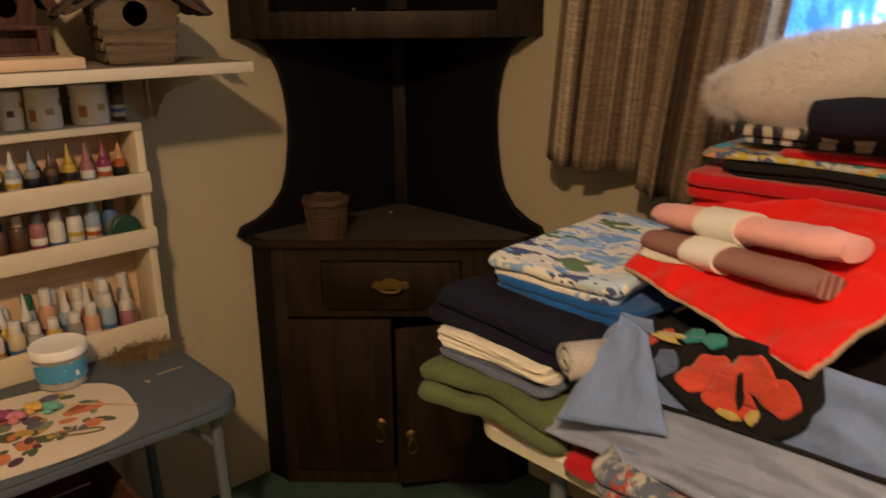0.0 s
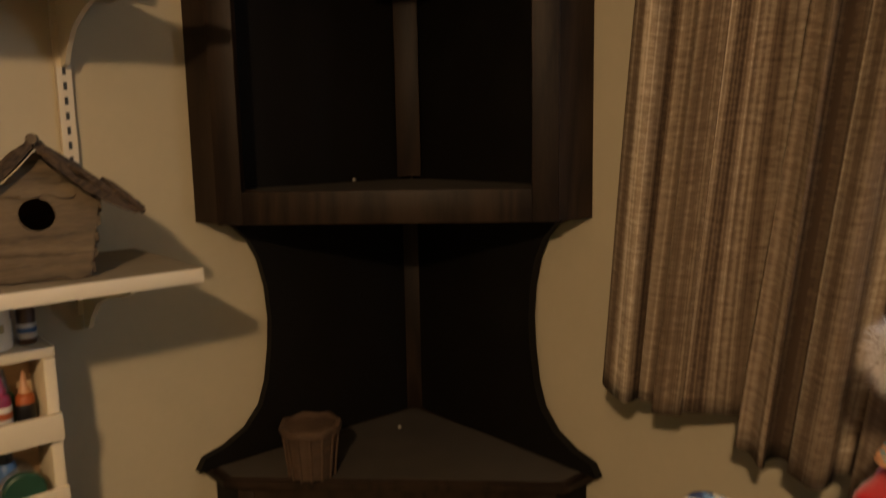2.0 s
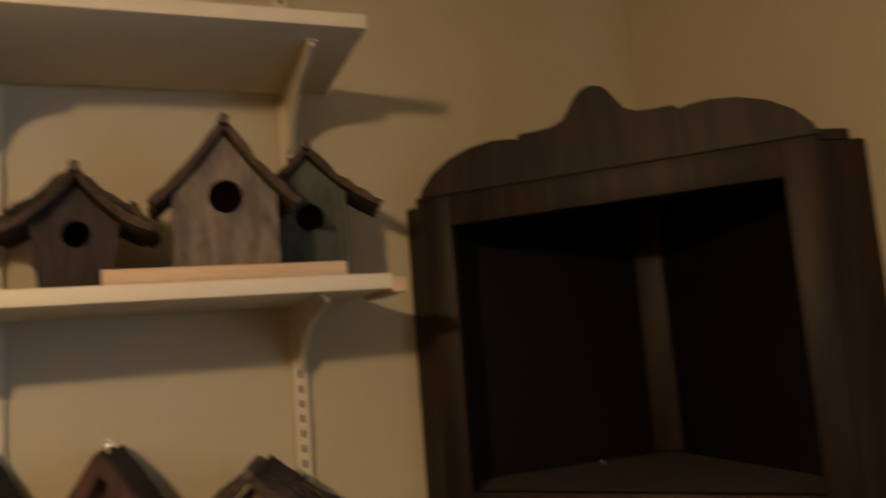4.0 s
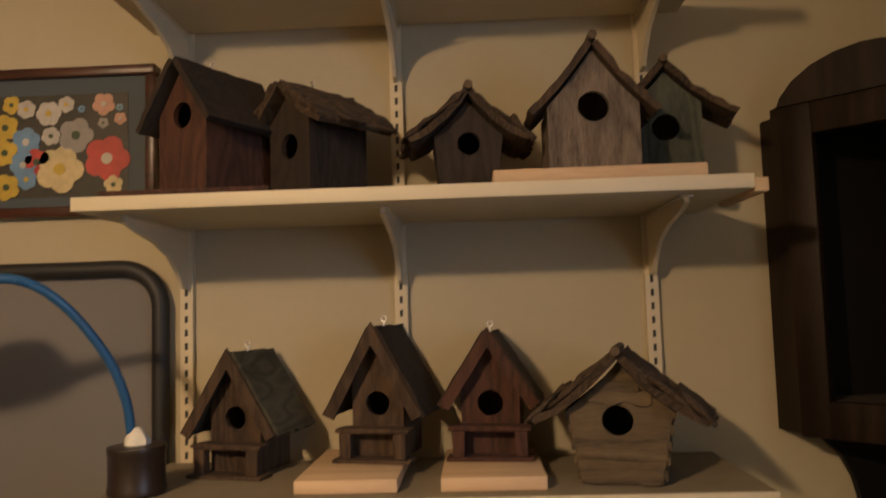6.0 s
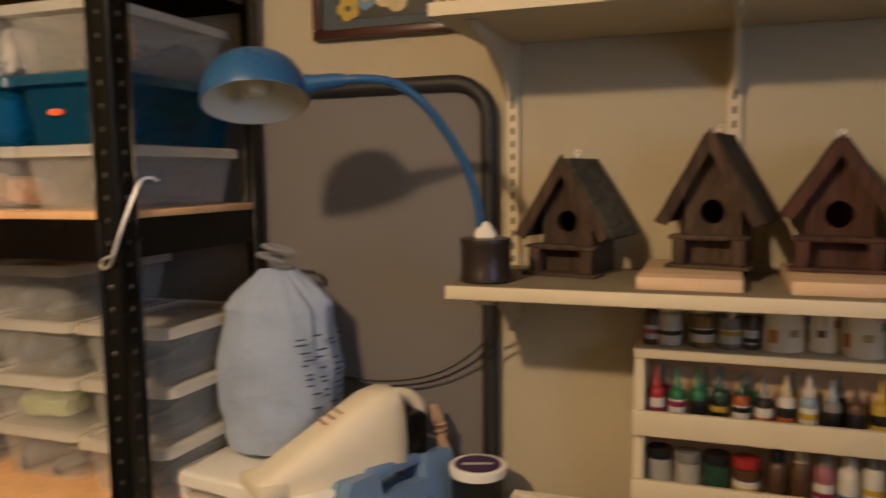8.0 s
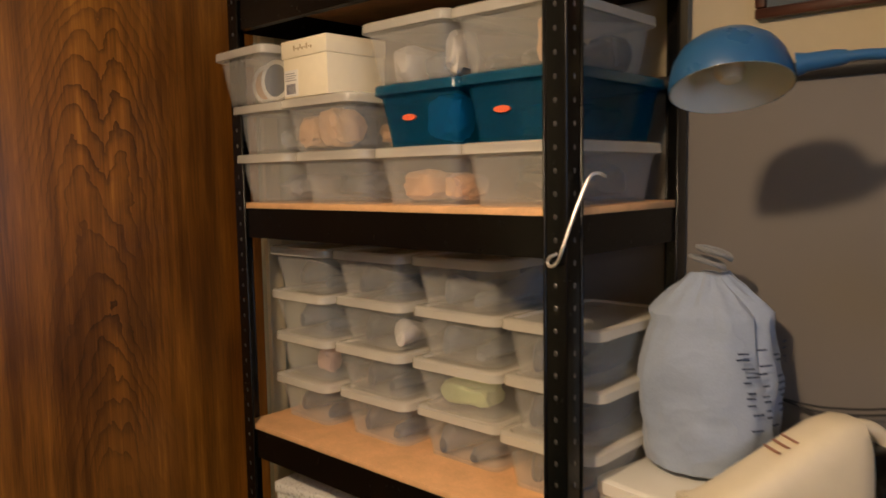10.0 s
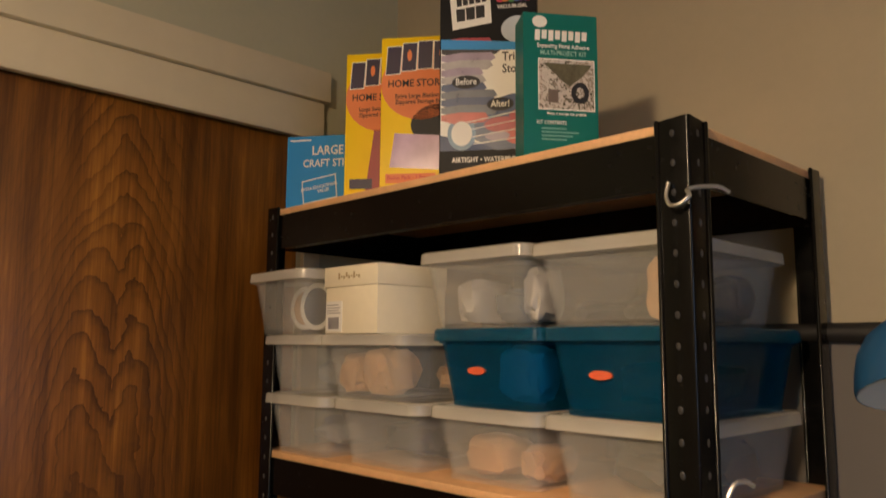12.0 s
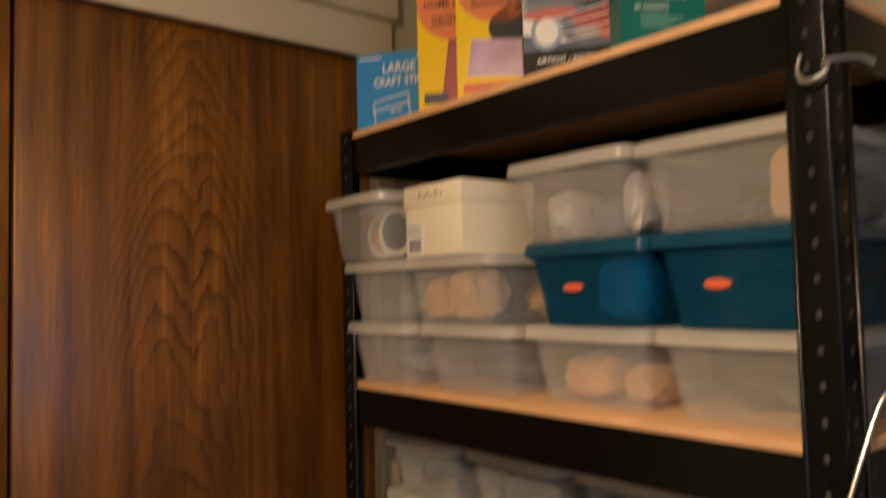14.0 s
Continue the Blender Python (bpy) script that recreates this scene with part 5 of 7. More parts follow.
def flower(cx, cz, r, col, heart, petals=5):
    bm = bm_new()
    for k in range(petals):
        a = 2 * math.pi * k / petals + cx * 40
        prism(bm, oval(cx + 0.55 * r * math.cos(a), cz + 0.55 * r * math.sin(a), r * 0.52, r * 0.50, 10), -0.0145 - 0.0002 * k, -0.0137, "y")
    f = part("flower", bm, col, art, smooth=0)
    bm = bm_new()
    prism(bm, oval(cx, cz, r * 0.26, r * 0.26, 10), -0.0158, -0.0150, "y")
    part("flower_heart", bm, heart, art, smooth=0)


FL = {n: plain("petal_" + n, mul(c, 0.78), 0.5, vary=0.25, scale=90, relief=0) for n, c in (("red", (0.55, 0.06, 0.05)), ("cream", (0.70, 0.55, 0.30)), ("yellow", (0.62, 0.42, 0.06)), ("blue", (0.16, 0.30, 0.48)), ("white", (0.55, 0.50, 0.45)), ("pink", (0.60, 0.33, 0.25)), ("grey", (0.34, 0.31, 0.30)), ("leaf", (0.05, 0.08, 0.04)))}
POSY = ((0.092, 0.112, 0.044, "red", "white"), (-0.002, 0.094, 0.046, "cream", "yellow"), (-0.048, 0.110, 0.026, "red", "leaf"), (0.030, 0.160, 0.034, "grey", "leaf"), (-0.070, 0.150, 0.028, "blue", "white"), (-0.075, 0.105, 0.026, "blue", "white"), (-0.068, 0.076, 0.020, "blue", "yellow"), (-0.112, 0.180, 0.026, "yellow", "leaf"), (-0.112, 0.130, 0.026, "yellow", "leaf"), (-0.108, 0.062, 0.026, "yellow", "leaf"), (-0.025, 0.205, 0.024, "white", "yellow"), (0.085, 0.220, 0.022, "pink", "white"), (-0.020, 0.160, 0.018, "white", "leaf"), (0.010, 0.222, 0.016, "white", "yellow"), (-0.070, 0.215, 0.018, "white", "yellow"), (-0.100, 0.225, 0.018, "yellow", "leaf"), (0.118, 0.190, 0.012, "pink", "white"), (0.105, 0.060, 0.018, "cream", "leaf"))
BLOOMS = [(q[0], q[1], q[2] * 1.05) for q in POSY]
for cx, cz, r, n, hh in POSY:
    flower(cx, cz, r, FL[n], FL[hh], 6 if n in ("blue", "white") else 5)

random.seed(17)
placed = [(0.092, 0.112, 0.05), (-0.002, 0.094, 0.05)]
for k in range(260):
    cx, cz, r = random.uniform(-0.125, 0.120), random.uniform(0.055, 0.228), random.uniform(0.007, 0.012)
    if cz > 0.13 and all((cx - a) ** 2 + (cz - c) ** 2 > (r + q) ** 2 for a, c, q in placed + BLOOMS):
        placed.append((cx, cz, r))
        flower(cx, cz, r, FL[random.choice(("white", "grey", "leaf", "leaf", "blue", "grey"))], FL["leaf"], 5)

# the blue gooseneck lamp
LAMPB = plain("blue_enamel", (0.020, 0.090, 0.225), 0.30, vary=0.08, scale=20, relief=0.03)
LAMPW = plain("white_enamel_inside", (0.75, 0.70, 0.58), 0.5, vary=0.04, relief=0.02)
lamp = thing("gooseneck_lamp", (-0.104, 1.530, ZS1), 0, "blue gooseneck desk lamp, switched off, on the shelf end", "lamp")
bm = bm_new()
lathe(bm, [(0.038, 0.0), (0.044, 0.003), (0.0445, 0.010), (0.0425, 0.016), (0.0425, 0.062), (0.0445, 0.068), (0.0435, 0.074), (0.030, 0.076)], 32)
part("base", bm, plain("dark_brown_bakelite", (0.025, 0.016, 0.012), 0.35, vary=0.3, relief=0.05), lamp, "dark brown ribbed drum base")
bm = bm_new()
lathe(bm, [(0.020, 0.076), (0.019, 0.083), (0.014, 0.090), (0.010, 0.098), (0.007, 0.102)], 14)
for v in bm.verts:
    v.co += Vector((noise.noise(v.co * 90), noise.noise(v.co * 90 + Vector((5, 5, 5))), 0)) * 0.004
part("tape_wrap", bm, cloth("crumpled_white_tape", (0.70, 0.66, 0.58)), lamp, "crumpled white tape round the neck")
hd = Vector((-0.442 + 0.104, 1.365 - 1.530, 1.572 - ZS1))
bm = bm_new()
neck = smooth_path([(-0.008, 0.0, 0.085), (-0.013, -0.010, 0.145), (-0.033, -0.030, 0.213), (-0.074, -0.070, 0.288), (-0.116, -0.102, 0.327), (-0.165, -0.125, 0.335), (-0.205, -0.138, 0.332)], 10)
tube(bm, neck, 0.0075, 10)
part("gooseneck", bm, LAMPB, lamp)
bm = bm_new()
tube(bm, [(-0.190, -0.133, 0.334), (-0.205, -0.138, 0.333), (-0.236, -0.147, 0.330), (-0.250, -0.151, 0.328)], [0.0095, 0.012, 0.013, 0.017], 14)
part("socket_sleeve", bm, LAMPB, lamp)
shade_m = Matrix.Translation(hd) @ pose(0, 0, 0, -15, -12, 0) @ Matrix.Diagonal((0.83, 0.83, 0.83, 1))
prof = [(0.104, -0.040), (0.1045, -0.034), (0.102, -0.015), (0.095, 0.010), (0.082, 0.032), (0.062, 0.048), (0.036, 0.057), (0.010, 0.060)]
bm = bm_new()
lathe(bm, prof, 40, cap0=False)
bmesh.ops.transform(bm, matrix=shade_m, verts=bm.verts)
sh = part("shade", bm, LAMPB, lamp)
bm = bm_new()
lathe(bm, [(r - 0.002, z - 0.0005) for r, z in prof], 40, cap0=False)
bmesh.ops.transform(bm, matrix=shade_m, verts=bm.verts)
part("shade_lining", bm, LAMPW, sh, "off-white inside of the shade")
bm = bm_new()
lathe(bm, [(0.002, -0.028), (0.018, -0.024), (0.027, -0.008), (0.024, 0.010), (0.014, 0.030), (0.013, 0.050)], 18)
bmesh.ops.transform(bm, matrix=shade_m, verts=bm.verts)
part("light_bulb", bm, plain("frosted_bulb_glass", (0.72, 0.60, 0.42), 0.35, vary=0.05, relief=0), lamp, "unlit frosted bulb")
for k in range(2):
    bm = bm_new()
    tube(bm, smooth_path([(-0.118 + 0.01 * k, 1.60, 1.215), (-0.125, 1.66, 1.160 - 0.02 * k), (-0.18, 1.735, 1.075 - 0.02 * k), (-0.28, 1.745, 1.010 - 0.012 * k), (-0.40, 1.745, 0.985 - 0.01 * k), (-0.50, 1.74, 0.990)]), 0.0022, 6)
    solid("lamp_cord", bm, INK, "thin black lamp cord hanging from the shelf", "cord", "lamp cords")

# ---- plastic drawer tower and what stands on it ----
WPL = plain("white_plastic", (0.86, 0.84, 0.78), 0.42, vary=0.05, scale=20, relief=0.04)
FROST = clear_plastic("frosted_drawer_plastic", (0.80, 0.74, 0.63), 0.30, 0.4)
dt = thing("drawer_tower", (-0.548, 1.432, FZ), -9, "white plastic tower with frosted drawers", "drawers")
H = 0.86 - FZ
bm = bm_new()
loft(bm, [rrect(0.345, 0.325, 0.02, H - 0.030, 0, 0.162), rrect(0.352, 0.332, 0.022, H - 0.026, 0, 0.162), rrect(0.352, 0.332, 0.022, H - 0.004, 0, 0.162), rrect(0.340, 0.320, 0.02, H, 0, 0.162)])
part("top", bm, WPL, dt)
for s in (-1, 1):
    bm = bm_new()
    x0, x1 = sorted((s * 0.168, s * 0.150))
    box(bm, (x0, 0.004, 0.0), (x1, 0.320, H - 0.030), 0.003)
    part("side_frame", bm, WPL, dt)
bm = bm_new()
box(bm, (-0.150, 0.308, 0.0), (0.150, 0.320, H - 0.030))
part("back_panel", bm, WPL, dt)
for k in range(4):
    z0 = 0.012 + k * 0.195
    bm = bm_new()
    box(bm, (-0.148, -0.004, z0), (0.148, 0.300, z0 + 0.180), 0.008)
    dr = part("drawer", bm, FROST, dt, "frosted translucent drawer")
    bm = bm_new()
    lathe(bm, [(0.034, 0.0), (0.030, 0.010), (0.022, 0.012), (0.018, 0.004)], 24)
    for v in bm.verts:
        v.co = Vector((v.co.x, -0.004 - v.co.z, z0 + 0.122 + v.co.y * 0.55))
    part("finger_grip", bm, WPL, dr, "oval moulded grip")

BAGC = cloth("pale_blue_cotton", (0.33, 0.40, 0.54), vary=0.16)
bag = thing("drawstring_bag", (-0.580, 1.632, 0.861), 10, "full pale blue cotton drawstring bag with dark printed script", "bag")
bm = bm_new()
rings = []
seg = 48
for j in range(27):
    f = j / 26
    z = 0.375 * f
    if f < 0.80:
        r = 0.112 + 0.020 * math.sin(math.pi * min(1, f / 0.72)) - 0.05 * max(0, 0.04 - f) / 0.04
    else:
        g = (f - 0.80) / 0.20
        r = 0.114 * (1 - g) ** 0.75 + 0.022 * g + (0.012 * max(0, g - 0.85) / 0.15)
    row = []
    for k in range(seg):
        a = 2 * math.pi * k / seg
        fold = (0.0018 + 0.010 * max(0, f - 0.55)) * math.sin(a * 15 + 2 * noise.noise(Vector((a, f * 3, 1)))) * (1 if f < 0.93 else 0.5)
        rr2 = r + fold - 0.007 * max(0.0, 0.2 - abs(noise.noise(Vector((a * 1.3 + f * 2, f * 2.6, 5))))) / 0.2 + 0.008 * noise.noise(Vector((math.cos(a) * 2, math.sin(a) * 2, f * 5)))
        row.append((rr2 * math.cos(a), rr2 * 0.82 * math.sin(a), z + 0.008 * noise.noise(Vector((math.cos(a), math.sin(a), f * 2)))))
    rings.append(row)
loft(bm, rings)
sack = part("sack", bm, BAGC, bag)
bm = bm_new()
for ph in (0, 1):
    tube(bm, [(0.030 * math.cos(a) + 0.012 * ph, 0.022 * math.sin(a) - 0.02, 0.385 + 0.022 * math.sin(a * 0.5) + 0.018 * ph) for a in [2 * math.pi * k / 16 for k in range(17)]], 0.0045, 8)
part("drawstring", bm, cloth("grey_cord", (0.22, 0.23, 0.25)), bag, "grey looped drawstring")
random.seed(11)
bm = bm_new()
for r in range(11):
    for k in range(4):
        a = radians(-58 + k * 15 + r * 1.5 + random.uniform(-3, 3))
        z = 0.245 - r * 0.0135 + k * 0.006 + random.uniform(-0.003, 0.003)
        if random.random() < 0.18:
            continue
        R = 0.1365
        p0, p1 = a, a + radians(random.uniform(5, 13))
        for q in range(3):
            aa, bb = p0 + (p1 - p0) * q / 3, p0 + (p1 - p0) * (q + 1) / 3
            rs = [(R * math.cos(x), R * 0.82 * math.sin(x)) for x in (aa, bb)]
            vs = [bm.verts.new((rs[0][0], rs[0][1], z)), bm.verts.new((rs[1][0], rs[1][1], z)), bm.verts.new((rs[1][0], rs[1][1], z + 0.0035)), bm.verts.new((rs[0][0], rs[0][1], z + 0.0035))]
            bm.faces.new(vs)
part("script_print", bm, plain("navy_ink", (0.03, 0.045, 0.09), 0.7, relief=0), bag, smooth=0)["kind"] = "stuff"

OLDCREAM = plain("aged_cream_plastic", (0.78, 0.70, 0.54), 0.42, vary=0.10, scale=14, relief=0.04)
vac = thing("hand_vacuum", (-0.505, 1.405, 0.861), -38, "aged cream plastic hand vacuum lying on the drawers", "vacuum cleaner")
bm = bm_new()
rings = []
for f, wd, zt in ((0.0, 0.080, 0.020), (0.004, 0.096, 0.030), (0.03, 0.100, 0.040), (0.10, 0.110, 0.078), (0.18, 0.120, 0.122), (0.225, 0.122, 0.146), (0.262, 0.120, 0.154), (0.285, 0.110, 0.150), (0.296, 0.090, 0.130)):
    ring = []
    for k in range(20):
        a = math.pi * k / 19
        ring.append((wd / 2 * math.copysign(abs(math.cos(a)) ** 0.55, math.cos(a)), f, zt * abs(math.sin(a)) ** 0.6 + 0.001))
    rings.append(ring)
loft(bm, rings)
part("hood", bm, OLDCREAM, vac)
bm = bm_new()
box(bm, (-0.056, -0.004, 0.0), (0.056, 0.05, 0.026), 0.006)
part("nozzle", bm, OLDCREAM, vac)
bm = bm_new()
tube(bm, smooth_path([(0.0, 0.27, 0.132), (0.0, 0.305, 0.132), (0.0, 0.335, 0.118), (0.0, 0.350, 0.09), (0.0, 0.345, 0.04)]), 0.013, 10)
part("handle", bm, OLDCREAM, vac)
bm = bm_new()
box(bm, (-0.045, 0.285, 0.002), (0.045, 0.345, 0.100), 0.012)
part("motor_housing", bm, BLACKSTEEL, vac, "black motor housing")
bm = bm_new()
for k in range(3):
    box(bm, (-0.020, 0.135 + 0.016 * k, 0.0), (0.022, 0.141 + 0.016 * k, 0.0012), m=Matrix.Translation((0, 0, 0.106 + 0.0075 * k)) @ Matrix.Identity(4))
part("label_bars", bm, plain("faded_red_print", (0.42, 0.22, 0.15), 0.6, relief=0), vac, smooth=0)
CORD = plain("tan_cord_rubber", (0.50, 0.34, 0.21), 0.55, vary=0.15)
pc = thing("power_cord", (0, 0, 0), 0, "bundled cream power cord hanging beside the vacuum", "cord")
for k in range(7):
    a = 2 * math.pi * k / 7
    o = Vector((0.008 * math.cos(a), 0.008 * math.sin(a), 0))
    bow = 0.004 * math.sin(k * 2.1)
    bm = bm_new()
    tube(bm, smooth_path([Vector((-0.272, 1.712, 0.955)) + o * 0.6, Vector((-0.262 + bow, 1.708, 0.925)) + o, Vector((-0.254, 1.704, 0.895)) + o * 0.8, Vector((-0.243 + bow, 1.700, 0.862)) + o * 1.2, Vector((-0.236, 1.698, 0.842)) + o * 0.5], 5), 0.0030, 6)
    part("strand", bm, CORD, pc)
bm = bm_new()
tube(bm, [Vector((-0.2555 + 0.0125 * math.cos(a), 1.7045 + 0.0125 * math.sin(a), 0.898 + 0.0012 * k)) for k, a in enumerate([0.6 * q for q in range(22)])], 0.0028, 6)
part("wrap", bm, CORD, pc)
bm = bm_new()
tube(bm, smooth_path([(-0.258, 1.700, 0.890), (-0.295, 1.690, 0.900), (-0.330, 1.68, 0.885), (-0.350, 1.67, 0.870)]), 0.0030, 6)
part("loose_end", bm, CORD, pc)

# ---- the blue-grey folding table with the paint rack ----
TZ = 0.615
TBL = plain("blue_grey_vinyl", (0.075, 0.095, 0.115), 0.5, vary=0.10, scale=60, relief=0.12)
tb = thing("folding_table", (0.150, 1.520, FZ), 0, "blue-grey folding card table with rounded corners", "table")
bm = bm_new()
tw, td, hh2 = 1.030, 0.500, TZ - FZ
loft(bm, [rrect(tw - 0.02, td - 0.02, 0.055, hh2 - 0.038, 0, 0, 8), rrect(tw, td, 0.06, hh2 - 0.034, 0, 0, 8), rrect(tw, td, 0.06, hh2 - 0.022, 0, 0, 8), rrect(tw - 0.004, td - 0.004, 0.06, hh2 - 0.018, 0, 0, 8), rrect(tw, td, 0.06, hh2 - 0.014, 0, 0, 8), rrect(tw - 0.006, td - 0.006, 0.06, hh2 - 0.002, 0, 0, 8), rrect(tw - 0.02, td - 0.02, 0.055, hh2, 0, 0, 8)])
part("tabletop", bm, TBL, tb)
LEGM = plain("blue_grey_painted_steel", (0.13, 0.15, 0.17), 0.4, vary=0.08, relief=0.04)
for sx in (-1, 1):
    for sy in (-1, 1):
        bm = bm_new()
        x, y = sx * (tw / 2 - 0.045), sy * (td / 2 - 0.05)
        tube(bm, [(x, y, hh2 - 0.036), (x + sx * 0.01, y, 0.0)], 0.0125, 10)
        leg = part("leg", bm, LEGM, tb)
        bm = bm_new()
        tube(bm, smooth_path([(x - sx * 0.10, y, hh2 - 0.045), (x - sx * 0.05, y, hh2 - 0.07), (x + sx * 0.002, y, hh2 - 0.13)]), 0.006, 8)
        part("leg_brace", bm, LEGM, leg)

# wooden crate under the table
DKBOX = wood("old_reddish_crate_wood", (0.030, 0.012, 0.006), (0.15, 0.060, 0.026), 0.6, along=(0.15, 1, 1), rings=9, scale=9, relief=0.4)
cr = thing("wooden_crate", (0.255, 1.42, FZ), 0, "old dark wooden crate standing under the table", "crate")
for k in range(4):
    for y0 in (-0.15, 0.138):
        bm = bm_new()
        box(bm, (-0.19, y0, 0.02 + k * 0.105), (0.19, y0 + 0.012, 0.115 + k * 0.105), 0.002)
        part("board", bm, DKBOX, cr)
    for x0 in (-0.19, 0.178):
        bm = bm_new()
        box(bm, (x0, -0.137, 0.02 + k * 0.105), (x0 + 0.012, 0.137, 0.115 + k * 0.105), 0.002)
        part("board", bm, DKBOX, cr)
bm = bm_new()
box(bm, (-0.178, -0.138, 0.0), (0.178, 0.138, 0.018))
part("bottom", bm, DKBOX, cr)

# paint rack
PX0, PX1 = 0.134, 0.670
pr = thing("paint_rack", (0, 0, 0), 0, "cream painted wooden rack crowded with craft paint bottles", "rack")
for x0, x1 in ((PX0, PX0 + 0.018), (PX1 - 0.018, PX1)):
    bm = bm_new()
    box(bm, (x0, 1.634, TZ + 0.001), (x1, 1.742, 1.098), 0.002)
    part("side", bm, SHELFWOOD, pr)
bm = bm_new()
box(bm, (PX0 - 0.002, 1.640, 1.0985), (PX1 + 0.002, 1.745, 1.116), 0.003)
part("top", bm, SHELFWOOD, pr)
bm = bm_new()
box(bm, (PX0 + 0.018, 1.734, TZ + 0.001), (PX1 - 0.018, 1.741, 1.098))
part("back", bm, PINE, pr)
LIPS = ((0.965, 1.009), (0.843, 0.885), (TZ + 0.001, 0.676))
for z0, z1 in LIPS:
    bm = bm_new()
    box(bm, (PX0 - 0.001, 1.622, z0), (PX1 + 0.001, 1.6335, z1), 0.002)
    part("lip", bm, SHELFWOOD, pr)
    bm = bm_new()
    box(bm, (PX0 + 0.018, 1.634, z0 + 0.004), (PX1 - 0.018, 1.734, z0 + 0.014))
    part("shelf_board", bm, SHELFWOOD, pr)

PC = {n: plain("paint_" + n, mul(c, 0.78), 0.35, vary=0.12, scale=60, relief=0) for n, c in (("red", (0.42, 0.03, 0.03)), ("magenta", (0.28, 0.03, 0.09)), ("green", (0.02, 0.17, 0.07)), ("forest", (0.02, 0.07, 0.04)), ("orange", (0.42, 0.10, 0.03)), ("black", (0.012, 0.012, 0.014)), ("white", (0.70, 0.66, 0.58)), ("cream", (0.62, 0.50, 0.32)), ("yellow", (0.55, 0.36, 0.04)), ("ochre", (0.30, 0.18, 0.05)), ("pink", (0.36, 0.13, 0.15)), ("blue", (0.06, 0.14, 0.30)), ("paleblue", (0.30, 0.38, 0.45)), ("brown", (0.10, 0.05, 0.025)), ("purple", (0.08, 0.03, 0.12)), ("grey", (0.25, 0.24, 0.22)), ("peach", (0.62, 0.32, 0.18)))}
GLASSY = clear_plastic("clear_bottle_plastic", (0.55, 0.52, 0.46), 0.45, 0.15)


def bottle(x, y, z, r, h, body, cap, kind, label, band=None):
    t = thing("paint_bottle", (x, y, z), random.uniform(0, 360), label, "bottle", "craft paint bottles")
    bm = bm_new()
    if kind == "nozzle":
        lathe(bm, [(r * 0.9, 0), (r, 0.002), (r, h * 0.52), (r * 0.85, h * 0.58), (r * 0.5, h * 0.62)], 16)
    else:
        lathe(bm, [(r * 0.9, 0), (r, 0.002), (r, h * 0.68), (r * 0.75, h * 0.75), (r * 0.6, h * 0.77)], 16)
    part("flask", bm, body, t)
    bm = bm_new()
    if kind == "nozzle":
        lathe(bm, [(r * 0.62, h * 0.60), (r * 0.62, h * 0.68), (r * 0.42, h * 0.72), (r * 0.16, h * 0.97), (r * 0.10, h)], 14)
    elif kind == "jar":
        lathe(bm, [(r * 1.02, h * 0.76), (r * 1.04, h * 0.78), (r * 1.04, h * 0.98), (r * 0.98, h)], 20)
    else:
        lathe(bm, [(r * 0.70, h * 0.76), (r * 0.72, h * 0.78), (r * 0.66, h * 0.98), (r * 0.58, h)], 14)
    part("cap", bm, cap, t)
    if band:
        bm = bm_new()
        lathe(bm, [(r + 0.0003, h * 0.12), (r + 0.0006, h * 0.13), (r + 0.0006, h * 0.42), (r + 0.0003, h * 0.43)], 16, cap0=False, cap1=False)
        lb = part("label", bm, band, t)
        bm = bm_new()
        z0 = h * random.choice((0.16, 0.24, 0.30))
        lathe(bm, [(r + 0.0008, z0), (r + 0.0010, z0 + 0.001), (r + 0.0010, z0 + h * 0.09), (r + 0.0008, z0 + h * 0.1)], 16, cap0=False, cap1=False)
        part("label_stripe", bm, random.choice((PC["black"], PC["orange"], PC["black"], PC["magenta"], PC["yellow"], PC["blue"])), lb)


random.seed(21)
Z1, Z2, Z3 = 0.9795, 0.8575, TZ + 0.0155
top_row = ["red", "green", "green", "forest", "orange", "black", "white", "paleblue", "grey", "brown", "yellow", "pink", "magenta", "orange"]
caps = ["red", "green", "green", "forest", "forest", "grey", "cream", "white", "paleblue", "brown", "yellow", "pink", "magenta", "peach"]
for k, (a, c) in enumerate(zip(top_row, caps)):
    x = PX0 + 0.036 + k * 0.0355
    bottle(x, 1.676 + random.uniform(0, 0.010), Z1, 0.0145, 0.098 + random.uniform(-0.006, 0.008), PC[a], PC[c], "nozzle", "small %s craft paint bottle with a pointed nozzle" % a, random.choice((PC["white"], PC["black"], PC["white"], PC["black"])))
    if k % 2 == 0:
        bottle(x + 0.012, 1.714, Z1, 0.014, 0.095, PC[random.choice(top_row)], PC["grey"], "nozzle", "small craft paint bottle at the back of the rack")
folded_lump((PX0 + 0.385, 1.652, Z1), (0.032, 0.012, 0.012), plain("tan_sponge", (0.50, 0.36, 0.15), 0.9, vary=0.3), "tan sponge scrap lying among paint bottles", name="sponge", category="sponge")
mid = [("jar", "grey", "black"), ("jar", "grey", "grey"), ("jar", "forest", "black"), ("jar", "brown", "red"), ("cap", "brown", "black"), ("cap", "brown", "cream"), ("cap", "pink", "grey"), ("cap", "white", "white"), ("cap", "white", "grey"), ("cap", "paleblue", "paleblue"), ("cap", "blue", "black")]
x = PX0 + 0.042
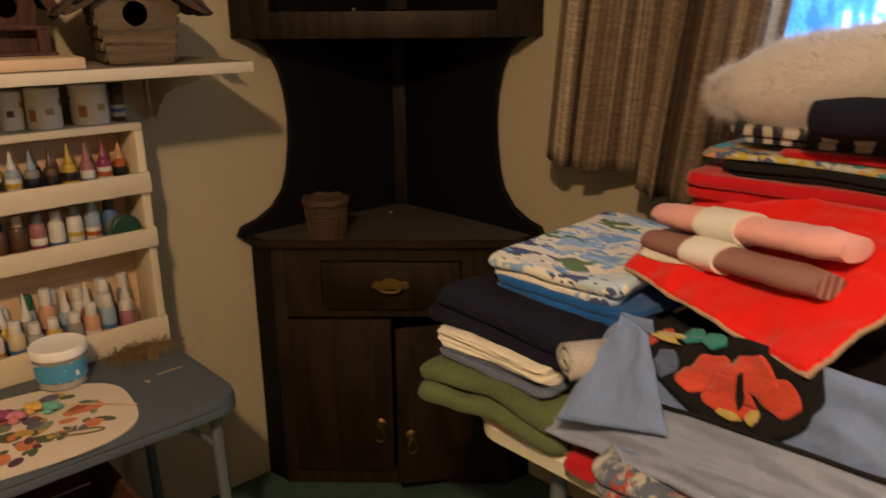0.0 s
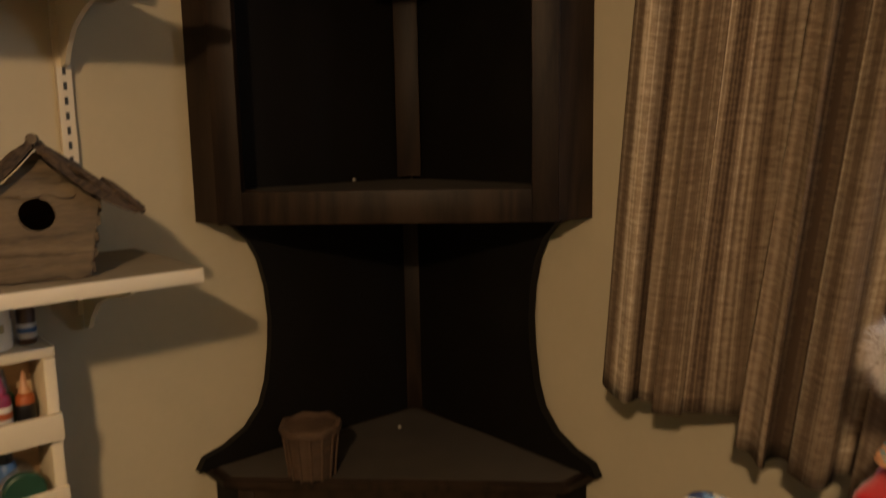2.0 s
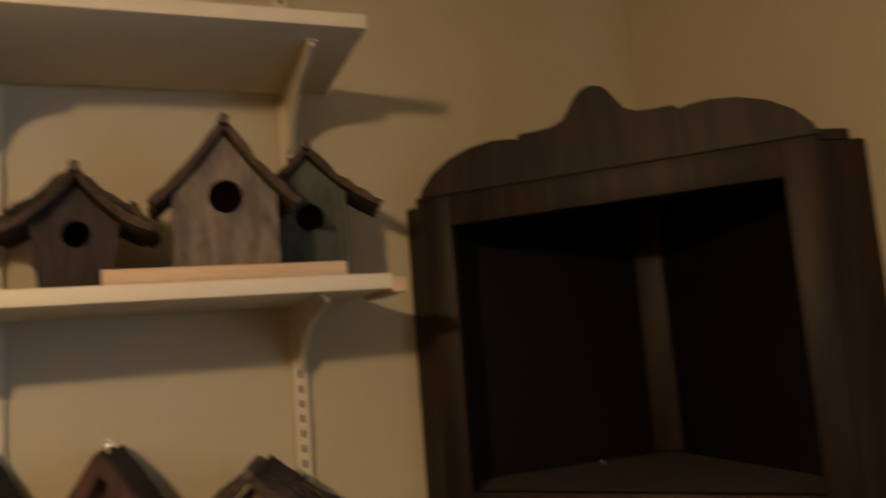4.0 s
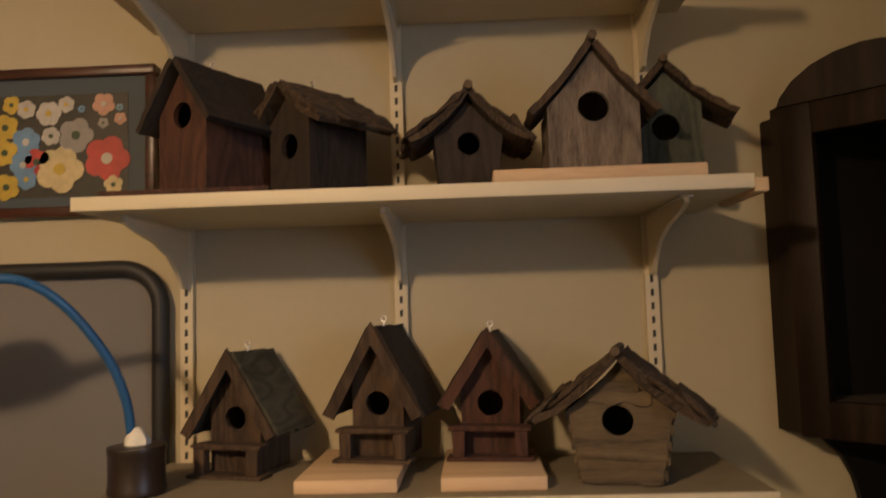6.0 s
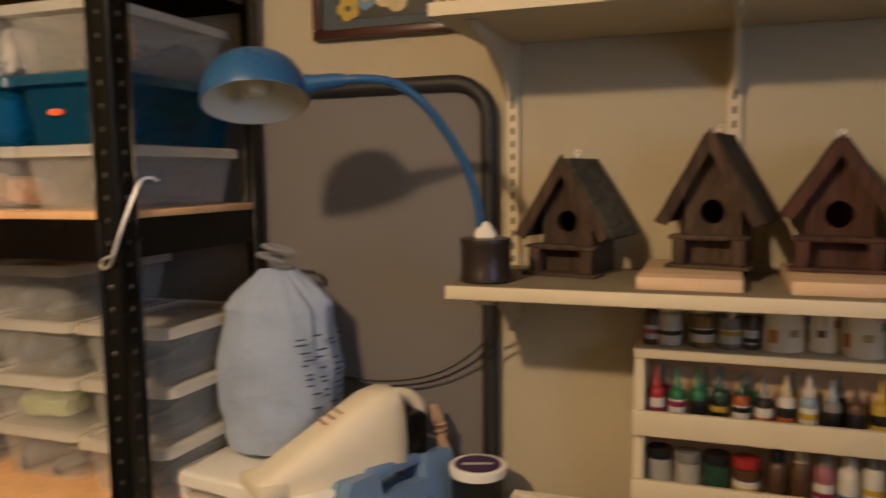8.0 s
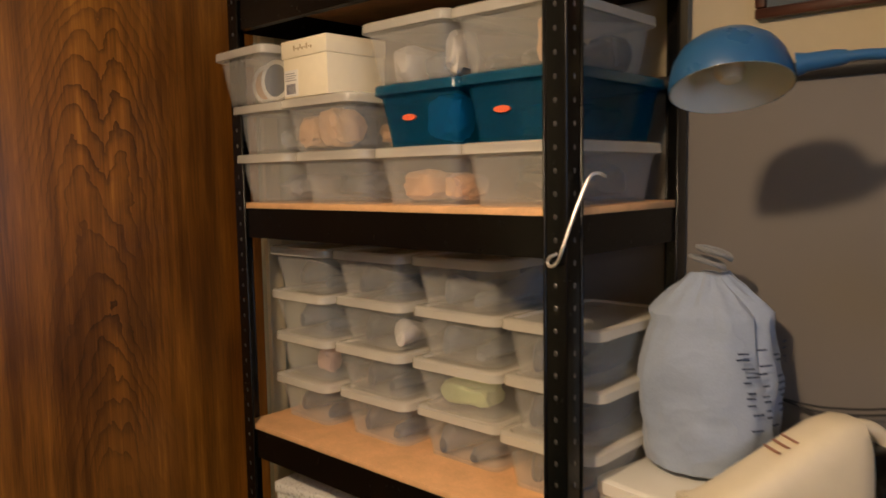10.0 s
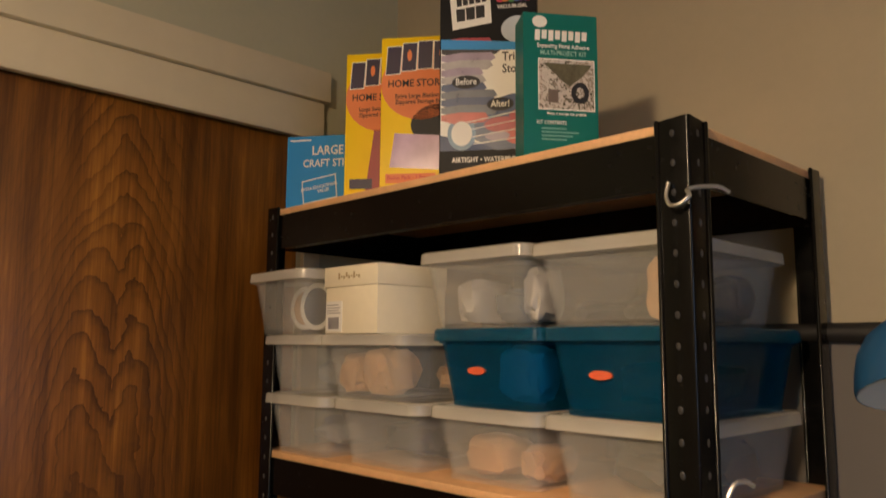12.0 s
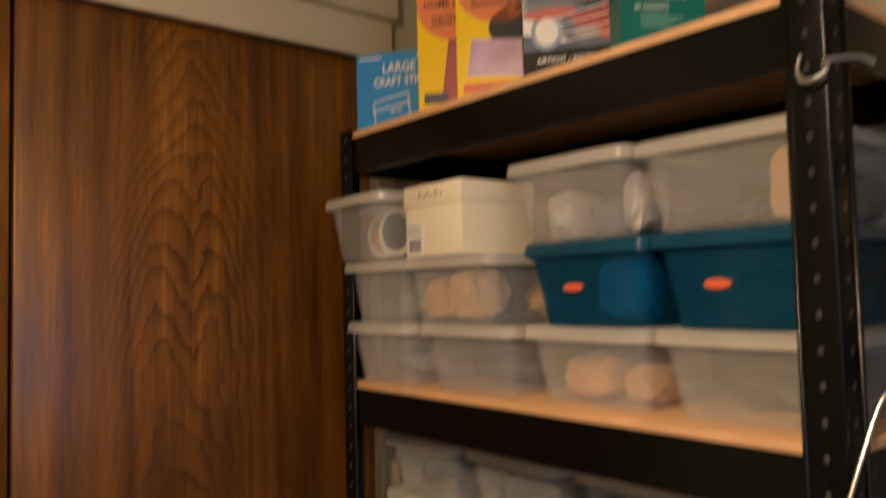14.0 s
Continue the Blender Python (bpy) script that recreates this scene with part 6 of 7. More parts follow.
for kd, a, c in mid:
    r = 0.022 if kd == "jar" else 0.0160
    bottle(x, 1.684, Z2, r, (0.070 if kd == "jar" else 0.092) + random.uniform(-0.006, 0.004), GLASSY if a == "grey" else PC[a], PC[c], kd, "%s craft paint %s on the middle rack shelf" % (a, "jar" if kd == "jar" else "bottle"), PC["white"] if random.random() < 0.5 else None)
    x += 2 * r + 0.005
bm = bm_new()
lathe(bm, [(0.028, 0.0), (0.030, 0.004), (0.030, 0.062), (0.0315, 0.064), (0.0315, 0.078), (0.028, 0.080)], 24)
bmesh.ops.transform(bm, matrix=pose(0, 0, 0.0315, 90, 0, 0), verts=bm.verts)
jar = thing("paint_jar", (PX1 - 0.062, 1.722, Z2), 0, "jar of dark green paint lying on its side", "jar")
part("glass", bm, GLASSY, jar)
bm = bm_new()
lathe(bm, [(0.0325, 0.079), (0.0325, 0.090), (0.029, 0.093)], 24)
bmesh.ops.transform(bm, matrix=pose(0, 0, 0.0327, 90, 0, 0), verts=bm.verts)
part("lid", bm, PC["forest"], jar, "dark green lid")
low = ["white", "cream", "paleblue", "white", "grey", "white", "cream", "pink", "white", "peach", "grey", "yellow"]
for row, (y, n, hgt) in enumerate(((1.662, 12, 0.105), (1.692, 11, 0.145), (1.716, 9, 0.135))):
    for k in range(n):
        x = PX0 + 0.042 + (k + 0.3 * row) * (0.455 / n)
        a = low[(k * 5 + row * 3) % 12]
        kd = "nozzle" if row == 1 and k % 3 else "cap"
        bottle(x + random.uniform(-0.004, 0.004), y, Z3, 0.0165, hgt + random.uniform(-0.014, 0.012), PC[a] if random.random() < 0.7 else GLASSY, PC["white"] if random.random() < 0.75 else PC[random.choice(("black", "green", "peach"))], kd, "%s craft glue or paint bottle on the lowest rack shelf" % a, random.choice((PC["blue"], PC["purple"], PC["white"], PC["red"], None)))
# cans on top of the rack
TIN = plain("tin_plate", (0.50, 0.46, 0.38), 0.35, metal=0.8, vary=0.1, relief=0.03)
CANLAB = plain("cream_can_wrapper", (0.86, 0.77, 0.60), 0.5, vary=0.10, scale=18, relief=0.03)
CANPRINT = [plain("can_print_" + n, c, 0.5, vary=0.25, scale=40, relief=0) for n, c in (("brown", (0.16, 0.07, 0.05)), ("orange", (0.55, 0.20, 0.06)), ("ochre", (0.52, 0.38, 0.16)))]


def paint_can(x, y, r, h, label):
    t = thing("paint_can", (x, y, 1.1165), random.uniform(0, 90), label, "can", "paint cans")
    bm = bm_new()
    lathe(bm, [(r - 0.001, 0.0), (r, 0.003), (r, h - 0.003), (r - 0.001, h)], 28)
    wr = part("wrapper", bm, CANLAB, t)
    for q, (a0, a1, f0, f1) in enumerate(((-14, 14, 0.22, 0.50), (44, 58, 0.30, 0.62), (100, 140, 0.60, 0.72), (170, 196, 0.20, 0.48), (228, 256, 0.34, 0.50), (284, 312, 0.55, 0.72))):
        bm = bm_new()
        lo = [bm.verts.new(((r + 0.0005) * math.cos(radians(a0 + (a1 - a0) * c / 8)), (r + 0.0005) * math.sin(radians(a0 + (a1 - a0) * c / 8)), h * f0)) for c in range(9)]
        up = [bm.verts.new((v.co.x, v.co.y, h * f1)) for v in lo]
        for c in range(8):
            bm.faces.new((lo[c], lo[c + 1], up[c + 1], up[c]))
        part("printed_panel", bm, CANPRINT[(q + int(x * 100)) % 3], wr)
    bm = bm_new()
    lathe(bm, [(r + 0.001, h - 0.003), (r + 0.002, h), (r - 0.001, h + 0.003), (r - 0.004, h - 0.001)], 28)
    part("rim", bm, TIN, t)


paint_can(0.497, 1.690, 0.033, 0.082, "small cream labelled paint can on the rack top")
paint_can(0.587, 1.692, 0.037, 0.084, "small cream labelled paint can with an orange drip")
paint_can(0.376, 1.702, 0.034, 0.080, "small cream labelled paint can at the back")
paint_can(0.440, 1.712, 0.026, 0.078, "narrow paint can at the back of the rack top")
for x, a, c in ((0.160, "brown", "black"), (0.190, "white", "white"), (0.245, "ochre", "white"), (0.290, "grey", "grey"), (0.325, "brown", "grey"), (0.645, "brown", "black")):
    bottle(x, 1.690, 1.1165, 0.021 if a != "brown" else 0.014, 0.080, PC[a], PC[c], "jar", "%s jar standing on top of the paint rack" % a, PC["white"])

# placemat and small things on the table
MAT = plain("cream_vinyl_placemat", (0.66, 0.56, 0.44), 0.45, vary=0.05, relief=0.05)
pm = thing("placemat", (0.235, 1.425, TZ + 0.0005), -8, "cream oval vinyl placemat printed with fruit and leaves", "placemat")
bm = bm_new()
ring = []
for k in range(64):
    a = 2 * math.pi * k / 64
    ring.append((0.255 * math.copysign(abs(math.cos(a)) ** 0.62, math.cos(a)), 0.150 * math.copysign(abs(math.sin(a)) ** 0.62, math.sin(a))))
prism(bm, ring, 0.0, 0.003, "z")
part("mat", bm, MAT, pm)
random.seed(5)
FR = [plain("fruit_print_" + n, c, 0.5, vary=0.3, scale=60, relief=0) for n, c in (("plum", (0.08, 0.03, 0.05)), ("peach", (0.55, 0.18, 0.07)), ("gold", (0.50, 0.30, 0.08)), ("leaf", (0.07, 0.09, 0.04)), ("sage", (0.20, 0.22, 0.13)), ("grape", (0.12, 0.10, 0.16)), ("rust", (0.30, 0.07, 0.04)))]
for k in range(120):
    a, q = random.uniform(0, 2 * math.pi), math.sqrt(random.uniform(0.05, 0.92))
    cx, cy = 0.225 * q * math.cos(a), 0.130 * q * math.sin(a)
    m = FR[random.choice((0, 1, 1, 2, 3, 3, 3, 4, 4, 5, 5, 6))]
    r = random.uniform(0.007, 0.023)
    bm = bm_new()
    el = random.uniform(0.45, 0.9)
    th = random.uniform(0, 3.14)
    pts = [(cx + r * math.cos(b) * math.cos(th) - r * el * math.sin(b) * math.sin(th), cy + r * math.cos(b) * math.sin(th) + r * el * math.sin(b) * math.cos(th)) for b in [2 * math.pi * j / 14 for j in range(14)]]
    prism(bm, pts, 0.0031, 0.0034 + 0.00001 * k, "z")
    part("fruit_print", bm, m, pm, smooth=0)

tub = thing("plastic_tub", (0.415, 1.560, TZ + 0.0042), 20, "translucent plastic tub with a white lid and blue label", "tub")
bm = bm_new()
lathe(bm, [(0.042, 0), (0.046, 0.003), (0.051, 0.070), (0.0515, 0.074)], 32)
part("pot", bm, GLASSY, tub)
bm = bm_new()
lathe(bm, [(0.0535, 0.068), (0.054, 0.070), (0.054, 0.084), (0.052, 0.087), (0.046, 0.085)], 32)
part("lid", bm, WPL, tub)
bm = bm_new()
lathe(bm, [(0.0475, 0.018), (0.0480, 0.0185), (0.0512, 0.058), (0.0508, 0.0585)], 32, cap0=False, cap1=False)
part("label", bm, patches("blue_white_label", [(0.05, 0.25, 0.45), (0.70, 0.68, 0.62), (0.70, 0.68, 0.62), (0.06, 0.30, 0.50)], 26), tub)
bm = bm_new()
lathe(bm, [(0.040, 0.004), (0.045, 0.04), (0.02, 0.052)], 20)
part("paste", bm, PC["white"], tub, "white paste inside")


def fluff(name, loc, spread, n, size, material, label, category, flat=0.4):
    rng = random.Random(len(label))
    bm = bm_new()
    for k in range(n):
        d = Vector((rng.gauss(0, 1), rng.gauss(0, 1), abs(rng.gauss(0, 1)) * flat)) * 0.5
        p = Vector((d.x * spread[0], d.y * spread[1], d.z * spread[2]))
        q = Vector((rng.gauss(0, 1), rng.gauss(0, 1), rng.gauss(0, 0.6))).normalized() * size
        s = q.cross(Vector((0.3, 0.2, 1))).normalized() * size * 0.10
        vs = [bm.verts.new(p - q - s), bm.verts.new(p - q + s), bm.verts.new(p + q)]
        for v in vs:
            v.co.z = max(0.0005, v.co.z)
        bm.faces.new(vs)
    ob = solid(name, bm, material, label, category, loc=loc, smooth=0)
    ob["kind"] = "stuff"
    return ob


fluff("dried_moss", (0.590, 1.600, TZ), (0.075, 0.05, 0.04), 1600, 0.013, plain("tan_moss", (0.26, 0.17, 0.07), 0.95, vary=0.4), "tangle of dry tan moss on the table", "moss")
for x, y, n in ((0.300, 1.455, "pink"), (0.335, 1.470, "yellow"), (0.360, 1.450, "green"), (0.285, 1.475, "magenta")):
    t = thing("flower_clip", (x, y, TZ + 0.0042), random.uniform(0, 90), "small %s fabric flower on the placemat" % n, "flower", "small fabric flowers")
    col = plain("flower_fabric_" + n, {"pink": (0.60, 0.20, 0.25), "yellow": (0.70, 0.42, 0.10), "green": (0.15, 0.42, 0.33), "magenta": (0.30, 0.05, 0.15)}[n], 0.8, vary=0.2)
    for k in range(5):
        bm = bm_new()
        bmesh.ops.create_icosphere(bm, subdivisions=2, radius=0.010)
        a = k * 1.2566
        for v in bm.verts:
            v.co = Vector((v.co.x * 1.0 + 0.010 * math.cos(a), v.co.y + 0.010 * math.sin(a), v.co.z * 0.55 + 0.010 + 0.004 * math.sin(a * 2)))
        part("petal", bm, col, t)
bm = bm_new()
tube(bm, [(0.375, 1.462, TZ + 0.008), (0.485, 1.360, TZ + 0.007)], 0.0016, 6)
solid("wooden_skewer", bm, PINE, "thin pale wooden skewer lying across the placemat", "skewer")
bm = bm_new()
tube(bm, smooth_path([(0.30, 1.370, TZ + 0.006), (0.36, 1.345, TZ + 0.006), (0.40, 1.325, TZ + 0.006), (0.405, 1.312, TZ + 0.006), (0.38, 1.318, TZ + 0.006), (0.33, 1.345, TZ + 0.006)]), 0.0016, 6)
solid("twist_wire", bm, plain("olive_wire", (0.16, 0.13, 0.07), 0.6), "looped olive craft wire lying on the placemat", "wire")
bm = bm_new()
for x, y in ((0.540, 1.455), (0.546, 1.452), (0.543, 1.447)):
    lathe(bm, [(0.003, 0), (0.003, 0.0008)], 8, c=(x, y, TZ + 0.0003))
box(bm, (0.570, 1.466, TZ + 0.0002), (0.625, 1.469, TZ + 0.001), m=None)
solid("paint_drips", bm, PC["cream"], "dried pale paint drips on the table top", "paint")

# left end of the table: tubs, blue case, cup tray
for z0, h, body, nm in ((TZ + 0.0005, 0.140, GLASSY, "white lidded translucent tub under another"), (TZ + 0.1505, 0.100, PC["black"], "black tub with a white rim and purple lid")):
    t = thing("plastic_tub", (-0.160, 1.655, z0), 0, nm, "tub", "stacked tubs")
    bm = bm_new()
    lathe(bm, [(0.046, 0), (0.050, 0.003), (0.053, h - 0.016)], 32)
    part("pot", bm, body, t)
    bm = bm_new()
    k = 0.008 if body is GLASSY else 0.0
    lathe(bm, [(0.055 + k, h - 0.018), (0.056 + k, h - 0.014), (0.056 + k, h - 0.002), (0.053 + k, h), (0.046, h), (0.045, h - 0.002)], 32)
    part("lid", bm, WPL, t)
    if body is not GLASSY:
        bm = bm_new()
        lathe(bm, [(0.0445, h - 0.0015), (0.044, h + 0.0005)], 32)
        lb = part("lid_label", bm, PC["purple"], t, "dark purple round lid label")
        bm = bm_new()
        box(bm, (-0.030, -0.006, h + 0.0006), (0.030, 0.004, h + 0.0012), m=pose(0, 0, 0, 0, 0, 20))
        part("label_band", bm, PC["white"], lb)

CASEB = plain("blue_moulded_plastic", (0.15, 0.25, 0.43), 0.45, vary=0.08, scale=30, relief=0.05)
cs = thing("carry_case", (-0.272, 1.520, TZ + 0.001), 48, "blue moulded plastic tool case standing on the table", "case", ry=0)
bm = bm_new()
outl = [(-0.125, 0.0), (0.125, 0.0), (0.134, 0.010), (0.134, 0.238), (0.122, 0.256), (0.062, 0.258), (0.056, 0.214), (-0.056, 0.214), (-0.062, 0.258), (-0.122, 0.256), (-0.134, 0.238), (-0.134, 0.010)]
prism(bm, outl, -0.034, -0.002, "y")
part("front_shell", bm, CASEB, cs)
bm = bm_new()
prism(bm, outl, 0.002, 0.034, "y")
part("back_shell", bm, CASEB, cs)
bm = bm_new()
box(bm, (-0.066, -0.016, 0.240), (0.066, 0.016, 0.264), 0.005)
part("handle", bm, CASEB, cs)
bm = bm_new()
box(bm, (-0.098, -0.038, 0.030), (0.098, -0.033, 0.180), 0.004)
part("raised_panel", bm, CASEB, cs)
cs.matrix_basis = pose(-0.262, 1.560, TZ + 0.010, -12, 0, 66)

tr = thing("cup_tray", (0.020, 1.600, TZ + 0.001), 0, "cream moulded tray with a row of round cups", "tray")
bm = bm_new()
box(bm, (-0.110, -0.016, 0.0), (0.110, 0.060, 0.150), 0.006)
part("block", bm, OLDCREAM, tr)
for k in range(4):
    bm = bm_new()
    prism(bm, [(-0.0268, -0.037), (0.0268, -0.037), (0.0268, 0.037), (-0.0268, 0.037)], 0.1505, 0.206, "z", hole=(0.0, 0.0, 0.0225), m=pose(-0.081 + k * 0.054, 0.022, 0))
    part("cup_cell", bm, OLDCREAM, tr)

BEADC = plain("dull_bead", (0.22, 0.19, 0.15), 0.5)
# basket on the cabinet counter
BASK = wood("woven_dark_reed", (0.030, 0.015, 0.008), (0.14, 0.075, 0.038), 0.7, along=(1, 1, 6), rings=20, scale=30, relief=0.9)
bs = thing("woven_basket", (1.105, 1.600, 0.7772), -45, "small dark woven reed basket on the counter", "basket")
for k in range(11):
    bm = bm_new()
    r, z0 = 0.043 + 0.0010 * k + 0.0010 * (k % 2), 0.001 + k * 0.0083
    lathe(bm, [(r - 0.003, z0), (r, z0 + 0.003), (r, z0 + 0.0055), (r - 0.003, z0 + 0.0083)], 28)
    part("weave_ring", bm, BASK, bs)
for k in range(14):
    a = 2 * math.pi * k / 14
    bm = bm_new()
    tube(bm, [((0.045 + 0.011 * f) * math.cos(a), (0.045 + 0.011 * f) * math.sin(a), 0.098 * f) for f in (0.0, 0.3, 0.6, 0.85, 1.0)], 0.0026, 6)
    part("stake", bm, BASK, bs)
bm = bm_new()
lathe(bm, [(0.052, 0.090), (0.060, 0.092), (0.062, 0.098), (0.059, 0.106), (0.050, 0.108), (0.046, 0.102)], 28)
for v in bm.verts:
    v.co.z += 0.003 * math.sin(7 * math.atan2(v.co.y, v.co.x))
part("rim", bm, BASK, bs)
bm = bm_new()
bmesh.ops.create_icosphere(bm, subdivisions=2, radius=0.0045)
solid("pale_bead", bm, BEADC, "tiny greyish bead lying on the counter", "bead", loc=(1.369, 1.661, 0.7835))
bm = bm_new()
bmesh.ops.create_icosphere(bm, subdivisions=2, radius=0.0045)
solid("pale_bead", bm, BEADC, "tiny greyish bead lying on the upper shelf", "bead", loc=(1.314, 1.726, 1.3435))

# ---- curtain ----
CURT, cnt, cb = nodes_of("taupe_woven_curtain")
uvn = cnt.nodes.new("ShaderNodeUVMap")


def cloth_noise(su, sv, detail=2, rough=0.5):
    mp = cnt.nodes.new("ShaderNodeMapping")
    mp.inputs["Scale"].default_value = (su, sv, 1)
    cnt.links.new(uvn.outputs[0], mp.inputs["Vector"])
    return noise_tex(cnt, mp.outputs[0], 1.0, detail, rough)


bands = cloth_noise(17, 0.02)
pinstripe = cloth_noise(150, 0.4)
slub = cloth_noise(80, 170, 3, 0.6)
gap_line = cloth_noise(16, 120, 2, 0.7)
yarn = math_node(cnt, "ADD", math_node(cnt, "MULTIPLY", bands, 1.0), math_node(cnt, "MULTIPLY", pinstripe, 0.35))
yarn = math_node(cnt, "ADD", yarn, math_node(cnt, "MULTIPLY", slub, 0.17))
yarn = math_node(cnt, "ADD", yarn, math_node(cnt, "MULTIPLY", gap_line, 0.17))
cnt.links.new(ramp(cnt, yarn, [(0.68, (0.055, 0.034, 0.022)), (0.82, (0.160, 0.112, 0.075)), (0.92, (0.30, 0.228, 0.160)), (1.08, (0.54, 0.445, 0.335))]), cb.inputs["Base Color"])
cb.inputs["Roughness"].default_value = 0.9
cb.inputs["Specular IOR Level"].default_value = 0.2
bump(cnt, cb, yarn, 0.5, 0.003)
cu = thing("curtain", (0, 0, 0), 0, "taupe slubbed woven curtain hanging in pleats beside the window", "curtain")


def curtain_panel(y_a, y_b, hem_a, hem_b):
    """Uneven hand-hung folds; the cloth's own coordinates go with it."""
    bm = bm_new()
    uv = bm.loops.layers.uv.new("UVMap")
    nu, nv = 190, 36
    rows = []
    for j in range(nv + 1):
        f = j / nv
        row = []
        for k in range(nu + 1):
            u = k / nu
            ph = u * 2 * math.pi * 5.0 + 2.2 * math.sin(u * 6.3 + 0.6) + 0.9 * math.sin(u * 17 + 2) + 0.35 * math.sin(2.2 * f + 9 * u)
            amp = 0.017 + 0.014 * f + 0.011 * math.sin(u * 13 + 0.8 * f + 1)
            fold = math.sin(ph)
            fold = math.copysign(abs(fold) ** 0.75, fold) + 0.28 * math.sin(ph * 2.3 + 1.5 * u) + 0.14 * math.sin(ph * 4.1 + 2)
            z1 = hem_a + (hem_b - hem_a) * u + 0.012 * math.sin(ph * 0.5 + 1) + 0.004 * fold
            y = y_a + (y_b - y_a) * u - 0.105 * (1 - u) * (1 - f) - 0.165 * u * (1 - f) + 0.013 * math.sin(ph * 2 + 1) * (0.3 + 0.7 * f)
            row.append(bm.verts.new((1.415 + amp * fold + 0.010 * noise.noise(Vector((u * 8, f * 2, 3))), y, 2.28 + (z1 - 2.28) * f)))
        rows.append(row)
    for j in range(nv):
        for k in range(nu):
            face = bm.faces.new((rows[j][k], rows[j][k + 1], rows[j + 1][k + 1], rows[j + 1][k]))
            for lp, (a, c) in zip(face.loops, ((k, j), (k + 1, j), (k + 1, j + 1), (k, j + 1))):
                lp[uv].uv = (0.95 * a / nu, 1.3 * c / nv)
    return bm


bm = curtain_panel(1.126, 0.665, 1.016, 0.940)
ob = part("panel", bm, CURT, cu, smooth=80)
md = ob.modifiers.new("thickness", "SOLIDIFY")
md.thickness = 0.0022
bm = bm_new()
tube(bm, [(1.445, 1.22, 2.29), (1.445, -0.85, 2.29)], 0.010, 10)
part("rod", bm, TRIM, cu)

# ---- table heaped with folded clothes ----
CZT = 0.700
WTB = plain("cream_plastic_table", (0.82, 0.76, 0.60), 0.45, vary=0.05, relief=0.04)
ct = thing("clothes_table", (1.155, 0.10, FZ), 0, "cream folding table with rounded corners heaped with folded clothes", "table")
bm = bm_new()
hh3 = CZT - FZ
loft(bm, [rrect(0.64, 1.37, 0.045, hh3 - 0.040), rrect(0.66, 1.39, 0.05, hh3 - 0.034), rrect(0.664, 1.394, 0.05, hh3 - 0.008), rrect(0.650, 1.38, 0.05, hh3)])
part("tabletop", bm, WTB, ct)
for sx in (-1, 1):
    for sy in (-1, 1):
        bm = bm_new()
        tube(bm, [(sx * 0.27, sy * 0.55, hh3 - 0.04), (sx * 0.28, sy * 0.58, 0.0)], 0.014, 10)
        part("leg", bm, LEGM, ct)

FAB = {n: cloth("cloth_" + n, c, vary=v) for n, c, v in (("green", (0.110, 0.145, 0.066), 0.40), ("navy", (0.010, 0.011, 0.022), 0.2), ("white", (0.80, 0.75, 0.66), 0.08), ("denim_dark", (0.12, 0.15, 0.23), 0.3), ("blue", (0.008, 0.10, 0.36), 0.25), ("red", (0.82, 0.016, 0.012), 0.05), ("crimson", (0.52, 0.012, 0.018), 0.12), ("pink", (0.88, 0.44, 0.42), 0.06), ("black", (0.014, 0.013, 0.015), 0.2), ("denim", (0.185, 0.27, 0.49), 0.28), ("grey", (0.40, 0.38, 0.35), 0.6), ("pale_denim", (0.27, 0.315, 0.45), 0.25), ("slate", (0.045, 0.05, 0.06), 0.2), ("maroon", (0.10, 0.025, 0.03), 0.2), ("teal", (0.04, 0.26, 0.27), 0.2))}
PRINT = patches("tropical_shirt_print", [(0.70, 0.68, 0.62), (0.20, 0.38, 0.68), (0.80, 0.76, 0.68), (0.26, 0.46, 0.74), (0.12, 0.20, 0.10), (0.82, 0.78, 0.70), (0.80, 0.76, 0.69), (0.06, 0.09, 0.22), (0.50, 0.64, 0.78), (0.80, 0.76, 0.68), (0.82, 0.78, 0.70), (0.30, 0.50, 0.76), (0.80, 0.76, 0.68)], 20, stretch=(2.2, 0.8, 1))
PLAID = patches("tan_plaid", [(0.58, 0.40, 0.18), (0.62, 0.44, 0.22), (0.42, 0.26, 0.10), (0.60, 0.42, 0.20)], 90, stretch=(1, 2, 1))
STRIPE_M, snt, sb = nodes_of("brown_striped_knit")
wv = snt.nodes.new("ShaderNodeTexWave")
wv.bands_direction = "Y"
wv.inputs["Scale"].default_value = 60
wv.inputs["Distortion"].default_value = 1.0
snt.links.new(coords(snt), wv.inputs["Vector"])
snt.links.new(ramp(snt, wv.outputs["Fac"], [(0.35, (0.22, 0.085, 0.075)), (0.65, (0.44, 0.25, 0.22))]), sb.inputs["Base Color"])
sb.inputs["Roughness"].default_value = 0.95
bump(snt, sb, wv.outputs["Fac"], 0.5, 0.003)
ZEB, znt, zb = nodes_of("zebra_print")
wz = znt.nodes.new("ShaderNodeTexWave")
wz.inputs["Scale"].default_value = 9
wz.inputs["Distortion"].default_value = 7
wz.inputs["Detail"].default_value = 1
znt.links.new(coords(znt, rot=(0, 0, 60)), wz.inputs["Vector"])
znt.links.new(ramp(znt, wz.outputs["Fac"], [(0.50, (0.012, 0.013, 0.02)), (0.58, (0.50, 0.46, 0.42))]), zb.inputs["Base Color"])
zb.inputs["Roughness"].default_value = 0.9


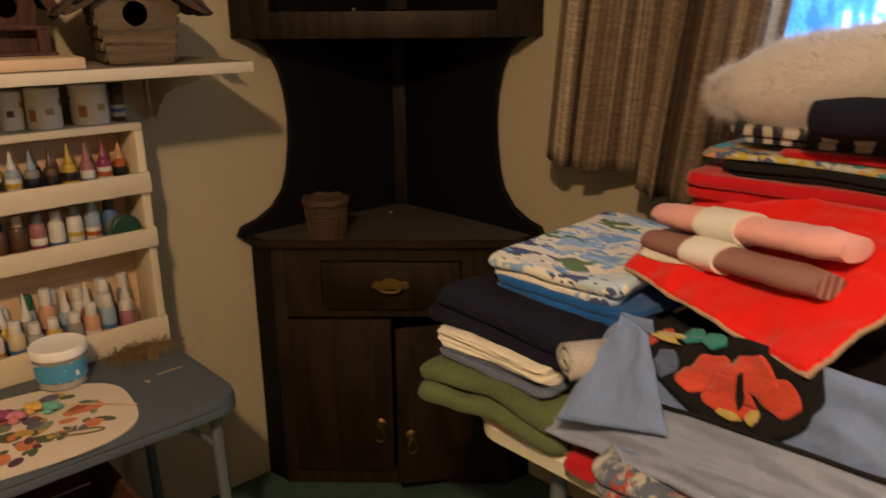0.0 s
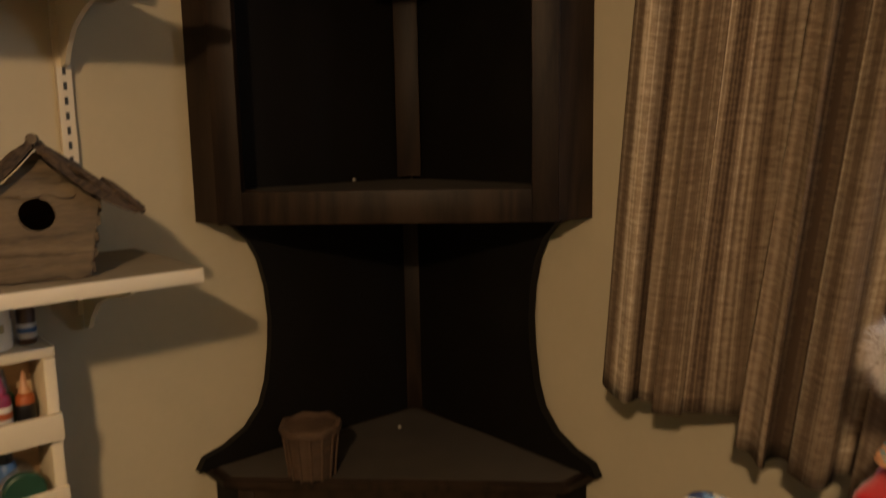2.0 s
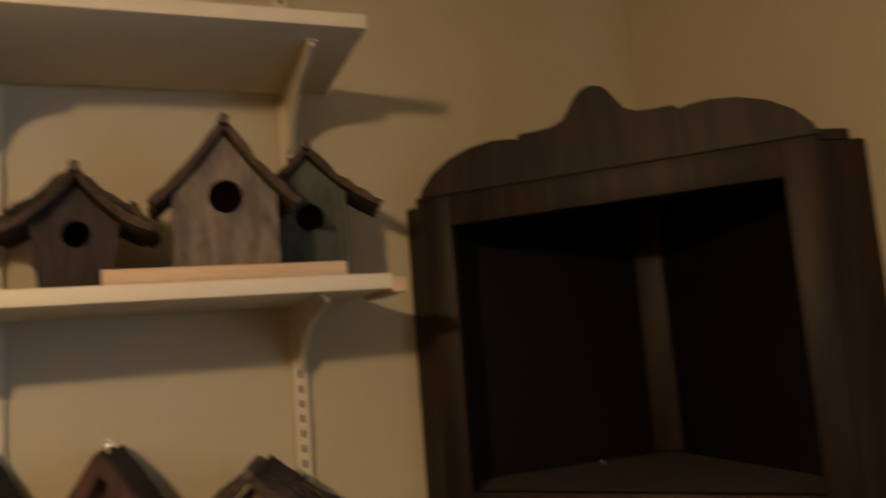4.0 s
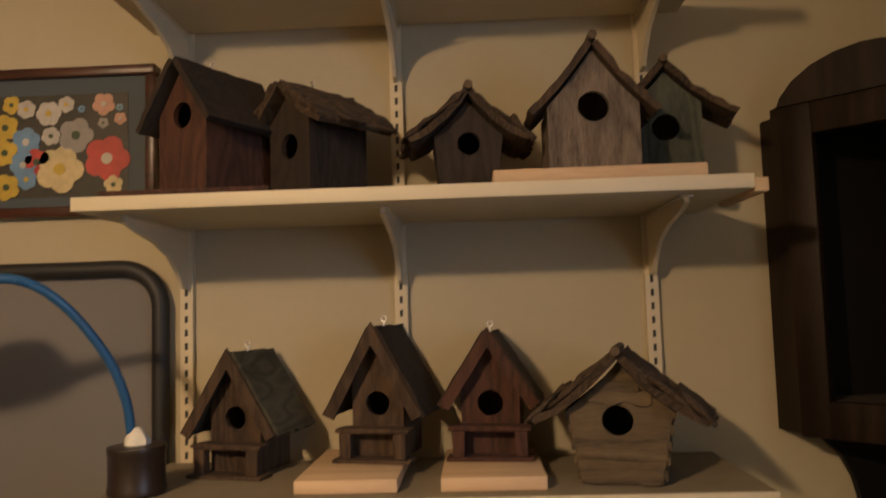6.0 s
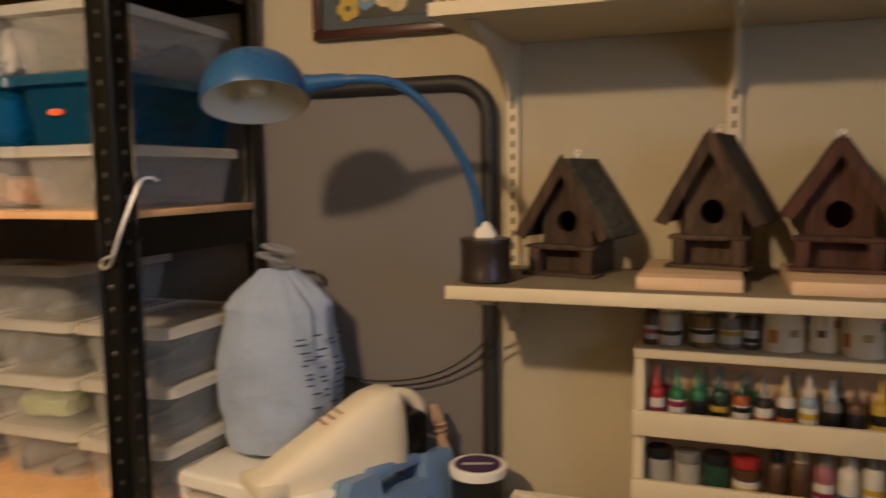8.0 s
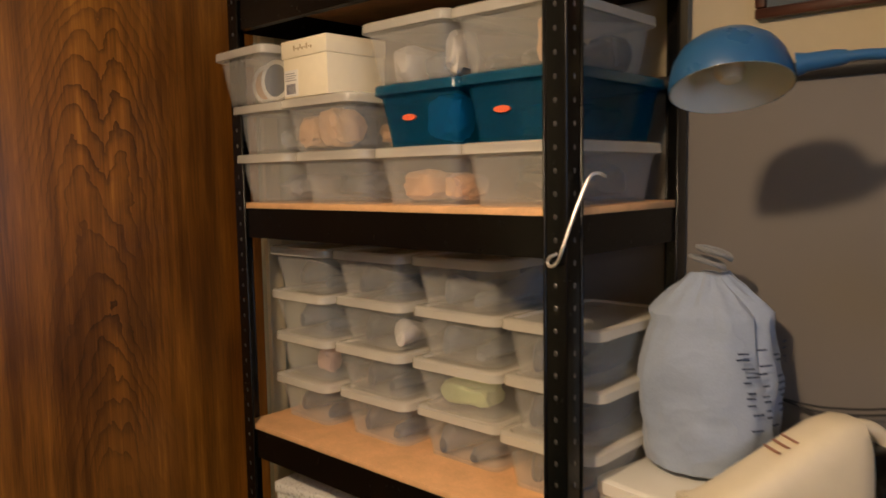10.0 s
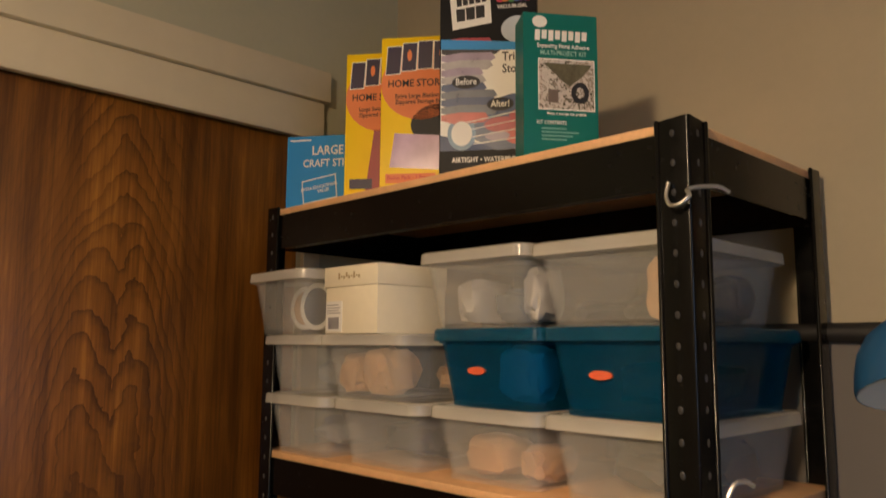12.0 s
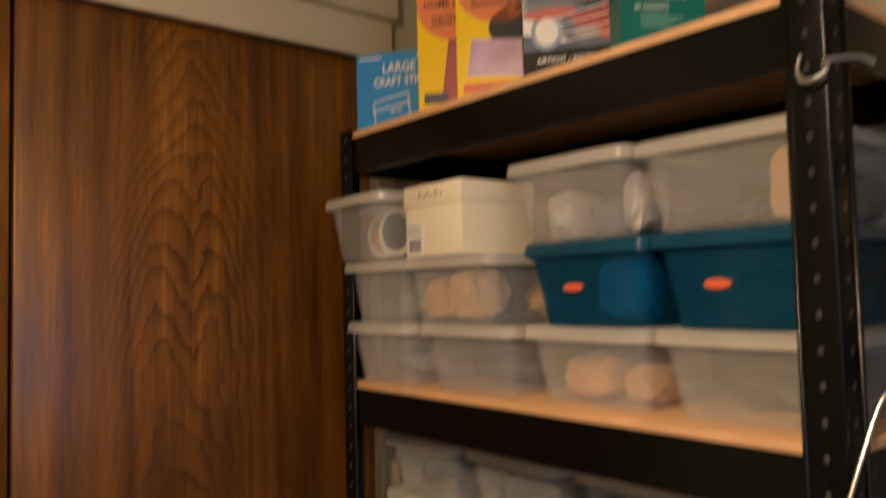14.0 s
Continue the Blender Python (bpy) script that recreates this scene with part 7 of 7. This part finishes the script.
def folded(name, lo, hi, material, label, plies=3, rz=0, tilt=(0, 0), slump=0.010, category="clothing"):
    """A folded garment: soft plies rounded at the folds, edges that sag and wander."""
    cx, cy = (lo[0] + hi[0]) / 2, (lo[1] + hi[1]) / 2
    w, d, h = hi[0] - lo[0], hi[1] - lo[1], hi[2] - lo[2]
    t = thing(name, (cx, cy, lo[2]), rz, label, category, "folded clothes on the table", rx=tilt[0], ry=tilt[1])
    rnd = random.Random(int(cx * 977 + cy * 331 + lo[2] * 7919))
    sd = rnd.uniform(0, 50)
    cuts = [0.0]
    for p in range(plies):
        cuts.append(cuts[-1] + rnd.uniform(0.75, 1.3))
    cuts = [c * h / cuts[-1] for c in cuts]

    def sag(x, y):
        e = max(0.0, -x / (w / 2) - 0.35) / 0.65
        f = max(0.0, y / (d / 2) - 0.45) / 0.55
        return slump * (0.5 * noise.noise(Vector((x * 7 + sd, y * 7, sd))) - 0.55 * e * e - 0.35 * f * f)

    for p in range(plies):
        bm = bm_new()
        z0, z1 = cuts[p], cuts[p + 1]
        ph = z1 - z0
        r = min(ph * 0.5, 0.03)
        jx, jy = rnd.uniform(-0.009, 0.005), rnd.uniform(-0.008, 0.008)
        turn = radians(rnd.uniform(-2.2, 2.2))
        cr, sr = math.cos(turn), math.sin(turn)
        base = rrect(w - rnd.uniform(0, 0.012), d - rnd.uniform(0, 0.016), min(0.022, w * 0.2), 0, 0, 0, 5)
        dense = []
        for k in range(len(base)):
            a, b = Vector(base[k]), Vector(base[(k + 1) % len(base)])
            n = max(1, int((b - a).length / 0.016))
            dense += [a.lerp(b, q / n) for q in range(n)]

        def at(v, f, shrink):
            x, y = v.x * shrink, v.y * shrink
            x, y = x * cr - y * sr + jx, x * sr + y * cr + jy
            q = Vector((x * 11 + sd, y * 11 - sd, p * 2.7))
            push = 0.007 * noise.noise(q) + 0.0035 * noise.noise(q * 3.1 + Vector((0, 0, f * 3)))
            rad = max(v.length, 1e-4)
            crease = 0.0
            if f >= 1.0:
                crease = -0.006 * slump / 0.01 * 0.6 * max(0.0, 0.22 - abs(noise.noise(Vector((x * 8 - y * 5, y * 6 + x * 3, sd + p))))) / 0.22 + 0.003 * noise.noise(Vector((x * 20, y * 20, sd)))
            return (x + v.x / rad * push, y + v.y / rad * push, z0 + ph * f + sag(x, y) * (1 if p or f > 0 else 0.3) + crease * min(1, (1 - shrink) * 6))

        rings = []
        for f in (0.0, 0.10, 0.28, 0.5, 0.72, 0.90, 1.0):
            inset = r * (1 - math.sqrt(max(0.0, 1 - (2 * f - 1) ** 2)))
            rings.append([at(v, f, 1 - inset / max(v.length, 0.02)) for v in dense])
        for shrink in (0.93, 0.85, 0.75, 0.63, 0.5, 0.36, 0.2):
            rings.append([at(v, 1.0, shrink) for v in dense])
        loft(bm, rings, True, True)
        part("ply", bm, material, t, smooth=60)
    return t


folded("folded_shirt", (0.820, 0.585, CZT), (1.10, 0.850, 0.724), PLAID, "tan plaid shirt folded at the bottom of the heap", 2)
folded("folded_shirt", (0.795, 0.600, 0.7245), (1.10, 0.915, 0.786), FAB["green"], "olive green garment folded loosely over the table edge", 2, slump=0.045, rz=3)
folded("folded_jeans", (0.822, 0.620, 0.7865), (1.10, 0.885, 0.806), FAB["denim_dark"], "dark denim folded in the heap", 2)
folded("folded_linen", (0.822, 0.630, 0.8065), (1.08, 0.888, 0.834), FAB["white"], "white linen folded in thin layers", 5)
folded("folded_trousers", (0.832, 0.600, 0.8345), (1.13, 0.925, 0.884), FAB["navy"], "black-navy trousers folded thick", 2, slump=0.015)
folded("folded_shirt", (0.935, 0.565, 0.8845), (1.27, 0.860, 0.910), FAB["blue"], "deep blue garment folded in the heap", 2)
folded("folded_shirt", (0.940, 0.600, 0.9105), (1.30, 0.875, 0.948), PRINT, "white shirt with a blue and green tropical print, folded", 2, slump=0.02)


def bundle(name, a, b, r, material, label, flat=0.75, knobbly=0.12, category="clothing"):
    """A soft roll from a to b."""
    a, b = Vector(a), Vector(b)
    t = thing(name, tuple(a), 0, label, category)
    bm = bm_new()
    d = b - a
    pts = [d * (k / 14) for k in range(15)]
    rad = [r * (0.86 if k in (0, 14) else 0.97 if k in (1, 13) else 1.0 + knobbly * noise.noise(Vector((k * 0.8, a.x * 9, a.y * 9)))) for k in range(15)]
    vs = tube(bm, pts, rad, 18)
    for v in vs:
        along = v.co.dot(d.normalized()) * d.normalized()
        off = v.co - along
        v.co = along + Vector((off.x, off.y, off.z * flat)) + Vector((0, 0, r * 0.06 * noise.noise(v.co * 30)))
    part("roll", bm, material, t, smooth=80)
    return t, d


# a loosely rolled grey cloth, its spiral end showing
roll = thing("rolled_cloth", (0.885, 0.545, 0.868), 0, "grey mottled cloth rolled up and tucked in the heap", "clothing")
ax = Vector((-0.073, 0.055, -0.006))
e1 = ax.normalized().cross(Vector((0, 0, 1))).normalized()
e2 = e1.cross(ax.normalized())
bm = bm_new()
rows = []
for k in range(13):
    f = k / 12
    row = []
    for q in range(61):
        a = 2 * math.pi * 2.6 * q / 60
        r = 0.007 + 0.026 * q / 60 + 0.0022 * noise.noise(Vector((math.cos(a) * 2, math.sin(a) * 2 + q * 0.05, f * 3)))
        slide = 0.010 * noise.noise(Vector((q * 0.12, 3.0, 1.0))) * (1 if k > 6 else 0.3)
        row.append(bm.verts.new(ax * f + ax.normalized() * slide + e1 * (r * math.cos(a)) + e2 * (0.88 * r * math.sin(a))))
    rows.append(row)
for a, c in zip(rows, rows[1:]):
    for q in range(60):
        bm.faces.new((a[q], a[q + 1], c[q + 1], c[q]))
ob = part("roll", bm, FAB["grey"], roll, smooth=80)
md = ob.modifiers.new("thickness", "SOLIDIFY")
md.thickness = 0.0055
# dark base of the second heap, then denim dress, red cloth
folded("folded_coat", (0.880, -0.10, CZT), (1.42, 0.560, 0.900), FAB["black"], "black coat folded thick under the red cloth", 4, slump=0.01)
folded("folded_coat", (1.100, -0.12, 0.9005), (1.45, 0.590, 0.992), FAB["slate"], "slate coat folded under the red blanket", 3)


def sheet_point(P, u, v, wr, sd):
    p = (1 - u) * (1 - v) * P[0] + u * (1 - v) * P[1] + (1 - u) * v * P[2] + u * v * P[3]
    n = (P[1] - P[0]).cross(P[2] - P[0]).normalized()
    if n.z < 0:
        n = -n
    d = wr * (noise.noise(Vector((u * 3.2 + sd, v * 2.4, sd))) + 0.5 * noise.noise(Vector((u * 8 + v * 5, v * 6 - u * 3, sd + 4))) + 0.9 * (0.25 - abs(noise.noise(Vector((u * 5 - v * 3, v * 4 + u * 2, sd + 8))))))
    return p + n * d, n


def sheet(name, P, wr, sd, material, label, thick=0.004, lift=0.0, cut=None, nu=40, nv=28, parent=None):
    P = [Vector(p) for p in P]
    bm = bm_new()
    grid = []
    for j in range(nv + 1):
        row = []
        for k in range(nu + 1):
            u, v = k / nu, j / nv
            if cut:
                u, v = cut(u, v)
            p, n = sheet_point(P, u, v, wr, sd)
            row.append(bm.verts.new(p + n * lift))
        grid.append(row)
    for j in range(nv):
        for k in range(nu):
            bm.faces.new((grid[j][k], grid[j][k + 1], grid[j + 1][k + 1], grid[j + 1][k]))
    ob = part(name, bm, material, parent, label, smooth=80)
    md = ob.modifiers.new("thickness", "SOLIDIFY")
    md.thickness = thick
    md.offset = 1
    return ob


DRESS = [(0.940, 0.590, 0.902), (0.800, 0.02, 0.985), (0.812, 0.602, 0.752), (0.700, -0.03, 0.872)]
dress = thing("denim_dress", (0, 0, 0), 0, "light blue denim dress with an embroidered floral neckline", "clothing", "folded clothes on the table")
sheet("denim", DRESS, 0.023, 2.0, FAB["denim"], "", 0.006, parent=dress)
FLAP = [(0.862, 0.578, 0.815), (0.742, 0.02, 0.915), (0.806, 0.612, 0.742), (0.694, -0.04, 0.862)]
LAPEL = [(0.870, 0.548, 0.932), (0.858, 0.500, 0.924), (0.768, 0.578, 0.800), (0.780, 0.418, 0.838)]
sheet("flap", FLAP, 0.013, 5.0, FAB["pale_denim"], "paler faded inside of the dress", 0.010, 0.014, parent=dress)
sheet("lapel", LAPEL, 0.005, 7.0, FAB["denim"], "", 0.007, 0.0, nu=20, nv=20, parent=dress)
Q = [Vector(p) for p in FLAP]
bm = bm_new()
tube(bm, [sheet_point(Q, k / 30, 0.0, 0.013, 5.0)[0] + sheet_point(Q, k / 30, 0.0, 0.013, 5.0)[1] * 0.018 for k in range(31)], 0.0030, 8)
part("piping", bm, FAB["black"], dress, "black piped edge")


def half_disc(u, v):
    a = math.pi * u
    return 0.335 - 0.225 * v * math.cos(a) + 0.07 * v * math.sin(a), -0.02 + 0.62 * v * math.sin(a)


sheet("yoke", DRESS, 0.023, 2.0, FAB["black"], "black embroidered neckline panel", 0.003, 0.011, half_disc, parent=dress)


def petal_at(cu, cv, ru, rv):
    def f(u, v):
        a = 2 * math.pi * u
        return cu + ru * v * math.cos(a) * (1 + 0.07 * math.sin(3 * a) + 0.04 * math.sin(7 * a)), cv + rv * v * math.sin(a) * (1 + 0.10 * math.sin(5 * a + 1))
    return f


EMB = {"red": cloth("red_embroidery", (0.62, 0.075, 0.045), vary=0.3), "teal": cloth("teal_embroidery", (0.03, 0.24, 0.24), vary=0.3), "yellow": cloth("yellow_embroidery", (0.55, 0.42, 0.14), vary=0.3), "blue": cloth("slate_blue_embroidery", (0.10, 0.14, 0.26), vary=0.3), "black": FAB["black"]}
for cu2, cv2, ru, rv, n in ((0.335, 0.26, 0.055, 0.13, "red"), (0.425, 0.20, 0.055, 0.12, "red"), (0.485, 0.29, 0.045, 0.11, "red"), (0.385, 0.40, 0.055, 0.12, "red"), (0.300, 0.36, 0.035, 0.09, "red"), (0.165, 0.12, 0.022, 0.10, "red"), (0.255, 0.055, 0.030, 0.075, "teal"), (0.315, 0.045, 0.035, 0.065, "teal"), (0.205, 0.10, 0.045, 0.022, "yellow"), (0.210, 0.15, 0.040, 0.018, "yellow"), (0.395, 0.50, 0.025, 0.03, "yellow"), (0.440, 0.46, 0.012, 0.06, "yellow"), (0.408, 0.33, 0.008, 0.11, "black"), (0.225, 0.31, 0.030, 0.10, "blue")):
    sheet("embroidery", DRESS, 0.023, 2.0, EMB[n], "", 0.004, 0.0145 if n in ("red", "teal") else 0.0175, petal_at(cu2, cv2, ru, rv), 24, 5, parent=dress)

RED = [(1.000, 0.625, 0.944), (0.835, 0.278, 0.938), (1.200, 0.600, 1.055), (1.062, 0.195, 1.074)]
rb = thing("red_blanket", (0, 0, 0), 0, "bright red fleece blanket draped over the heap", "blanket", "folded clothes on the table")
sheet("fleece", RED, 0.013, 9.0, FAB["red"], "", 0.006, 0.006, parent=rb)
sheet("lining_corner", RED, 0.013, 9.0, FAB["white"], "turned-up white lining", 0.003, 0.013, lambda u, v: (0.02 + 0.34 * u, 0.12 + (0.42 - 0.20 * u) * v + 0.10 * u), 12, 10, parent=rb)
P = [Vector(p) for p in RED]
for edge in ([(k / 24, 0.0) for k in range(25)], [(1.0, k / 24) for k in range(25)]):
    bm = bm_new()
    tube(bm, [sheet_point(P, a, c, 0.013, 9.0)[0] + sheet_point(P, a, c, 0.013, 9.0)[1] * 0.009 for k, (a, c) in enumerate(edge)], 0.0034, 8)
    part("overlock_edge", bm, cloth("tan_edge_stitching", (0.50, 0.33, 0.23)), rb, "tan stitched edge")
folded("folded_blanket", (1.130, -0.10, 1.052), (1.46, 0.620, 1.096), FAB["crimson"], "crimson cloth folded on top of the red blanket", 2)
folded("folded_shirt", (1.140, -0.12, 1.0965), (1.46, 0.560, 1.116), FAB["black"], "black garment folded flat near the top", 2)
folded("folded_scarf", (1.150, -0.10, 1.1165), (1.44, 0.600, 1.126), patches("bright_scarf_print", [(0.05, 0.30, 0.35), (0.55, 0.42, 0.08), (0.60, 0.30, 0.15), (0.08, 0.10, 0.25), (0.5, 0.5, 0.45)], 26), "thin bright patterned scarf folded near the top", 1)
folded("folded_shirt", (1.160, -0.12, 1.1265), (1.45, 0.500, 1.138), FAB["crimson"], "red garment folded near the top", 1)
folded("folded_blouse", (1.170, -0.10, 1.1385), (1.45, 0.570, 1.168), ZEB, "black and white zebra print top folded near the top", 2)

t, d = bundle("legging_pack", (1.078, 0.615, 1.027), (0.972, 0.296, 1.060), 0.034, FAB["pink"], "pink folded leggings with a white paper band", 0.54)
bm = bm_new()
for f0, f1 in ((0.30, 0.52),):
    vs = tube(bm, [d * (f0 + (f1 - f0) * k / 5) for k in range(6)], 0.0382, 18)
    for v in vs:
        al = v.co.dot(d.normalized()) * d.normalized()
        o = v.co - al
        v.co = al + Vector((o.x, o.y, o.z * 0.60))
part("paper_band", bm, WHITE, t, "white paper band")
t, d = bundle("legging_pack", (1.046, 0.612, 0.992), (0.932, 0.306, 1.020), 0.031, STRIPE_M, "brown striped folded leggings with a white paper band", 0.54)
bm = bm_new()
vs = tube(bm, [d * (0.30 + 0.20 * k / 5) for k in range(6)], 0.0360, 18)
for v in vs:
    al = v.co.dot(d.normalized()) * d.normalized()
    o = v.co - al
    v.co = al + Vector((o.x, o.y, o.z * 0.60))
part("paper_band", bm, WHITE, t, "white paper band")

# fur trimmed bundle on top
FUR = cloth("white_fur_pile", (0.68, 0.64, 0.62), vary=0.10)
fa, fb = Vector((1.225, 0.605, 1.205)), Vector((1.200, -0.15, 1.335))
ft = thing("fur_collar", tuple(fa), 0, "long-haired white fur collar on top of the heap", "clothing")
bm = bm_new()
d = fb - fa
rad = [0.034 if k == 0 else 0.058 if k == 1 else 0.070 for k in range(15)]
tube(bm, [d * (k / 14) for k in range(15)], rad, 20)
part("pelt", bm, FUR, ft, smooth=80)
rng = random.Random(4)
vs, fs = [], []
dn = d.normalized()
for k in range(80000):
    f = rng.random()
    a = rng.uniform(0, 2 * math.pi)
    s = dn.cross(Vector((0, 0, 1))).normalized()
    u = s.cross(dn)
    nrm = s * math.cos(a) + u * math.sin(a)
    if f < 0.06:
        nrm = (nrm - dn * rng.uniform(0.2, 1.2)).normalized()
    r0 = 0.034 + 0.036 * min(1, f / 0.14)
    p = d * f + nrm * r0 * 0.97
    tip = p + (nrm + Vector((rng.gauss(0, 0.35), rng.gauss(0, 0.35), rng.gauss(0, 0.35) - 0.15))) * rng.uniform(0.005, 0.016)
    sd = nrm.cross(dn).normalized() * 0.00025 + dn * rng.gauss(0, 0.00025)
    vs += [p - sd, p + sd, tip]
    fs.append((3 * k, 3 * k + 1, 3 * k + 2))
me = bpy.data.meshes.new("fur_hair")
me.from_pydata([tuple(v) for v in vs], [], fs)
me.materials.append(FUR)
hair = new("fur_hair", me)
hair.parent = ft
hair["kind"] = "stuff"
bundle("rolled_scarf", (1.12, 0.42, 1.190), (1.13, 0.02, 1.215), 0.038, FAB["navy"], "navy rolled scarf beside the fur collar")

# small pieces at the near edge of the table
folded("folded_shirt", (0.800, 0.525, CZT), (0.838, 0.588, 0.730), FAB["crimson"], "scrap of red cloth poking out of the heap", 1)
folded("folded_jeans", (0.800, -0.05, 0.7005), (0.878, 0.515, 0.755), FAB["denim_dark"], "dark denim folded under the dress", 2)
CROCHET = patches("muted_crochet_print", [(0.10, 0.13, 0.18), (0.34, 0.33, 0.32), (0.16, 0.18, 0.22), (0.40, 0.05, 0.04), (0.09, 0.12, 0.18), (0.24, 0.24, 0.25), (0.13, 0.17, 0.22), (0.45, 0.43, 0.40)], 30, stretch=(1, 2.0, 1))
folded("folded_shawl", (0.735, 0.10, 0.7562), (0.845, 0.505, 0.786), CROCHET, "multicoloured crocheted shawl folded under the denim dress", 3, slump=0.018)
